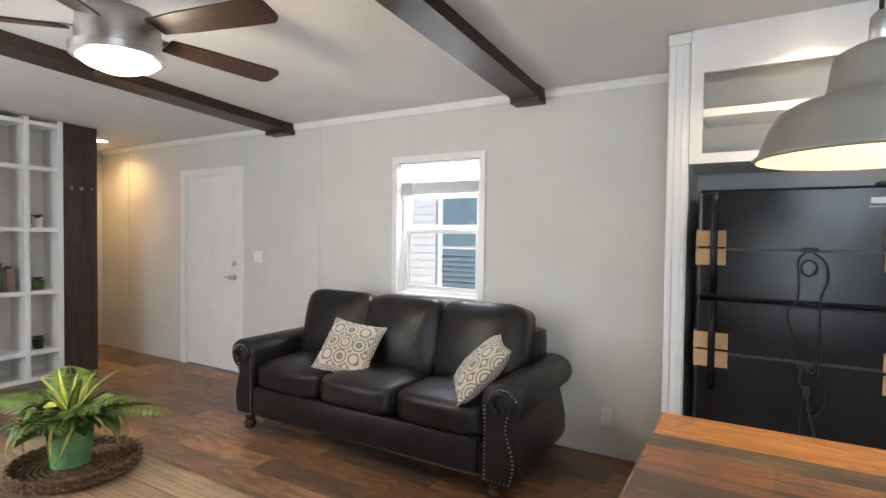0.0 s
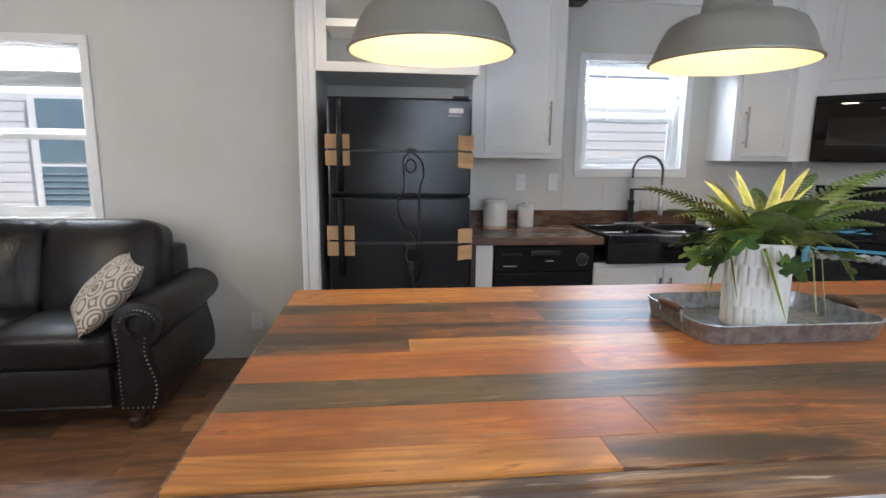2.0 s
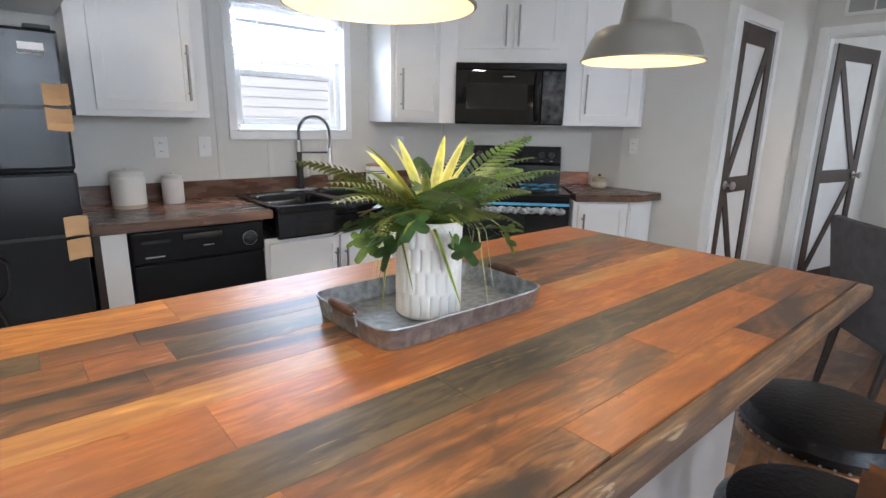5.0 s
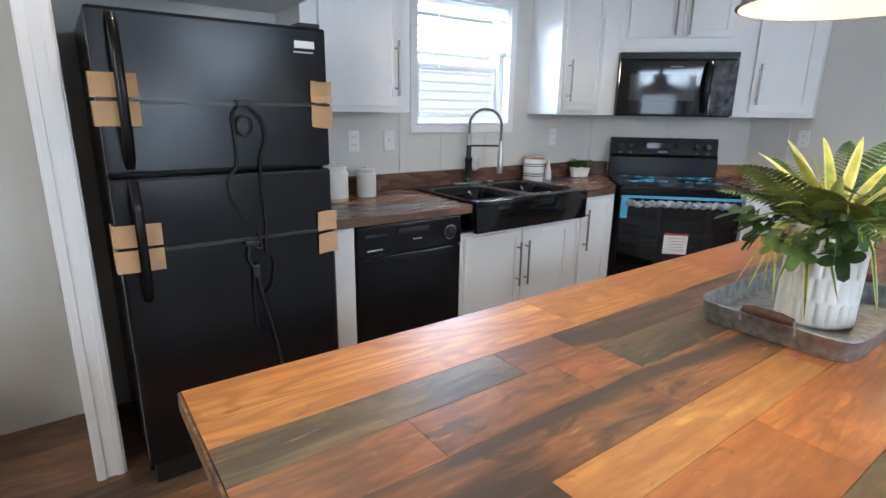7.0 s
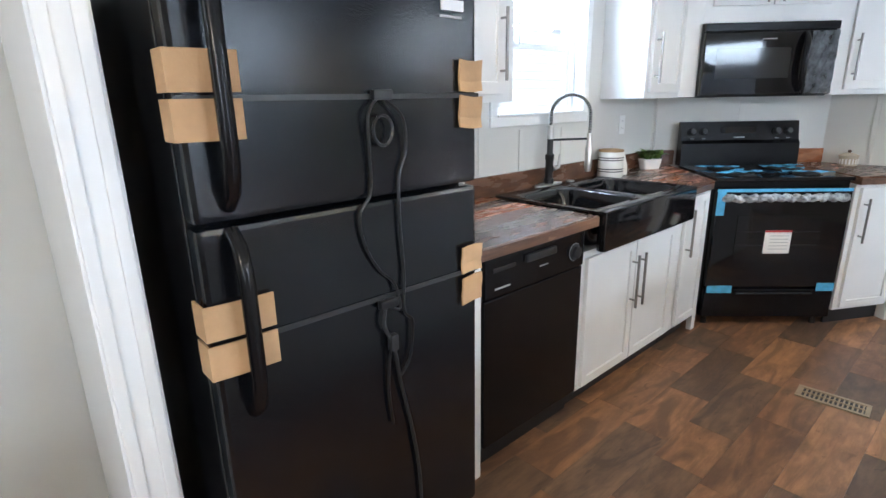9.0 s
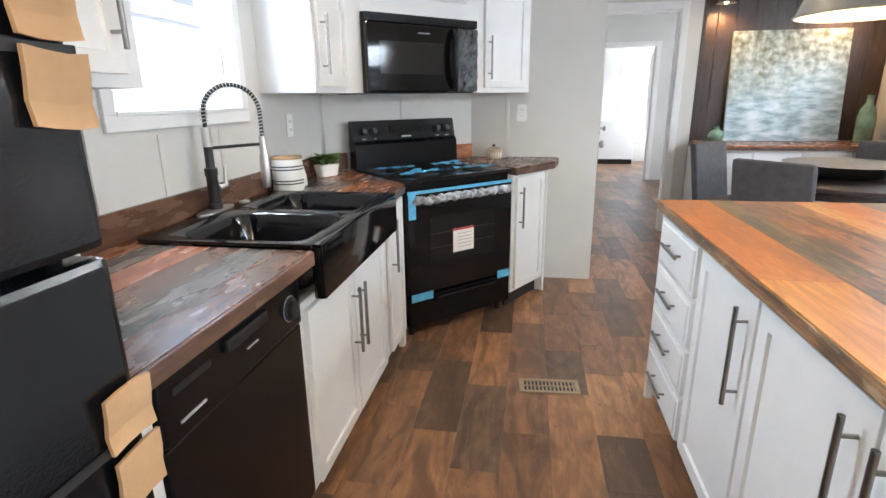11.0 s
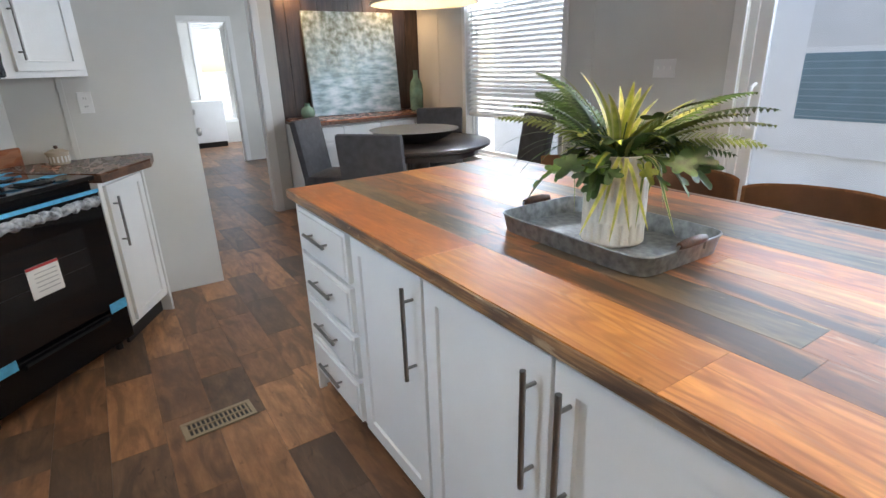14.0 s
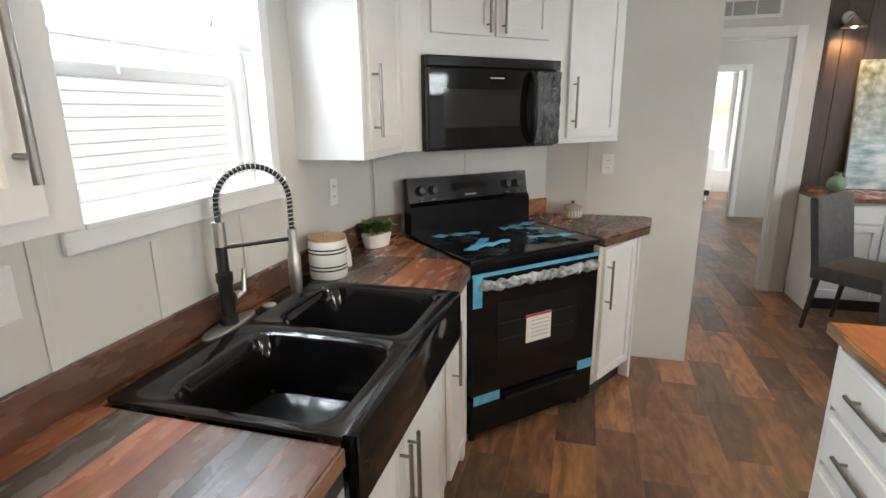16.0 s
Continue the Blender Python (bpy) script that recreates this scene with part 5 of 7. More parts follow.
def strap_leaf(length, width, droop, early=1.0):
    """A long arched leaf with a folded midrib and pale margins; starts upright along +x and z."""
    bm = bmesh.new()
    rows = []
    n = 12
    for i in range(n + 1):
        t = i / n
        ang = radians(75) - droop * min(1.0, t * early)
        if i == 0:
            p = Vector((0, 0, 0))
        else:
            p = p + Vector((math.cos(ang), 0, math.sin(ang))) * (length / n)
        w = width * (math.sin(math.pi * min(1, 0.12 + 0.88 * t)) ** 0.7) * (1 - 0.25 * t) + 0.0006
        rows.append([bm.verts.new(p + Vector((0, s * w, abs(s) * w * 0.35))) for s in (-1, -0.55, 0, 0.55, 1)])
    for a, b in zip(rows, rows[1:]):
        for k in range(4):
            f = bm.faces.new((a[k], a[k + 1], b[k + 1], b[k]))
            f.material_index = 1 if k in (0, 3) else 0
    return bm


def fern_frond(length, count=15):
    """A midrib with paired tapering leaflets, each with its own fold."""
    bm = bmesh.new()
    p = Vector((0, 0, 0))
    for i in range(count + 1):
        t = i / count
        ang = radians(62) - radians(75) * t
        d = Vector((math.cos(ang), 0, math.sin(ang)))
        q = p + d * (length / count)
        up = Vector((-d.z, 0, d.x))
        for s in (-1, 1):
            ll = length * 0.27 * math.sin(math.pi * (0.12 + 0.86 * t)) + 0.006
            w = length / count * 0.48
            base = p
            tip = p + Vector((0, s * ll, 0)) + d * ll * 0.45 - up * ll * 0.15
            mid = p.lerp(tip, 0.45)
            vs = [bm.verts.new(v) for v in (base, mid - d * w, tip, mid + d * w + up * 0.003)]
            bm.faces.new(vs)
        side = Vector((0, 0.0016, 0))
        bm.faces.new([bm.verts.new(v) for v in (p - side, p + side, q + side, q - side)])
        p = q
    return bm


def broad_leaf(length, lobes=5):
    """A pointed, toothed leaf folded along its midrib, on a short stalk."""
    bm = bmesh.new()
    n = 10
    mids, ls, rs = [], [], []
    for i in range(n + 1):
        t = i / n
        x = length * (0.25 + 0.75 * t)
        z = 0.08 * length * math.sin(math.pi * t) - 0.25 * length * t * t
        w = length * 0.30 * math.sin(math.pi * (0.08 + 0.92 * t) ** 0.8) * (1 + 0.16 * (i % 2)) + 0.0005
        mids.append(bm.verts.new((x, 0, z)))
        ls.append(bm.verts.new((x, w, z + w * 0.3)))
        rs.append(bm.verts.new((x, -w, z + w * 0.3)))
    for i in range(n):
        bm.faces.new((mids[i], mids[i + 1], ls[i + 1], ls[i]))
        bm.faces.new((rs[i], rs[i + 1], mids[i + 1], mids[i]))
    st = [bm.verts.new(v) for v in ((0, -0.001, 0), (0, 0.001, 0), (length * 0.25, 0.001, 0), (length * 0.25, -0.001, 0))]
    bm.faces.new(st)
    return bm


LEAFMESH = {}


def leaf_mesh(kind, i):
    key = (kind, i)
    if key not in LEAFMESH:
        if kind == "strap_leaf":
            bm, ms = strap_leaf((0.20, 0.26, 0.23)[i], 0.011, radians((95, 175, 42)[i])), ((LEAFG, LEAFY), (LEAFY, LEAFG), (LEAFY, LEAFG))[i]
        elif kind == "fern_frond":
            bm, ms = fern_frond((0.26, 0.21, 0.3)[i]), ((LEAFG,), (LEAFD,), (LEAFG,))[i]
        else:
            bm, ms = broad_leaf((0.085, 0.11, 0.07)[i]), ((LEAFD,), (LEAFG,), (LEAFY,))[i]
        me = bpy.data.meshes.new(kind)
        bm.to_mesh(me)
        bm.free()
        for m in ms:
            me.materials.append(m)
        for p in me.polygons:
            p.use_smooth = True
        LEAFMESH[key] = me
    return LEAFMESH[key]


def bouquet(parent, z, r, size, straps, ferns, broads, seed, fern_dir=None):
    """Arching leaves, fern fronds and broad leaves that spring from a vase's mouth."""
    rnd = random.Random(seed)
    for kind, n in (("strap_leaf", straps), ("fern_frond", ferns), ("leaf", broads)):
        for i in range(n):
            a = rnd.uniform(0, 360)
            tilt = rnd.uniform(-8, 22)
            if kind == "fern_frond" and fern_dir is not None:
                a = fern_dir[i % len(fern_dir)] + rnd.uniform(-14, 14)
                tilt = rnd.uniform(-5, 18)
            lift = rnd.uniform(0.0, 0.10) if kind == "leaf" else rnd.uniform(-0.01, 0.02)
            rr = r * rnd.uniform(0.2, 0.9) if kind != "leaf" else r * rnd.uniform(0.5, 1.9)
            v = 0 if (kind == "strap_leaf" and i % 4 == 0) else (1 if kind == "strap_leaf" and i % 4 < 3 else rnd.randrange(3))
            ob = new(kind, leaf_mesh(kind, v))
            ob.parent = parent
            sc = size * rnd.uniform(0.75, 1.12)
            ob.matrix_basis = Matrix.Translation((rr * math.cos(radians(a)), rr * math.sin(radians(a)), z + lift)) @ Matrix.Rotation(radians(a), 4, "Z") @ Matrix.Rotation(radians(tilt), 4, "Y") @ Matrix.Rotation(radians(rnd.uniform(-25, 25)), 4, "X") @ Matrix.Diagonal((sc, sc, sc, 1))
    for i in range(7):
        ob = new("strap_leaf", leaf_mesh("strap_leaf", 2))
        ob.parent = parent
        sc = size * rnd.uniform(0.85, 1.08)
        ob.matrix_basis = Matrix.Translation((0, 0, z)) @ Matrix.Rotation(rnd.uniform(0, 6.28), 4, "Z") @ Matrix.Rotation(radians(rnd.uniform(-12, 8)), 4, "Y") @ Matrix.Diagonal((sc, sc * 1.5, sc, 1))
    stems = bmesh.new()
    for i in range(14):
        a = rnd.uniform(0, 6.28)
        t = tube([(0, 0, z - 0.03), (r * 0.8 * math.cos(a), r * 0.8 * math.sin(a), z + 0.01), (r * 1.6 * math.cos(a), r * 1.6 * math.sin(a), z + 0.09)], 0.0018, 5)
        me = bpy.data.meshes.new("tmp")
        t.to_mesh(me)
        t.free()
        stems.from_mesh(me)
        bpy.data.meshes.remove(me)
    part("stems", stems, LEAFD, parent)


# galvanised tray on the island
tray = thing("serving_tray", "galvanised metal serving tray with wooden handles on the island", "tray", pose(1.122, 1.283, 0.912, 0, 0, 0) @ Matrix.Diagonal((0.955, 0.885, 1, 1)))
bm = bmesh.new()
loops = [superloop(bm, 0, 0, a, b, 9, z, 56) for a, b, z in ((0.250, 0.170, 0.0), (0.258, 0.178, 0.045), (0.260, 0.180, 0.047), (0.256, 0.176, 0.046), (0.248, 0.168, 0.003))]
skin(bm, loops)
bm.faces.new(loops[0][::-1])
bm.faces.new(loops[-1])
bmesh.ops.recalc_face_normals(bm, faces=bm.faces)
part("pan", bm, GALV, tray, smooth=True)
part("rolled_rim", tube([v for v in [(0.259 * math.copysign(abs(math.cos(t)) ** (2 / 9), math.cos(t)), 0.179 * math.copysign(abs(math.sin(t)) ** (2 / 9), math.sin(t)), 0.047) for t in [2 * math.pi * i / 56 for i in range(57)]]], 0.003, 6), GALV, tray, smooth=True)
HANDLEWOOD = wood("turned_handle_wood", (0.12, 0.05, 0.025), (0.06, 0.028, 0.016), 0.4)
for s in (-1, 1):
    h = part("handle", tube([(s * 0.262, -0.055, 0.058), (s * 0.264, -0.03, 0.06), (s * 0.264, 0.03, 0.06), (s * 0.262, 0.055, 0.058)], [0.008, 0.0115, 0.0115, 0.008], 12), HANDLEWOOD, tray, "turned brown wooden handle", smooth=True)
    for y in (-0.06, 0.06):
        part("bracket", tube([(s * 0.26, y, 0.03), (s * 0.263, y, 0.058), (s * 0.263, y * 0.85, 0.058)], 0.003, 6), GALV, h)

planter = thing("potted_plant", "green and yellow faux foliage in a ribbed white vase", "plant", pose(1.1, 1.272, 0.916))
bm = bmesh.new()
rings = []
steps = 180
bands = [(0.0, 0.082, 0, 0), (0.004, 0.086, 0, 0)]
for k in range(4):
    z0 = 0.008 + k * 0.054
    bands += [(z0, 0.0865, 0, k), (z0 + 0.007, 0.0865, 1, k), (z0 + 0.044, 0.0865, 1, k), (z0 + 0.051, 0.0865, 0, k)]
bands += [(0.224, 0.0865, 0, 0), (0.226, 0.083, 0, 0), (0.222, 0.079, 0, 0), (0.18, 0.078, 0, 0)]
for zz, rr, flute, k in bands:
    ring = []
    for i in range(steps):
        a = 2 * math.pi * i / steps
        r = rr - 0.008 - 0.007 * flute * (1 - abs(math.sin(a * 10 + k * math.pi / 2))) ** 2
        ring.append(bm.verts.new((r * math.cos(a), r * math.sin(a), zz)))
    rings.append(ring)
skin(bm, rings)
bm.faces.new(rings[0][::-1])
bm.faces.new(rings[-1])
part("vase", bm, CERAMIC, planter, "white fluted ceramic vase", smooth=True)


def long_frond(length, count=22):
    """A stiff fern frond: a thin midrib with close, toothed, tapering leaflets."""
    bm = bmesh.new()
    p = Vector((0, 0, 0))
    for i in range(count + 1):
        t = i / count
        ang = radians(50) - radians(52) * t
        d = Vector((math.cos(ang), 0, math.sin(ang)))
        up = Vector((-d.z, 0, d.x))
        q = p + d * (length / count)
        ll = length * 0.23 * min(1, 0.25 + 3.2 * t) * (1 - t) ** 0.6 + 0.006
        w = length / count * 0.78
        for s in (-1, 1):
            base = p
            axis = (Vector((0, s, 0)) + d * 0.55 - up * 0.12).normalized()
            rim = []
            for k, (u, half) in enumerate(((0.0, 0.35), (0.25, 1.0), (0.45, 0.8), (0.62, 0.85), (0.8, 0.5))):
                rim.append((base + axis * ll * u, half * w * 0.5))
            left = [bm.verts.new(c - d * h) for c, h in rim]
            right = [bm.verts.new(c + d * h + up * 0.002) for c, h in rim]
            tip = bm.verts.new(base + axis * ll - up * 0.004)
            for k in range(len(rim) - 1):
                bm.faces.new((left[k], left[k + 1], right[k + 1], right[k]))
            bm.faces.new((left[-1], tip, right[-1]))
        side = Vector((0, 0.0014, 0))
        bm.faces.new([bm.verts.new(v) for v in (p - side, p + side, q + side, q - side)])
        p = q
    return bm


def ivy_leaf(length):
    """A five-lobed leaf, cupped about its midrib, on a stalk."""
    bm = bmesh.new()
    c = bm.verts.new((length * 0.45, 0, 0.01))
    outline = []
    for k in range(30):
        a = 2 * math.pi * k / 30
        lobe = 0.5 + 0.5 * abs(math.cos(2.5 * a)) ** 1.1
        r = length * 0.5 * lobe * (1.12 if abs(a) < 0.4 or abs(a - 6.2832) < 0.4 else 0.92)
        x, y = r * math.cos(a), r * math.sin(a) * 0.92
        outline.append(bm.verts.new((length * 0.45 + x, y, 0.01 + 0.25 * abs(y) - 0.35 * max(0, x) ** 1.3)))
    for k in range(30):
        bm.faces.new((c, outline[k], outline[(k + 1) % 30]))
    bm.faces.new([bm.verts.new(v) for v in ((-length * 0.35, -0.001, -0.015), (-length * 0.35, 0.001, -0.015), (length * 0.3, 0.001, 0.006), (length * 0.3, -0.001, 0.006))])
    return bm


def shared_mesh(name, bm, mats):
    me = bpy.data.meshes.new(name)
    bm.to_mesh(me)
    bm.free()
    for m in mats:
        me.materials.append(m)
    for p in me.polygons:
        p.use_smooth = True
    return me


FROND = [shared_mesh("fern_frond", long_frond(n), (m,)) for n, m in ((0.36, LEAFG), (0.29, LEAFO), (0.23, LEAFD))]
IVY = [shared_mesh("ivy_leaf", ivy_leaf(n), (m,)) for n, m in ((0.095, LEAFD), (0.08, LEAFG), (0.06, LEAFY))]
BLADE = [shared_mesh("strap_leaf", strap_leaf(n, w, radians(d), 2.6 if d > 150 else 1.0), m) for n, w, d, m in ((0.21, 0.013, 30, (LEAFY, LEAFC)), (0.31, 0.0075, 160, (LEAFG, LEAFC)), (0.30, 0.007, 162, (LEAFY, LEAFC)), (0.18, 0.011, 80, (LEAFY, LEAFG)), (0.22, 0.0022, 90, (LEAFD, LEAFD)))]
rnd = random.Random(31)


def spray(name, me, turn, tilt, r, z, size, roll=0.0):
    ob = new(name, me)
    ob.parent = planter
    ob.matrix_basis = Matrix.Translation((r * math.cos(radians(turn)), r * math.sin(radians(turn)), z)) @ Matrix.Rotation(radians(turn), 4, "Z") @ Matrix.Rotation(radians(tilt), 4, "Y") @ Matrix.Rotation(radians(roll), 4, "X") @ Matrix.Scale(size, 4)


for i, (turn, tilt, v) in enumerate(((-12, -2, 0), (0, -10, 0), (-26, 4, 0), (10, 6, 0), (-6, 12, 1), (232, 8, 0), (246, 2, 0), (222, 16, 1), (258, 14, 1), (198, 8, 1), (186, 0, 1), (208, 18, 2), (100, 8, 2), (60, -12, 2), (-50, -6, 2), (40, 4, 1), (170, -6, 1), (150, 2, 2), (20, -26, 2))):
    spray("fern_frond", FROND[v], turn, tilt, 0.035, 0.215, rnd.uniform(0.93, 1.07), rnd.uniform(-22, 22))
for turn in (20, 75, 130, 170, 215, 262, 300, 340, 100, 45, 155, 240):
    spray("strap_leaf", BLADE[0], turn, rnd.uniform(-10, 24), 0.015, 0.22, rnd.uniform(0.8, 1.15), rnd.uniform(-20, 20))
for turn in (-58, -48, -40, -32, -24, 122, 130, 138, 146, 134, 178, 192, 168, 60, 240):
    spray("strap_leaf", BLADE[2 if 110 < turn < 160 else 1], turn + rnd.uniform(-4, 4), rnd.uniform(-12, 10), rnd.uniform(0.045, 0.075), 0.205, rnd.uniform(0.5, 0.9), rnd.uniform(-25, 25))
for i in range(16):
    spray("strap_leaf", BLADE[3], i * 137.5, rnd.uniform(-5, 35), 0.03, 0.215, rnd.uniform(0.7, 1.05), rnd.uniform(-25, 25))
for turn in (60, 75, 90, 200, 215, 30, 45):
    spray("strap_leaf", BLADE[4], turn, rnd.uniform(18, 40), 0.05, 0.22, rnd.uniform(0.9, 1.3))
for i in range(48):
    turn = rnd.choice((75, 60, 95, 45, 205, 190, -25, 165, 110, 260, 310)) + rnd.uniform(-16, 16)
    out = rnd.uniform(0.03, 0.17)
    spray("ivy_leaf", IVY[rnd.choices((0, 1, 2), (5, 4, 1.5))[0]], turn, rnd.uniform(-10, 60), out, 0.265 - out * 0.55 + rnd.uniform(-0.02, 0.05), rnd.uniform(0.7, 1.1), rnd.uniform(-35, 35))
stem_mesh = shared_mesh("stem", tube([(0, 0, -0.05), (0.03, 0, 0.02), (0.10, 0, 0.05)], 0.0018, 5), (LEAFD,))
for i in range(16):
    spray("stem", stem_mesh, i * 137.5, rnd.uniform(-30, 15), 0.02, 0.215, 1.0)

# small things on the kitchen worktop
def canister(x, y, r, h, label, knob=True, band=None, lid=CERAMIC, neck=True, body=CERAMIC):
    ob = thing("canister", label, "canister", pose(x, y, 0.911), "worktop canisters")
    part("jar", lathe([(r * 0.94, 0), (r, 0.006), (r, h * 0.72), (r * 0.97, h * 0.76), (r * (0.86 if neck else 0.97), h * 0.80), (r * (0.86 if neck else 0.97), h * 0.84)], 32), body, ob, smooth=True)
    lo = part("lid", lathe([(r * (0.94 if neck else 0.99), h * 0.84), (r * (0.95 if neck else 1), h * 0.90), (r * 0.85, h * 0.915), (r * 0.2, h * 0.93)], 32), lid, ob, smooth=True)
    if knob:
        part("knob", lathe([(0.007, h * 0.92), (0.012, h * 0.95), (0.013, h * 0.985), (0.006, h)], 16), lid, lo, smooth=True)
    for zz in band or ():
        part("band", lathe([(r + 0.0008, zz), (r + 0.0008, zz + 0.006)], 32), BLACKPLASTIC, ob, "painted black band")
    return ob


SAND = mat("unglazed_sand", (0.45, 0.38, 0.29), 0.8, var=0.08)
c1 = canister(0.845, 3.37, 0.078, 0.20, "white ceramic canister with sandy base and knob lid")
part("base_ring", lathe([(0.0795, 0.0), (0.0795, 0.018)], 32), SAND, c1, "unglazed sandy base")
canister(1.06, 3.41, 0.053, 0.165, "small white ceramic canister with a knob lid")
cr = canister(2.378, 3.435, 0.073, 0.178, "cream crock with black bands and a cork lid", False, (0.034, 0.048, 0.10, 0.114), mat("cork_lid", (0.36, 0.22, 0.11), 0.8, var=0.15), False)
part("lid_ring", tube([(0.012 * math.cos(a), 0, 0.172 + 0.012 * math.sin(a)) for a in [i * 0.5 for i in range(13)]], 0.002, 6), CHROME, cr, smooth=True)
soap = thing("soap_bottle", "white ceramic soap bottle beside the crock", "bottle", pose(2.515, 3.43, 0.911))
part("bottle_body", lathe([(0.026, 0), (0.028, 0.005), (0.026, 0.05), (0.013, 0.1), (0.011, 0.115)], 20), CERAMIC, soap, smooth=True)
part("stopper", lathe([(0.008, 0.115), (0.01, 0.12), (0.009, 0.135), (0.003, 0.14)], 14), CERAMIC, soap, smooth=True)
suc = thing("succulent_pot", "small green succulent in an oblong white pot", "plant", pose(2.86, 3.43, 0.911, 0, 0, -25))
bm = bmesh.new()
loops = [superloop(bm, 0, 0, a, b, 4, z, 32) for a, b, z in ((0.06, 0.035, 0), (0.075, 0.043, 0.065), (0.07, 0.039, 0.065), (0.066, 0.036, 0.05))]
skin(bm, loops)
bm.faces.new(loops[0][::-1])
bm.faces.new(loops[-1])
part("pot", bm, CERAMIC, suc, smooth=True)
rnd = random.Random(4)
for i in range(26):
    ob = new("leaf", leaf_mesh("leaf", 1))
    ob.parent = suc
    ob.matrix_basis = Matrix.Translation((rnd.uniform(-0.05, 0.05), rnd.uniform(-0.02, 0.02), 0.05)) @ Matrix.Rotation(rnd.uniform(0, 6.28), 4, "Z") @ Matrix.Rotation(radians(rnd.uniform(-70, -35)), 4, "Y") @ Matrix.Diagonal((0.85, 0.9, 0.85, 1))
jar = thing("lidded_jar", "carved whitewashed jar with a lid in the corner", "jar", pose(3.765, 2.545, 0.915))
part("jar_body", lathe([(0.048, 0), (0.052, 0.006), (0.052, 0.05), (0.048, 0.056)], 28), SAND, jar, smooth=True)
jl = part("lid", lathe([(0.055, 0.056), (0.055, 0.066), (0.03, 0.078), (0.01, 0.082)], 28), SAND, jar, smooth=True)
part("knob", lathe([(0.006, 0.08), (0.011, 0.088), (0.009, 0.098), (0.003, 0.1)], 14), HANDLEWOOD, jl, smooth=True)
for i in range(18):
    a = i * 2 * math.pi / 18
    part("carving", block(-0.004, 0.004, -0.003, 0.0, 0.012, 0.044, 0.001), CERAMIC, jar, at=pose(0.0525 * math.cos(a), 0.0525 * math.sin(a), 0, 0, 0, math.degrees(a) + 90))

# recessed ceiling lights: the one before the refrigerator and an added, unseen one
def recessed_light(x, y, watts, label):
    can = thing("ceiling_light", label, "lamp", pose(x, y, vault(y)), "kitchen ceiling lights")
    part("trim_ring", lathe([(0.075, -0.001), (0.078, -0.006), (0.055, -0.008)], 28, False), WHITE, can, smooth=True)
    part("lens", lathe([(0.055, -0.004), (0.02, -0.005)], 28), BULB, can)
    spot = bpy.data.lights.new("ceiling_can", "SPOT")
    spot.energy, spot.color, spot.spot_size, spot.shadow_soft_size, spot.spot_blend = watts, (1, 0.80, 0.54), radians(125), 0.05, 0.5
    so = new("ceiling_can", spot)
    so.matrix_world = look((x, y, vault(y) - 0.02), (x, y + 0.01, 0))


recessed_light(0.25, 2.7, 18, "round recessed ceiling light, lit, before the refrigerator")
# Added fixture, out of view, to warm and brighten aisle and range.
recessed_light(2.25, 2.35, 12, "added recessed ceiling light, unseen, to warm the kitchen aisle")


# ---- bar stools ----
TANLEATHER = mat("tan_leather_pad", (0.21, 0.095, 0.042), 0.42, var=0.12, scale=9, fine=120, bump=0.1)


def curved_panel(radius, half, cy, z0, z1, thick, corner):
    """A bent panel with softened top corners and thickness, hollow side to +y."""
    bm = bmesh.new()
    rows = []
    for k in range(9):
        t = k / 8
        z = z0 + (z1 - z0) * t
        rows.append([bm.verts.new((radius * math.sin(half * u), cy - radius * math.cos(half * u), z - corner * t ** 2 * abs(u) ** 8)) for u in [i / 10 - 1 for i in range(21)]])
    for a, b in zip(rows, rows[1:]):
        for i in range(20):
            bm.faces.new((a[i], a[i + 1], b[i + 1], b[i]))
    bmesh.ops.solidify(bm, geom=bm.faces[:], thickness=thick)
    return bm


def bar_stool(x, y, turn):
    ob = thing("bar_stool", "bentwood counter stool with studded dark leather seat", "stool", pose(x, y, 0, 0, 0, turn), "stools at the island")
    part("seat", lathe([(0.19, 0.565), (0.20, 0.575), (0.205, 0.60), (0.185, 0.628), (0.12, 0.637), (0.02, 0.64)], 36), LEATHER, ob, "round dark leather seat", smooth=True)
    part("seat_ring", lathe([(0.19, 0.525), (0.203, 0.53), (0.203, 0.567), (0.195, 0.57)], 36), TANWOOD, ob, "pale bent wood seat ring", smooth=True)
    st = bmesh.new()
    for i in range(44):
        a = 2 * math.pi * i / 44
        bmesh.ops.create_icosphere(st, subdivisions=1, radius=0.0045, matrix=Matrix.Translation((0.204 * math.cos(a), 0.204 * math.sin(a), 0.576)))
    tagged(part("studs", st, CHROME, ob, "row of brass studs"), "row of brass studs", kind="stuff")
    for sx in (-1, 1):
        for sy in (-1, 1):
            part("leg", tube([(sx * 0.13, sy * 0.13, 0.53), (sx * 0.19, sy * 0.19, 0.0)], [0.02, 0.015], 10), TANWOOD, ob, smooth=True)
    part("footrest", tube([(0.17 * math.cos(a), 0.17 * math.sin(a), 0.2) for a in [i * math.pi / 12 for i in range(25)]], 0.008, 8), BLACKPLASTIC, ob, smooth=True)
    back = part("backrest", curved_panel(0.30, radians(46), 0.08, 0.68, 0.92, 0.012, 0.008), TANWOOD, ob, "curved pale plywood backrest", smooth=True)
    part("back_pad", curved_panel(0.283, radians(45.5), 0.08, 0.70, 0.915, 0.012, 0.007), TANLEATHER, back, "tan leather back pad", smooth=True)
    for sx in (-0.11, 0.11):
        part("back_post", tube([(sx, -0.16, 0.55), (sx * 1.05, -0.192, 0.74)], 0.012, 8), BLACKPLASTIC, ob, smooth=True)
    return ob


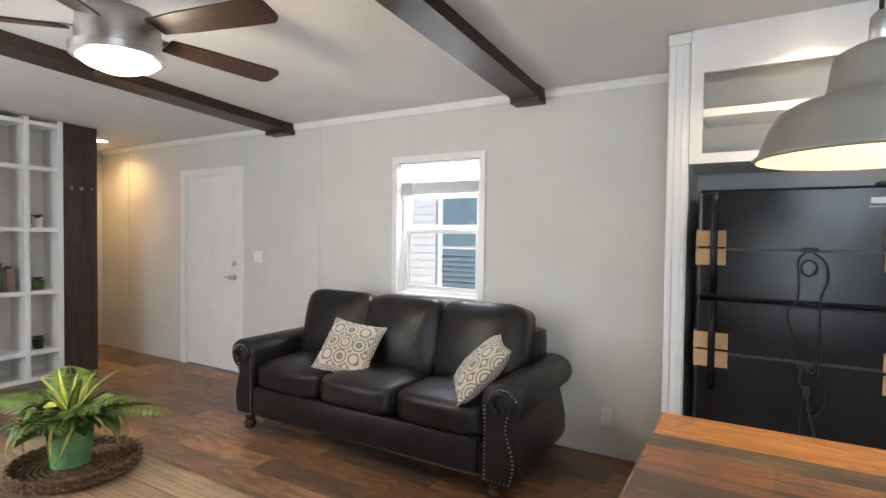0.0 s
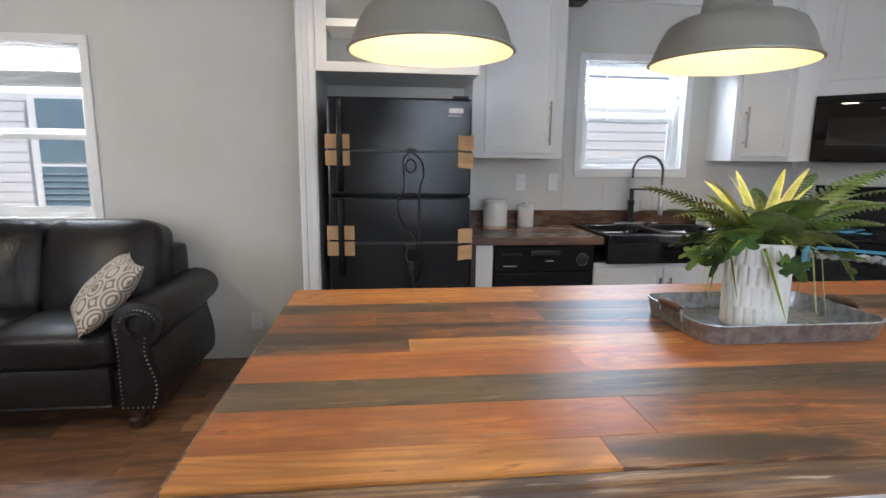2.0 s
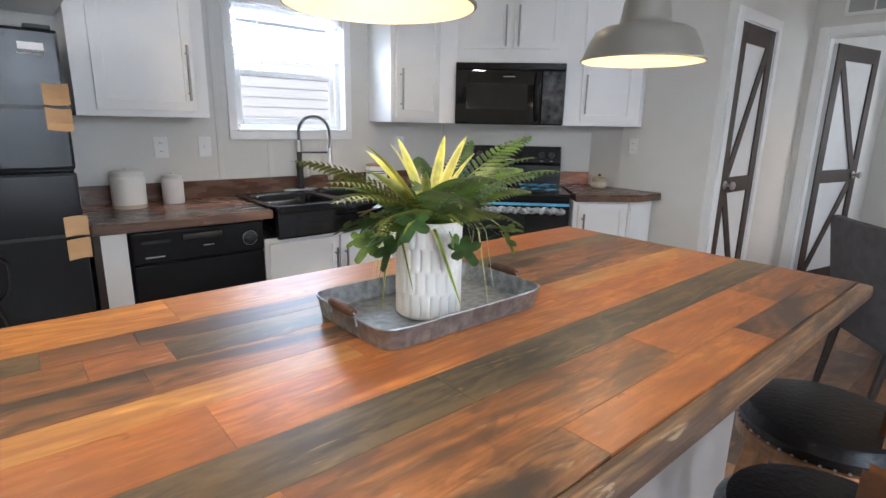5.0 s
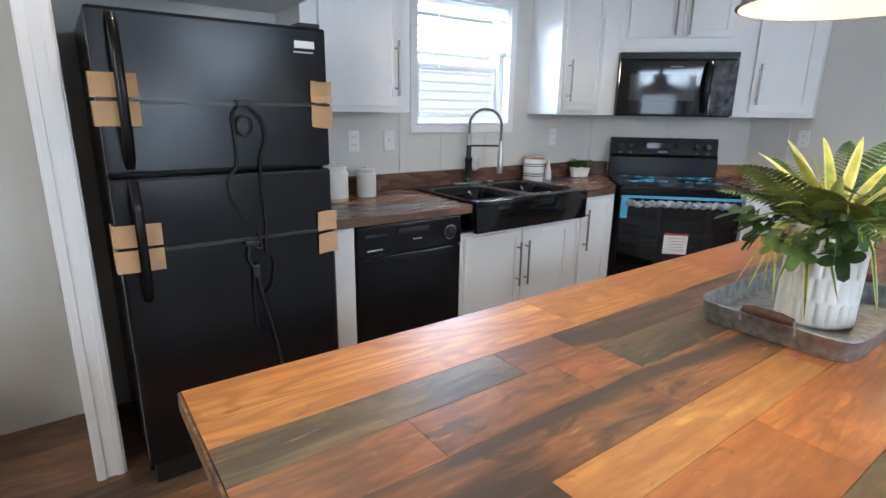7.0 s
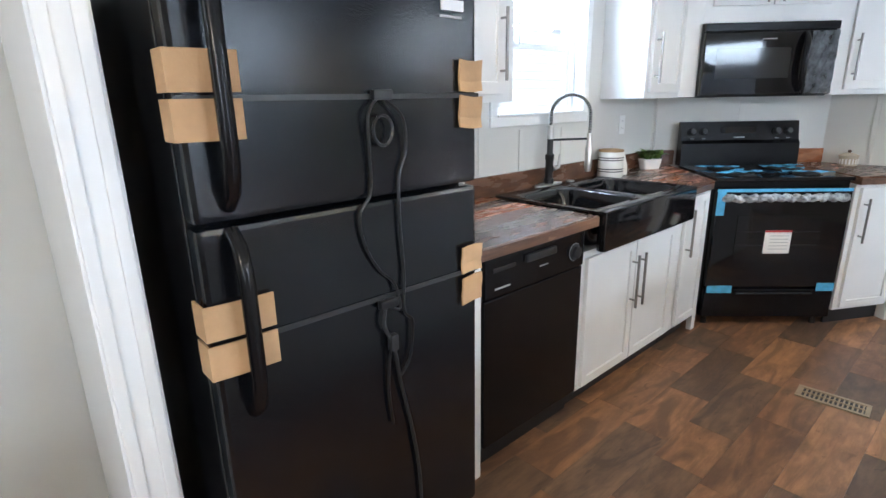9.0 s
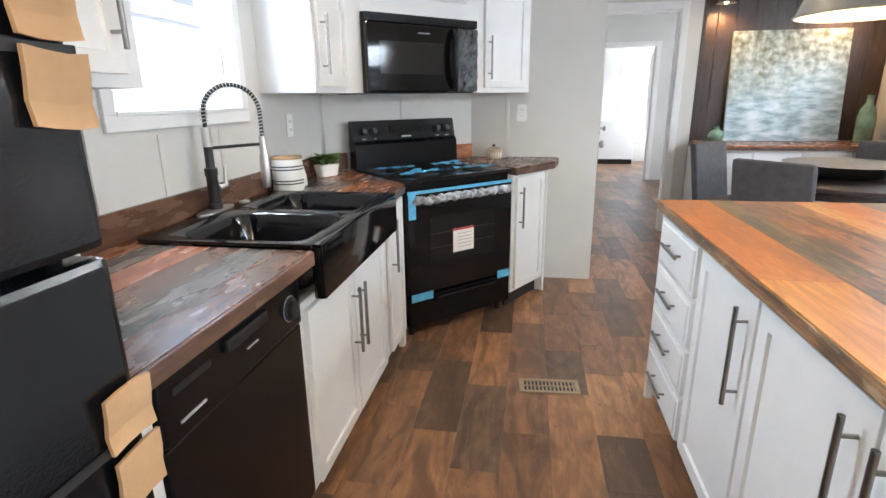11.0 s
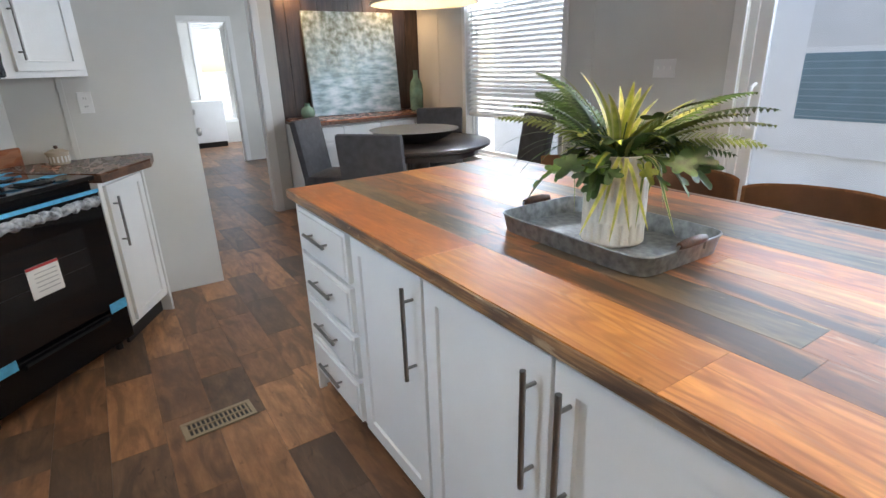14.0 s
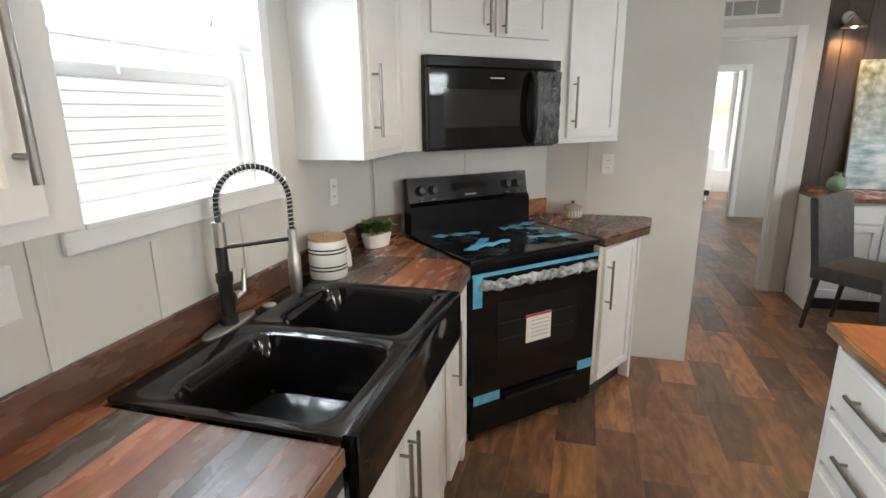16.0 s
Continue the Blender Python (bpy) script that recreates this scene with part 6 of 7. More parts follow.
for x, y, turn in ((0.385, 0.64, 0), (0.966, 0.49, 18), (1.47, 0.49, 8), (1.95, 0.62, 4)):
    bar_stool(x, y, turn)


# ---- dining corner ----
acc = thing("accent_panelling", "dark espresso plank accent wall in the dining niche", "wall panelling", pose(5.62, 0, 0))
y = SOUTH + 0.003
w = 0.1625
while y + w <= 0.782:
    part("board", block(-0.022, -0.001, y + 0.0015, y + w - 0.0015, 0.9, 2.46, 0.003), ESPRESSO, acc)
    y += w
part("side_trim", block(-0.14, -0.022, 0.745, 0.778, 0.9, 2.46, 0.003), ESPRESSO, acc)
buf = thing("buffet_cabinet", "white built-in buffet cabinet below the accent wall", "cabinet", pose(5.05, 0, 0))
part("body", block(0.02, 0.568, SOUTH + 0.002, 0.77, 0.1, 0.855), CABINET, buf)
part("end_panel", block(0.0, 0.42, 0.755, 0.775, 0, 0.855, 0.002), CABINET, buf)
part("toe_kick", block(0.06, 0.08, SOUTH + 0.002, 0.75, 0, 0.1), BLACKPLASTIC, buf)
for i in range(4):
    y1 = 0.745 - i * 0.398
    a, b = y1 - 0.385, y1
    bm = shaker_mesh(a, b, 0.0, 0.019, 0.13, 0.68, 0.06)
    bmesh.ops.transform(bm, matrix=Matrix(((0, 1, 0, 0), (1, 0, 0, 0), (0, 0, 1, 0), (0, 0, 0, 1))), verts=bm.verts)
    bmesh.ops.reverse_faces(bm, faces=bm.faces)
    part("door", bm, CABINET, buf)
    part("drawer", block(0.0, 0.019, a, b, 0.70, 0.835, 0.004), CABINET, buf)
btop = thing("plank_countertop", "reclaimed-wood plank countertop on the buffet", "countertop", pose(0, 0, 0))
part("core", block(5.02, 5.598, SOUTH + 0.002, 0.777, 0.856, 0.888), E1, btop)
for i, k in enumerate("dbab"):
    part("plank", block(5.018 + i * 0.145, 5.018 + (i + 1) * 0.145 - 0.001, SOUTH + 0.002, 0.779, 0.886, 0.896), WT[k], btop)


def painting_material():
    m = bpy.data.materials.new("painted_canvas")
    m.use_nodes = True
    nt = m.node_tree
    b = nt.nodes["Principled BSDF"]
    b.inputs["Roughness"].default_value = 0.5
    tc = nt.nodes.new("ShaderNodeTexCoord")
    sep = nt.nodes.new("ShaderNodeSeparateXYZ")
    nt.links.new(tc.outputs["Generated"], sep.inputs[0])
    n1 = nt.nodes.new("ShaderNodeTexNoise")
    n1.inputs["Scale"].default_value, n1.inputs["Detail"].default_value = 16, 8
    n2 = nt.nodes.new("ShaderNodeTexNoise")
    n2.inputs["Scale"].default_value, n2.inputs["Detail"].default_value = 3.2, 3
    mp = nt.nodes.new("ShaderNodeMapping")
    mp.inputs["Scale"].default_value = (1, 1.0, 3.2)
    nt.links.new(tc.outputs["Generated"], mp.inputs[0])
    n3 = nt.nodes.new("ShaderNodeTexNoise")
    n3.inputs["Scale"].default_value, n3.inputs["Detail"].default_value = 6, 5
    nt.links.new(mp.outputs[0], n3.inputs["Vector"])
    for n in (n1, n2):
        nt.links.new(tc.outputs["Generated"], n.inputs["Vector"])
    leaf = nt.nodes.new("ShaderNodeValToRGB")
    for e, (pos, col) in zip((leaf.color_ramp.elements[0], leaf.color_ramp.elements[1], leaf.color_ramp.elements.new(0.52)), ((0.36, (0.12, 0.13, 0.09, 1)), (0.66, (0.52, 0.60, 0.60, 1)), (0.5, (0.26, 0.30, 0.26, 1)))):
        e.position, e.color = pos, col
    nt.links.new(n1.outputs[0], leaf.inputs[0])
    water = nt.nodes.new("ShaderNodeValToRGB")
    for e, (pos, col) in zip((water.color_ramp.elements[0], water.color_ramp.elements[1], water.color_ramp.elements.new(0.52)), ((0.35, (0.18, 0.26, 0.29, 1)), (0.65, (0.54, 0.66, 0.73, 1)), (0.5, (0.35, 0.47, 0.52, 1)))):
        e.position, e.color = pos, col
    nt.links.new(n3.outputs[0], water.inputs[0])
    up = nt.nodes.new("ShaderNodeMapRange")
    up.inputs["From Min"].default_value, up.inputs["From Max"].default_value = 0.35, 0.75
    add = nt.nodes.new("ShaderNodeMath")
    add.operation, add.inputs[1].default_value = "MULTIPLY_ADD", 0.9
    nt.links.new(n2.outputs[0], add.inputs[0])
    off = nt.nodes.new("ShaderNodeMath")
    off.inputs[1].default_value = -0.45
    nt.links.new(sep.outputs[2], off.inputs[0])
    nt.links.new(off.outputs[0], add.inputs[2])
    nt.links.new(add.outputs[0], up.inputs[0])
    mx = nt.nodes.new("ShaderNodeMix")
    mx.data_type = "RGBA"
    nt.links.new(up.outputs[0], mx.inputs["Factor"])
    nt.links.new(water.outputs[0], mx.inputs["A"])
    nt.links.new(leaf.outputs[0], mx.inputs["B"])
    nt.links.new(mx.outputs["Result"], b.inputs["Base Color"])
    bp = nt.nodes.new("ShaderNodeBump")
    bp.inputs["Strength"].default_value = 0.25
    nt.links.new(n1.outputs[0], bp.inputs["Height"])
    nt.links.new(bp.outputs[0], b.inputs["Normal"])
    return m


art = thing("canvas_painting", "large abstract pond landscape canvas leaning on the wall", "painting", pose(5.495, -0.03, 0.897, 0, 5, 0))
part("canvas", block(0.0, 0.033, -0.498, 0.498, 0.002, 0.998, 0.003), painting_material(), art)
part("stretcher_frame", block(0.033, 0.045, -0.48, 0.48, 0.01, 0.98), OAK, art)
CELADON = mat("celadon_glaze", (0.20, 0.33, 0.24), 0.2, var=0.2, scale=10, fine=50)
v1 = thing("small_vase", "small round celadon green ceramic vase", "vase", pose(5.30, 0.60, 0.897))
part("vase_body", lathe([(0.035, 0), (0.055, 0.02), (0.07, 0.06), (0.06, 0.1), (0.028, 0.125), (0.024, 0.145), (0.033, 0.155)], 28), CELADON, v1, smooth=True)
v2 = thing("tall_vase", "tall celadon green ceramic bottle vase", "vase", pose(5.42, -0.69, 0.897))
part("vase_body", lathe([(0.06, 0), (0.07, 0.02), (0.075, 0.2), (0.06, 0.29), (0.028, 0.34), (0.025, 0.40), (0.034, 0.415)], 28), CELADON, v2, smooth=True)
for y in (0.60, -0.42):
    sc = thing("wall_sconce", "small metal wall sconce lit over the painting", "lamp", pose(5.597, y, 2.2))
    part("back_plate", lathe([(0.05, 0), (0.045, 0.012)], 20), CHROME, sc, at=Matrix.Rotation(radians(-90), 4, "Y"))
    part("arm", tube([(0, 0, 0), (-0.09, 0, 0.02), (-0.12, 0, -0.01)], 0.007, 8), CHROME, sc, smooth=True)
    part("shade", lathe([(0.085, -0.085), (0.03, -0.03), (0.02, -0.01)], 28, False), CHROME, sc, smooth=True, at=pose(-0.12, 0, 0))
    part("bulb", lathe([(0.004, -0.09), (0.022, -0.075), (0.022, -0.05), (0.01, -0.03)], 14), BULB, sc, smooth=True, at=pose(-0.12, 0, 0))
    lamp = bpy.data.lights.new("sconce_light", "SPOT")
    lamp.energy, lamp.color, lamp.spot_size, lamp.shadow_soft_size, lamp.spot_blend = 9, (1.0, 0.62, 0.30), radians(150), 0.03, 0.6
    lo = new("sconce_light", lamp)
    lo.matrix_world = look((5.477, y, 2.1), (5.477, y + 0.001, 1.0))

TX, TY = 4.07, 0.1
tbl = thing("dining_table", "round dark wood pedestal dining table", "table", pose(TX, TY, 0))
TBLWOOD = wood("dark_table_wood", (0.05, 0.036, 0.03), (0.025, 0.019, 0.016), 0.3)
part("tabletop", lathe([(0.58, 0.72), (0.6, 0.73), (0.6, 0.752), (0.585, 0.76)], 64), TBLWOOD, tbl, smooth=True)
part("apron", lathe([(0.5, 0.66), (0.5, 0.72)], 48), TBLWOOD, tbl, smooth=True)
part("pedestal", lathe([(0.16, 0.06), (0.09, 0.12), (0.07, 0.3), (0.10, 0.45), (0.08, 0.6), (0.16, 0.66)], 32), TBLWOOD, tbl, smooth=True)
for i in range(4):
    a = i * math.pi / 2 + 0.4
    part("foot", tube([(0.05 * math.cos(a), 0.05 * math.sin(a), 0.12), (0.25 * math.cos(a), 0.25 * math.sin(a), 0.07), (0.42 * math.cos(a), 0.42 * math.sin(a), 0.025)], [0.04, 0.035, 0.025], 10), TBLWOOD, tbl, smooth=True)
bowl = thing("decorative_bowl", "wide dark metal bowl with worn grey inside on the table", "bowl", pose(TX + 0.03, TY + 0.02, 0.761))
part("bowl_outside", lathe([(0.17, 0), (0.2, 0.004), (0.29, 0.045), (0.37, 0.098), (0.375, 0.1)], 56, False), mat("dark_bronze", (0.06, 0.055, 0.05), 0.4, metal=0.7, var=0.2), bowl, smooth=True)
part("bowl_inside", lathe([(0.375, 0.1), (0.365, 0.096), (0.285, 0.05), (0.17, 0.012), (0.01, 0.008)], 56), mat("grey_patina", (0.13, 0.125, 0.115), 0.45, metal=0.3, var=0.2, scale=12), bowl, "worn grey inside", smooth=True)


def dining_chair(angle, askew=0):
    a = radians(angle)
    at = pose(TX + 0.74 * math.cos(a), TY + 0.74 * math.sin(a), 0, 0, 0, angle + 90 + askew)
    ob = thing("dining_chair", "grey fabric upholstered dining chair with dark legs", "chair", at, "chairs round the dining table")
    part("seat", block(-0.24, 0.24, -0.24, 0.24, 0.38, 0.49, 0.03), GREYCLOTH, ob, smooth=True)
    bm = block(-0.235, 0.235, -0.035, 0.03, 0.0, 0.55, 0.03)
    bmesh.ops.subdivide_edges(bm, edges=[e for e in bm.edges if abs((e.verts[0].co - e.verts[1].co).x) > 0.2], cuts=6)
    for v in bm.verts:
        v.co.y += 0.25 * v.co.x ** 2 - 0.09 * (v.co.z / 0.56) ** 1.4
    part("backrest", bm, GREYCLOTH, ob, smooth=True, at=pose(0, -0.215, 0.40))
    for sx in (-1, 1):
        part("leg", tube([(sx * 0.2, 0.2, 0.385), (sx * 0.2, 0.21, 0.0)], [0.022, 0.015], 8), TBLWOOD, ob)
        part("leg", tube([(sx * 0.2, -0.2, 0.385), (sx * 0.2, -0.25, 0.0)], [0.022, 0.015], 8), TBLWOOD, ob)
    return ob


for a, askew in ((131, 0), (43, 0), (-43, 0), (-132, 27)):
    dining_chair(a, askew)


# ---- living room ----
def cushion(w, d, h, puff=0.3, crown_amt=0.02, seed=0):
    """A stuffed cushion: rounded box with crowned faces and soft wrinkles."""
    bm = bmesh.new()
    bmesh.ops.create_cube(bm, size=1)
    bmesh.ops.subdivide_edges(bm, edges=bm.edges[:], cuts=9, use_grid_fill=True)
    rnd = Vector((seed * 3.7, seed * 1.3, seed * 7.1))
    for v in bm.verts:
        c = v.co * 2
        n = 6.0
        ln = (abs(c.x) ** n + abs(c.y) ** n + abs(c.z) ** n) ** (1 / n)
        u = c / ln if ln else c
        bulge = (1 - c.x ** 2) * (1 - c.y ** 2)
        p = Vector((u.x * w / 2, u.y * d / 2, u.z * h / 2 + math.copysign(crown_amt * bulge, c.z) * (abs(c.z) > 0.9)))
        p += 0.006 * noise.noise_vector(p * 9 + rnd)
        v.co = p
    return bm


sofa = thing("sofa", "dark brown leather rolled-arm sofa with nailhead trim", "sofa", pose(-2.11, 3.015, 0) @ Matrix.Diagonal((1.075, 1.06, 1.0, 1)))
part("base_frame", block(-0.93, 0.93, -0.36, 0.40, 0.10, 0.30, 0.03), LEATHER, sofa, smooth=True)
part("front_rail", block(-0.84, 0.84, -0.415, -0.35, 0.12, 0.33, 0.03), LEATHER, sofa, smooth=True)
part("back_frame", block(-0.92, 0.92, 0.26, 0.44, 0.2, 0.82, 0.05), LEATHER, sofa, smooth=True)
for i in (-1, 0, 1):
    part("seat_cushion", cushion(0.575, 0.66, 0.2, crown_amt=0.03, seed=i + 5), LEATHER, sofa, smooth=True, at=pose(i * 0.572, -0.08, 0.405))
    part("back_cushion", cushion(0.60, 0.58, 0.26, crown_amt=0.06, seed=i + 9), LEATHER, sofa, smooth=True, at=pose(i * 0.585, 0.20, 0.69, 76, 0, i * -1.5))
for s in (-1, 1):
    prof = [(0.0, 0.10), (0.155, 0.10), (0.178, 0.22), (0.155, 0.36), (0.145, 0.43), (0.195, 0.485), (0.218, 0.55), (0.195, 0.615), (0.13, 0.65), (0.055, 0.645), (0.0, 0.6), (-0.015, 0.5), (0.0, 0.4)]
    ring = [(p.x, p.y) for p in smooth_path([(x, z, 0) for x, z in prof + prof[:1]], 5)[:-1]]
    bm = bmesh.new()
    loops = [[bm.verts.new((s * (0.08 + (x - 0.08) * k), 0.37 + (z - 0.37) * k, d)) for x, z in ring] for k, d in ((0.93, -0.39), (0.975, -0.385), (1.0, -0.37), (1.0, 0.40), (0.96, 0.42))]
    skin(bm, loops)
    bm.faces.new(loops[0][::-1])
    bm.faces.new(loops[-1])
    bmesh.ops.recalc_face_normals(bm, faces=bm.faces)
    arm = part("arm", bm, LEATHER, sofa, smooth=True, at=Matrix(((1, 0, 0, s * 0.865), (0, 0, 1, 0), (0, 1, 0, 0), (0, 0, 0, 1))))
    cx, cz = s * 0.965, 0.545
    scroll = [(cx + s * 0.055 * math.cos(t), -0.398, cz + 0.055 * math.sin(t)) for t in [radians(250 - 30 * i) for i in range(11)]]
    part("arm_scroll", tube(scroll, 0.016, 8), LEATHER, sofa, smooth=True)
    nh = bmesh.new()
    path = [(cx - s * 0.09, 0.12 + 0.022 * k) for k in range(19)] + [(cx - s * 0.07 + s * 0.085 * (1 - math.cos(t)) * 0.9, 0.54 + 0.075 * math.sin(t)) for t in [radians(15 + 13 * k) for k in range(12)]] + [(cx + s * (0.045 + 0.02 * math.sin(k * 0.35)), 0.12 + 0.022 * k) for k in range(17)] + [(cx - s * 0.09 + s * 0.022 * k, 0.115) for k in range(7)]
    for x, z in path:
        bmesh.ops.create_icosphere(nh, subdivisions=1, radius=0.0055, matrix=Matrix.Translation((x, -0.398, z)))
    tagged(part("nailheads", nh, CHROME, sofa, "row of pewter nailheads"), "row of pewter nailheads", kind="stuff")
    for y in (-0.36, 0.38):
        part("foot", lathe([(0.028, 0), (0.04, 0.015), (0.042, 0.045), (0.03, 0.06), (0.038, 0.10)], 18), DARKWOOD, sofa, "turned dark wooden foot", smooth=True, at=pose(s * 0.92, y, 0))
part("welt", tube([(-0.84, -0.415, 0.135), (0.84, -0.415, 0.135)], 0.006, 6), LEATHER, sofa)


def pillow_material():
    m = mat("medallion_fabric", (0.52, 0.48, 0.42), 0.9, var=0.05, scale=8, fine=300, bump=0.3)
    nt = m.node_tree
    b = nt.nodes["Principled BSDF"]
    src = b.inputs["Base Color"].links[0].from_socket
    tc = next(n for n in nt.nodes if n.type == "TEX_COORD")
    v = nt.nodes.new("ShaderNodeTexVoronoi")
    v.inputs["Scale"].default_value, v.inputs["Randomness"].default_value = 9.0, 0.0
    nt.links.new(tc.outputs["Object"], v.inputs["Vector"])
    w = nt.nodes.new("ShaderNodeMath")
    w.operation, w.inputs[1].default_value = "MULTIPLY", 38.0
    sn = nt.nodes.new("ShaderNodeMath")
    sn.operation = "SINE"
    nt.links.new(v.outputs["Distance"], w.inputs[0])
    nt.links.new(w.outputs[0], sn.inputs[0])
    gt = nt.nodes.new("ShaderNodeMapRange")
    gt.inputs["From Min"].default_value, gt.inputs["From Max"].default_value = 0.1, 0.45
    nt.links.new(sn.outputs[0], gt.inputs[0])
    mx = nt.nodes.new("ShaderNodeMix")
    mx.data_type = "RGBA"
    mx.inputs["B"].default_value = (0.21, 0.165, 0.12, 1)
    nt.links.new(gt.outputs[0], mx.inputs["Factor"])
    nt.links.new(src, mx.inputs["A"])
    nt.links.new(mx.outputs["Result"], b.inputs["Base Color"])
    return m


PILLOW = pillow_material()


def throw_pillow(at):
    ob = thing("throw_pillow", "cream throw pillow with brown medallion pattern on the sofa", "pillow", at, "pillows on the sofa")
    bm = bmesh.new()
    n = 14
    for s in (-1, 1):
        g = [[None] * (n + 1) for _ in range(n + 1)]
        for i in range(n + 1):
            for j in range(n + 1):
                x, y = i / n * 2 - 1, j / n * 2 - 1
                pinch = 1 - 0.10 * (1 - y * y) * abs(x) ** 3
                pinch2 = 1 - 0.10 * (1 - x * x) * abs(y) ** 3
                z = s * 0.085 * ((1 - x * x) * (1 - y * y)) ** 0.45
                g[i][j] = bm.verts.new((x * 0.215 * pinch, y * 0.215 * pinch2, z + 0.006 * noise.noise(Vector((x * 2, y * 2, s)))))
        for i in range(n):
            for j in range(n):
                bm.faces.new((g[i][j], g[i + 1][j], g[i + 1][j + 1], g[i][j + 1]))
    bmesh.ops.remove_doubles(bm, verts=bm.verts, dist=0.002)
    bmesh.ops.recalc_face_normals(bm, faces=bm.faces)
    part("cover", bm, PILLOW, ob, smooth=True)


throw_pillow(pose(-2.36, 2.87, 0.635, 48, 14, 4) @ pose(0, 0, 0, 0, 0, 10))
throw_pillow(pose(-1.30, 2.80, 0.66, 40, -26, -28) @ pose(0, 0, 0, 0, 0, -40))

# coffee table, woven tray and plant
ct = thing("coffee_table", "pale washed-oak coffee table", "table", pose(-2.15, 0.98, 0))
for i in range(5):
    part("plank", block(-0.65, 0.65, -0.38 + i * 0.152, -0.38 + (i + 1) * 0.152 - 0.003, 0.42, 0.46, 0.004), OAK, ct)
part("apron", block(-0.6, 0.6, -0.34, 0.34, 0.34, 0.418), OAK, ct)
for sx in (-1, 1):
    for sy in (-1, 1):
        part("leg", block(sx * 0.57 - 0.035, sx * 0.57 + 0.035, sy * 0.31 - 0.035, sy * 0.31 + 0.035, 0, 0.34, 0.004), OAK, ct)
WICKER = mat("woven_seagrass", (0.17, 0.085, 0.045), 0.8, var=0.35, scale=40, fine=120, bump=0.6)
bk = thing("woven_tray", "round brown woven seagrass tray on the coffee table", "tray", pose(-2.3, 1.13, 0.461))
part("tray_base", lathe([(0.02, 0.004), (0.215, 0.004), (0.22, 0.008), (0.02, 0.012)], 40), WICKER, bk)
for k in range(4):
    pts = []
    for i in range(121):
        a = 2 * math.pi * i / 120
        r = 0.222 + 0.006 * math.sin(30 * a + k * math.pi)
        pts.append((r * math.cos(a), r * math.sin(a), 0.014 + k * 0.011 + 0.003 * math.cos(30 * a + k * math.pi)))
    part("woven_strand", tube(pts, 0.0075, 6), WICKER, bk, smooth=True)
for i in range(9):
    pts = [((0.03 + 0.021 * i) * math.cos(2 * math.pi * j / 60), (0.03 + 0.021 * i) * math.sin(2 * math.pi * j / 60), 0.014 + 0.002 * math.sin(j * 1.6)) for j in range(61)]
    part("woven_strand", tube(pts, 0.0085, 5), WICKER, bk, smooth=True)
GREENGLASS = mat("green_glaze", (0.18, 0.36, 0.16), 0.15, var=0.2, scale=10, fine=40)
fp = thing("potted_fern", "bright green faux fern in a green glazed vase", "plant", pose(-2.33, 1.12, 0.478))
part("vase", lathe([(0.062, 0), (0.07, 0.006), (0.08, 0.10), (0.083, 0.17), (0.078, 0.172), (0.07, 0.12)], 32), GREENGLASS, fp, "green glazed vase", smooth=True)
bouquet(fp, 0.16, 0.05, 1.15, 30, 22, 50, 23, [10, 40, 150, 200, 300, 340])

# ceiling fan
fan = thing("ceiling_fan", "brushed nickel ceiling fan with dark blades, light on", "fan", pose(-2.2, 1.25, vault(1.25)) @ Matrix.Diagonal((1.12, 1.12, 1.06, 1)))
part("canopy", lathe([(0.03, -0.06), (0.06, -0.045), (0.065, 0.0)], 28), CHROME, fan, smooth=True)
part("downrod", tube([(0, 0, -0.05), (0, 0, -0.2)], 0.013, 12), CHROME, fan, smooth=True)
part("motor", lathe([(0.05, -0.36), (0.135, -0.355), (0.14, -0.31), (0.136, -0.25), (0.11, -0.215), (0.05, -0.195), (0.02, -0.185)], 40), CHROME, fan, smooth=True)
part("light_ring", lathe([(0.135, -0.40), (0.155, -0.395), (0.16, -0.365), (0.14, -0.355)], 40), CHROME, fan, smooth=True)
part("light_bowl", lathe([(0.01, -0.445), (0.06, -0.44), (0.11, -0.42), (0.14, -0.395), (0.142, -0.388)], 40), BULB, fan, "glowing frosted bowl", smooth=True)
for k in range(5):
    a = 84 + 72 * k
    outline = [(0.17, -0.045), (0.30, -0.056), (0.60, -0.064)] + [(0.62 + 0.04 * math.sin(radians(t)), -0.024 - 0.04 * math.cos(radians(t))) for t in range(10, 90, 16)] + [(0.62 + 0.04 * math.cos(radians(t)), 0.024 + 0.04 * math.sin(radians(t))) for t in range(0, 90, 16)] + [(0.60, 0.064), (0.30, 0.056), (0.17, 0.045)]
    bm = prism(outline, -0.004, 0.004)
    bl = part("blade", bm, DARKWOOD, fan, "dark wood fan blade", at=Matrix.Rotation(radians(a), 4, "Z") @ Matrix.Translation((0, 0, -0.29)) @ Matrix.Rotation(radians(-13), 4, "X"))
    part("blade_iron", block(0.10, 0.24, -0.02, 0.02, 0.004, 0.01, 0.002), CHROME, bl)
fl = bpy.data.lights.new("fan_light", "POINT")
fl.energy, fl.color, fl.shadow_soft_size = 20, (1, 0.86, 0.66), 0.12
flo = new("fan_light", fl)
flo.location = (-2.2, 1.25, vault(1.25) - 0.58)

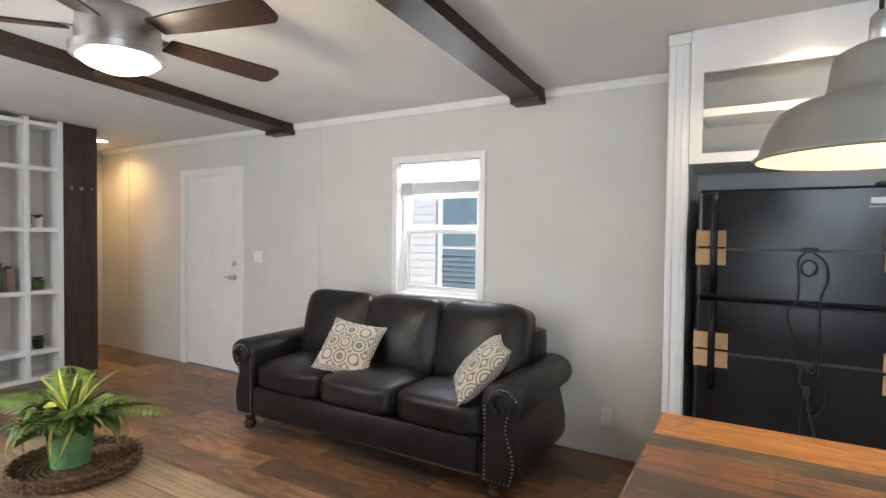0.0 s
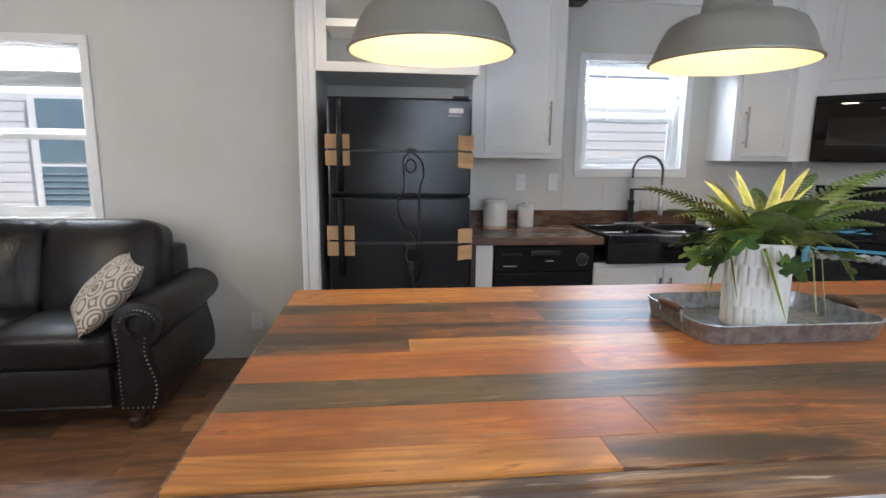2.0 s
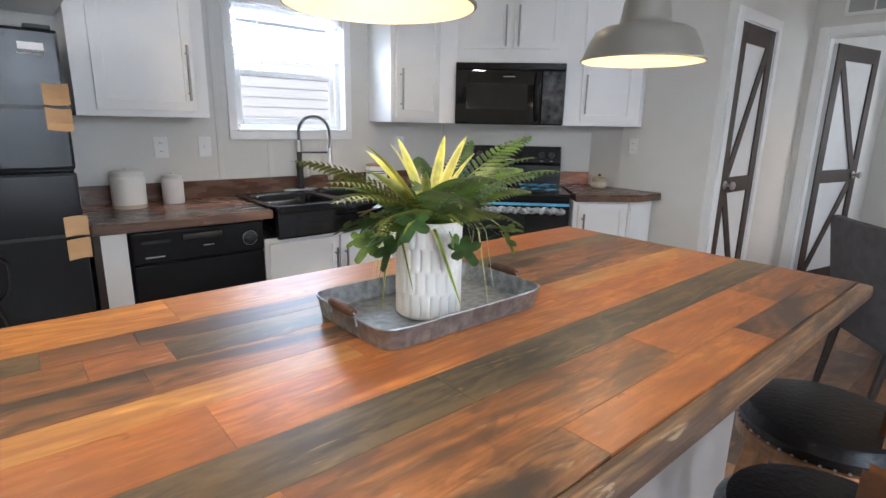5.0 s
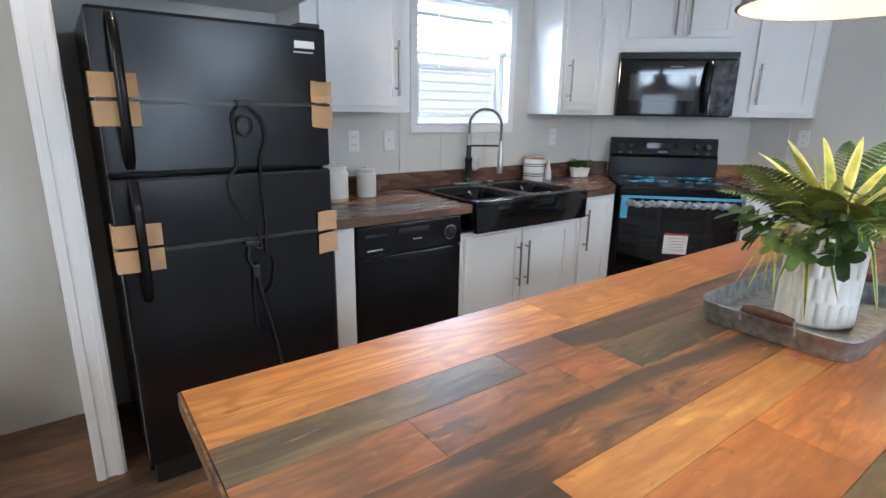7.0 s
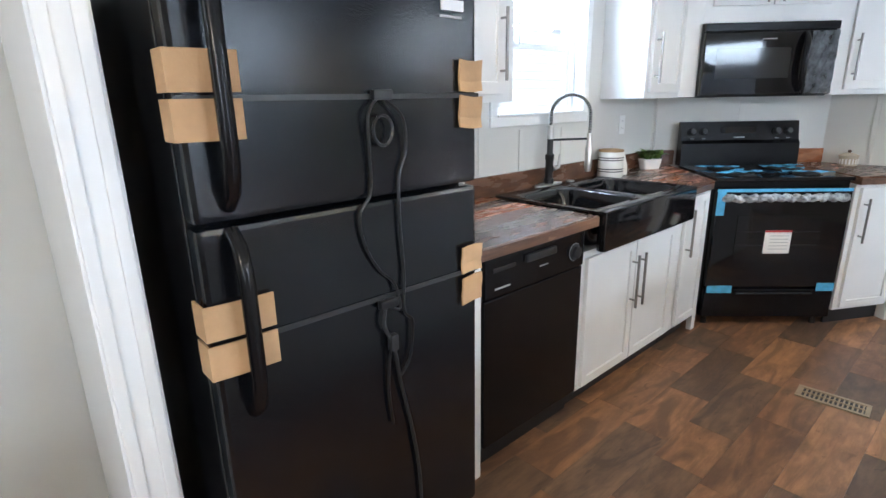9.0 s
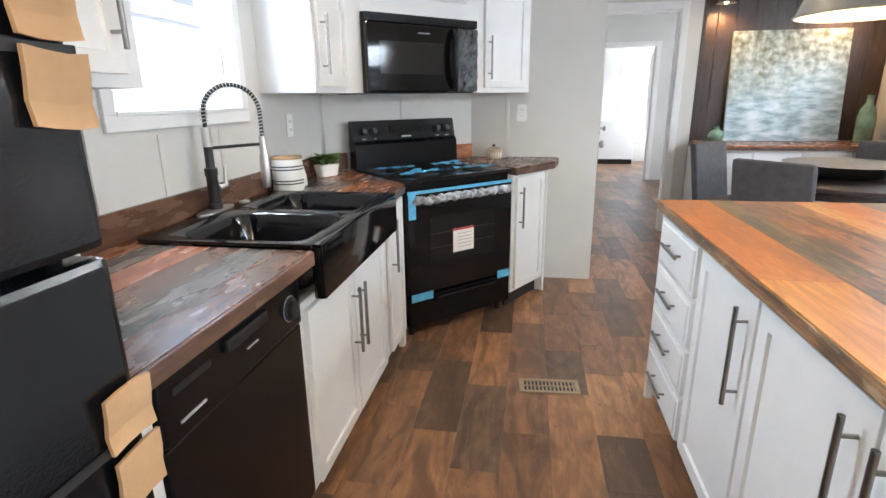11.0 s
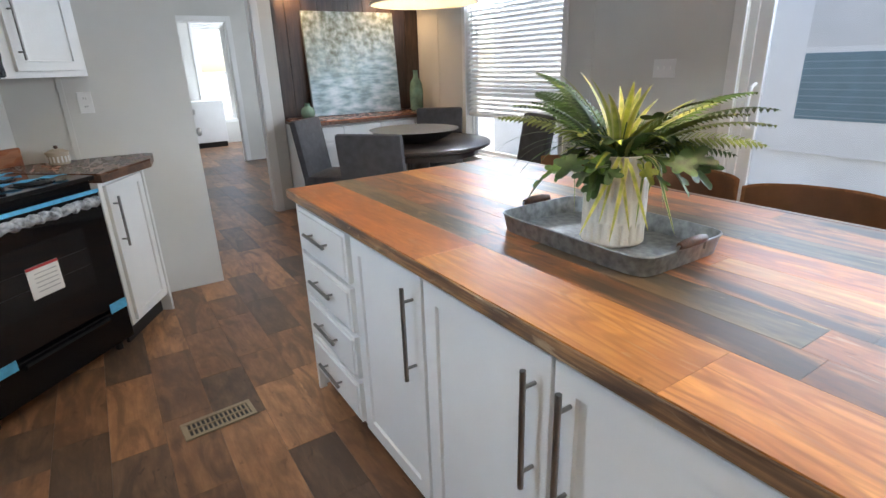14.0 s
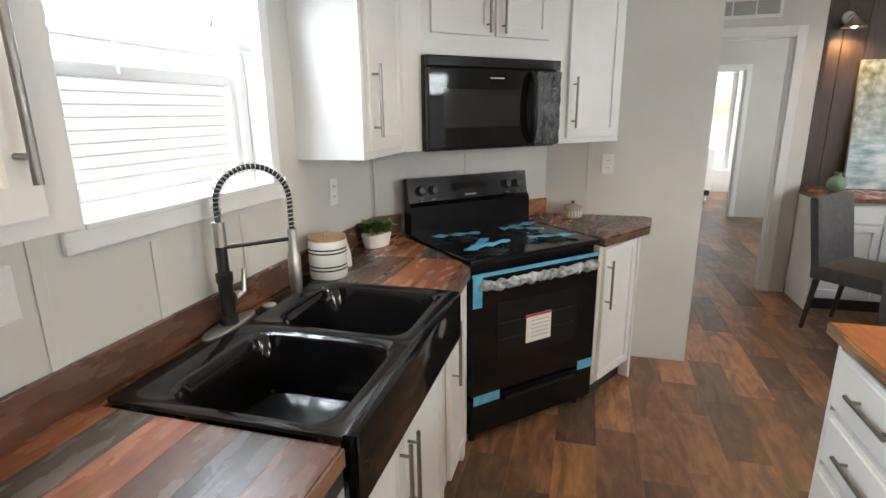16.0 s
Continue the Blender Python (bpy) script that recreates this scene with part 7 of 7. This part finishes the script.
# white cubby shelves and coat panel
sh = thing("cubby_bookcase", "white built-in cubby bookcase with small pots", "bookcase", pose(-5.75, 0, 0))
part("back", block(-0.325, -0.31, 0.98, 2.565, 0, 2.50), CABINET, sh)
for y in (0.98, 1.245, 1.51, 1.755, 2.0, 2.25, 2.525):
    part("upright", block(-0.31, 0.0, y, y + 0.045, 0, 2.49, 0.002), CABINET, sh)
for z in (0.0, 0.25, 0.82, 1.42, 2.0, 2.42):
    part("shelf_board", block(-0.309, -0.004, 1.0, 2.55, z, z + 0.04, 0.002), CABINET, sh)
for z, pot in ((1.46, CERAMIC), (0.86, LEAFD), (0.29, BLACKPLASTIC)):
    pt = thing("small_pot", "small potted plant on a bookcase shelf", "plant", pose(-5.87, 2.40, z + 0.001), "pots on the bookcase")
    part("pot", lathe([(0.04, 0), (0.05, 0.09), (0.045, 0.09)], 20), pot, pt, smooth=True)
    for i in range(16):
        ob = new("leaf", leaf_mesh("leaf", 0))
        ob.parent = pt
        ob.matrix_basis = Matrix.Translation((0, 0, 0.08)) @ Matrix.Rotation(i * 2.4, 4, "Z") @ Matrix.Rotation(radians(-30 - 3 * (i % 9)), 4, "Y") @ Matrix.Diagonal((0.8, 0.8, 0.8, 1))
bkr = random.Random(8)
yb = 2.08
while yb < 2.2:
    t = bkr.uniform(0.02, 0.035)
    bo = thing("book", "book standing on the white bookcase", "book", pose(-5.9, yb + t / 2, 0.861), "books on the bookcase")
    part("cover", block(-0.08, 0.08, -t / 2, t / 2 - 0.001, 0, bkr.uniform(0.2, 0.27), 0.002), mat("book_cloth", (bkr.uniform(0.1, 0.3), 0.14, 0.12), 0.8), bo)
    yb += t + 0.002
coat = thing("coat_panel", "dark espresso coat panel with metal hooks", "coat rack", pose(-5.78, 2.72, 0))
for i in range(2):
    part("board", block(0.001, 0.022, -0.143 + i * 0.143, -0.002 + i * 0.143, 0.0, 2.49, 0.002), ESPRESSO, coat)
part("edge_board", block(-0.3, 0.022, 0.142, 0.160, 0.0, 2.49, 0.002), ESPRESSO, coat)
for y in (-0.09, 0.0, 0.09):
    part("hook", tube([(0.022, y, 1.86), (0.06, y, 1.84), (0.07, y, 1.87)], 0.007, 8), CHROME, coat, smooth=True)
hl = thing("ceiling_light", "round recessed hall ceiling light, lit", "lamp", pose(-6.35, 3.2, vault(3.2)))
part("lens", lathe([(0.07, -0.004), (0.02, -0.006)], 28), BULB, hl)
s2 = bpy.data.lights.new("hall_can", "SPOT")
s2.energy, s2.color, s2.spot_size, s2.shadow_soft_size = 30, (1, 0.62, 0.28), radians(160), 0.12
s2.spot_blend = 0.9
s2o = new("hall_can", s2)
s2o.matrix_world = look((-6.35, 3.2, vault(3.2) - 0.02), (-6.35, 3.21, 0))

# far room
fc = thing("low_cabinet", "low white cabinet in the far bright room", "cabinet", pose(11.3, 0.75, 0))
part("body", block(-0.25, 0.28, -0.5, 0.25, 0.1, 0.85, 0.004), CABINET, fc)
part("toe_kick", block(-0.22, 0.25, -0.48, 0.23, 0, 0.1), BLACKPLASTIC, fc)

# ---- outside ----
SIDING = mat("white_vinyl_siding", (0.66, 0.66, 0.65), 0.6, var=0.04, scale=2, fine=50)
SIDING2 = mat("grey_vinyl_siding", (0.88, 0.89, 0.89), 0.6, var=0.04, scale=2, fine=50)
SLAT = mat("pale_slat", (0.30, 0.36, 0.40), 0.6, var=0.05)
SHUTTER = mat("blue_grey_shutter", (0.16, 0.24, 0.28), 0.6, var=0.06)


def neighbour(name, label, y, facing, x0, x1, siding, wins):
    """A neighbouring house: lapped siding boards, windows with slats, roof."""
    ob = thing(name, label, "house", pose(0, y, -0.6))
    part("wall", block(x0, x1, 0.05 if facing < 0 else -3.0, 3.0 if facing < 0 else -0.05, 0, 3.4), siding, ob)
    z = 0.0
    while z < 3.4:
        bm = bmesh.new()
        pts = [(0.05 * -facing, 0), (0.043 * -facing, 0), (0.048 * -facing, 0.125), (0.05 * -facing, 0.125)]
        lo = [bm.verts.new((x0, py, z + pz)) for py, pz in pts]
        hi = [bm.verts.new((x1, py, z + pz)) for py, pz in pts]
        for i in range(4):
            j = (i + 1) % 4
            bm.faces.new((lo[i], hi[i], hi[j], lo[j]))
        bmesh.ops.recalc_face_normals(bm, faces=bm.faces)
        part("siding_board", bm, siding, ob)
        z += 0.125
    for cx, w, z0, z1, shut in wins:
        wd = part("window", block(cx - w / 2, cx + w / 2, -0.03, 0.03, z0, z1, 0.005), WHITE, ob)
        s, rim = facing, 0.1 if shut else (0.39 if w > 1 else 0.2)
        ya, yb = sorted((s * 0.032, s * 0.04))
        part("pane", block(cx - w / 2 + rim, cx + w / 2 - rim, ya, yb, z0 + rim, (z0 + z1) / 2 - 0.03), SHUTTER, wd)
        part("pane", block(cx - w / 2 + rim, cx + w / 2 - rim, ya, yb, (z0 + z1) / 2 + 0.03, z1 - rim), SIDING if shut == 0 else SHUTTER, wd)
        n = 9
        for i in range(n):
            zz = z0 + rim + 0.03 + i * ((z1 - z0) / 2 - rim - 0.08) / n
            yc, yd = sorted((s * 0.04, s * 0.05))
            part("slat", block(cx - w / 2 + rim, cx + w / 2 - rim, yc, yd, zz, zz + 0.01), SLAT, wd)
    part("roof", prism([(-0.1, 3.4), (3.4, 3.4), (1.5, 4.4)] if facing < 0 else [(0.4, 3.4), (-3.4, 3.4), (-1.5, 4.4)], x0, x1), mat("grey_shingle", (0.16, 0.15, 0.15), 0.9, var=0.2), ob, at=Matrix(((0, 0, 1, 0), (1, 0, 0, 0), (0, 1, 0, 0), (0, 0, 0, 1))))


neighbour("neighbour_house", "white vinyl-sided house with blue shuttered window", 7.2, -1, -9, 12, SIDING, [(-3.85, 0.8, 0.95, 2.75, 1)])
neighbour("neighbour_house", "pale grey vinyl-sided house with large white-framed windows", -4.6, 1, -8, 9, SIDING2, [(2.7, 1.9, 0.84, 3.12, 0), (1.24, 0.98, 0.84, 3.12, 0), (-2.1, 1.9, 0.84, 3.12, 0)])

# ---- floor planks ----
rnd = random.Random(21)
floor_ob = bpy.data.objects["floor"]
PW = 0.189
far = [bmesh.new() for _ in FLOORS]
near_count = 0
y = SOUTH
row = 0
while y < NORTH - 0.01:
    y1 = min(y + PW, NORTH)
    x = -7.0 - rnd.uniform(0, 0.6)
    while x < 11.6:
        x1 = x + rnd.choice((0.32, 0.42, 0.5, 0.6, 0.75))
        k = rnd.choices((0, 1, 2), (0.42, 0.34, 0.24))[0]
        xa = max(x, -7.0)
        if x1 > xa + 0.02:
            if (-1.0 < x < 4.8 and y > 0.9 or 1.9 < x < 4.8 and y > 0.2) and near_count < 300 or (-3.6 < x < -0.9 and 1.4 < y < 2.7 and near_count < 300):
                part("plank", block(xa + 0.0005, x1 - 0.0005, y + 0.0005, y1 - 0.0005, -0.006, 0.0), FLOORS[k], floor_ob)
                near_count += 1
            else:
                cuboid(far[k], xa + 0.0005, x1 - 0.0005, y + 0.0005, y1 - 0.0005, -0.006, 0.0)
        x = x1
    y = y1
    row += 1
for k, bm in enumerate(far):
    tagged(part("floor_planks", bm, FLOORS[k], floor_ob), kind="stuff")
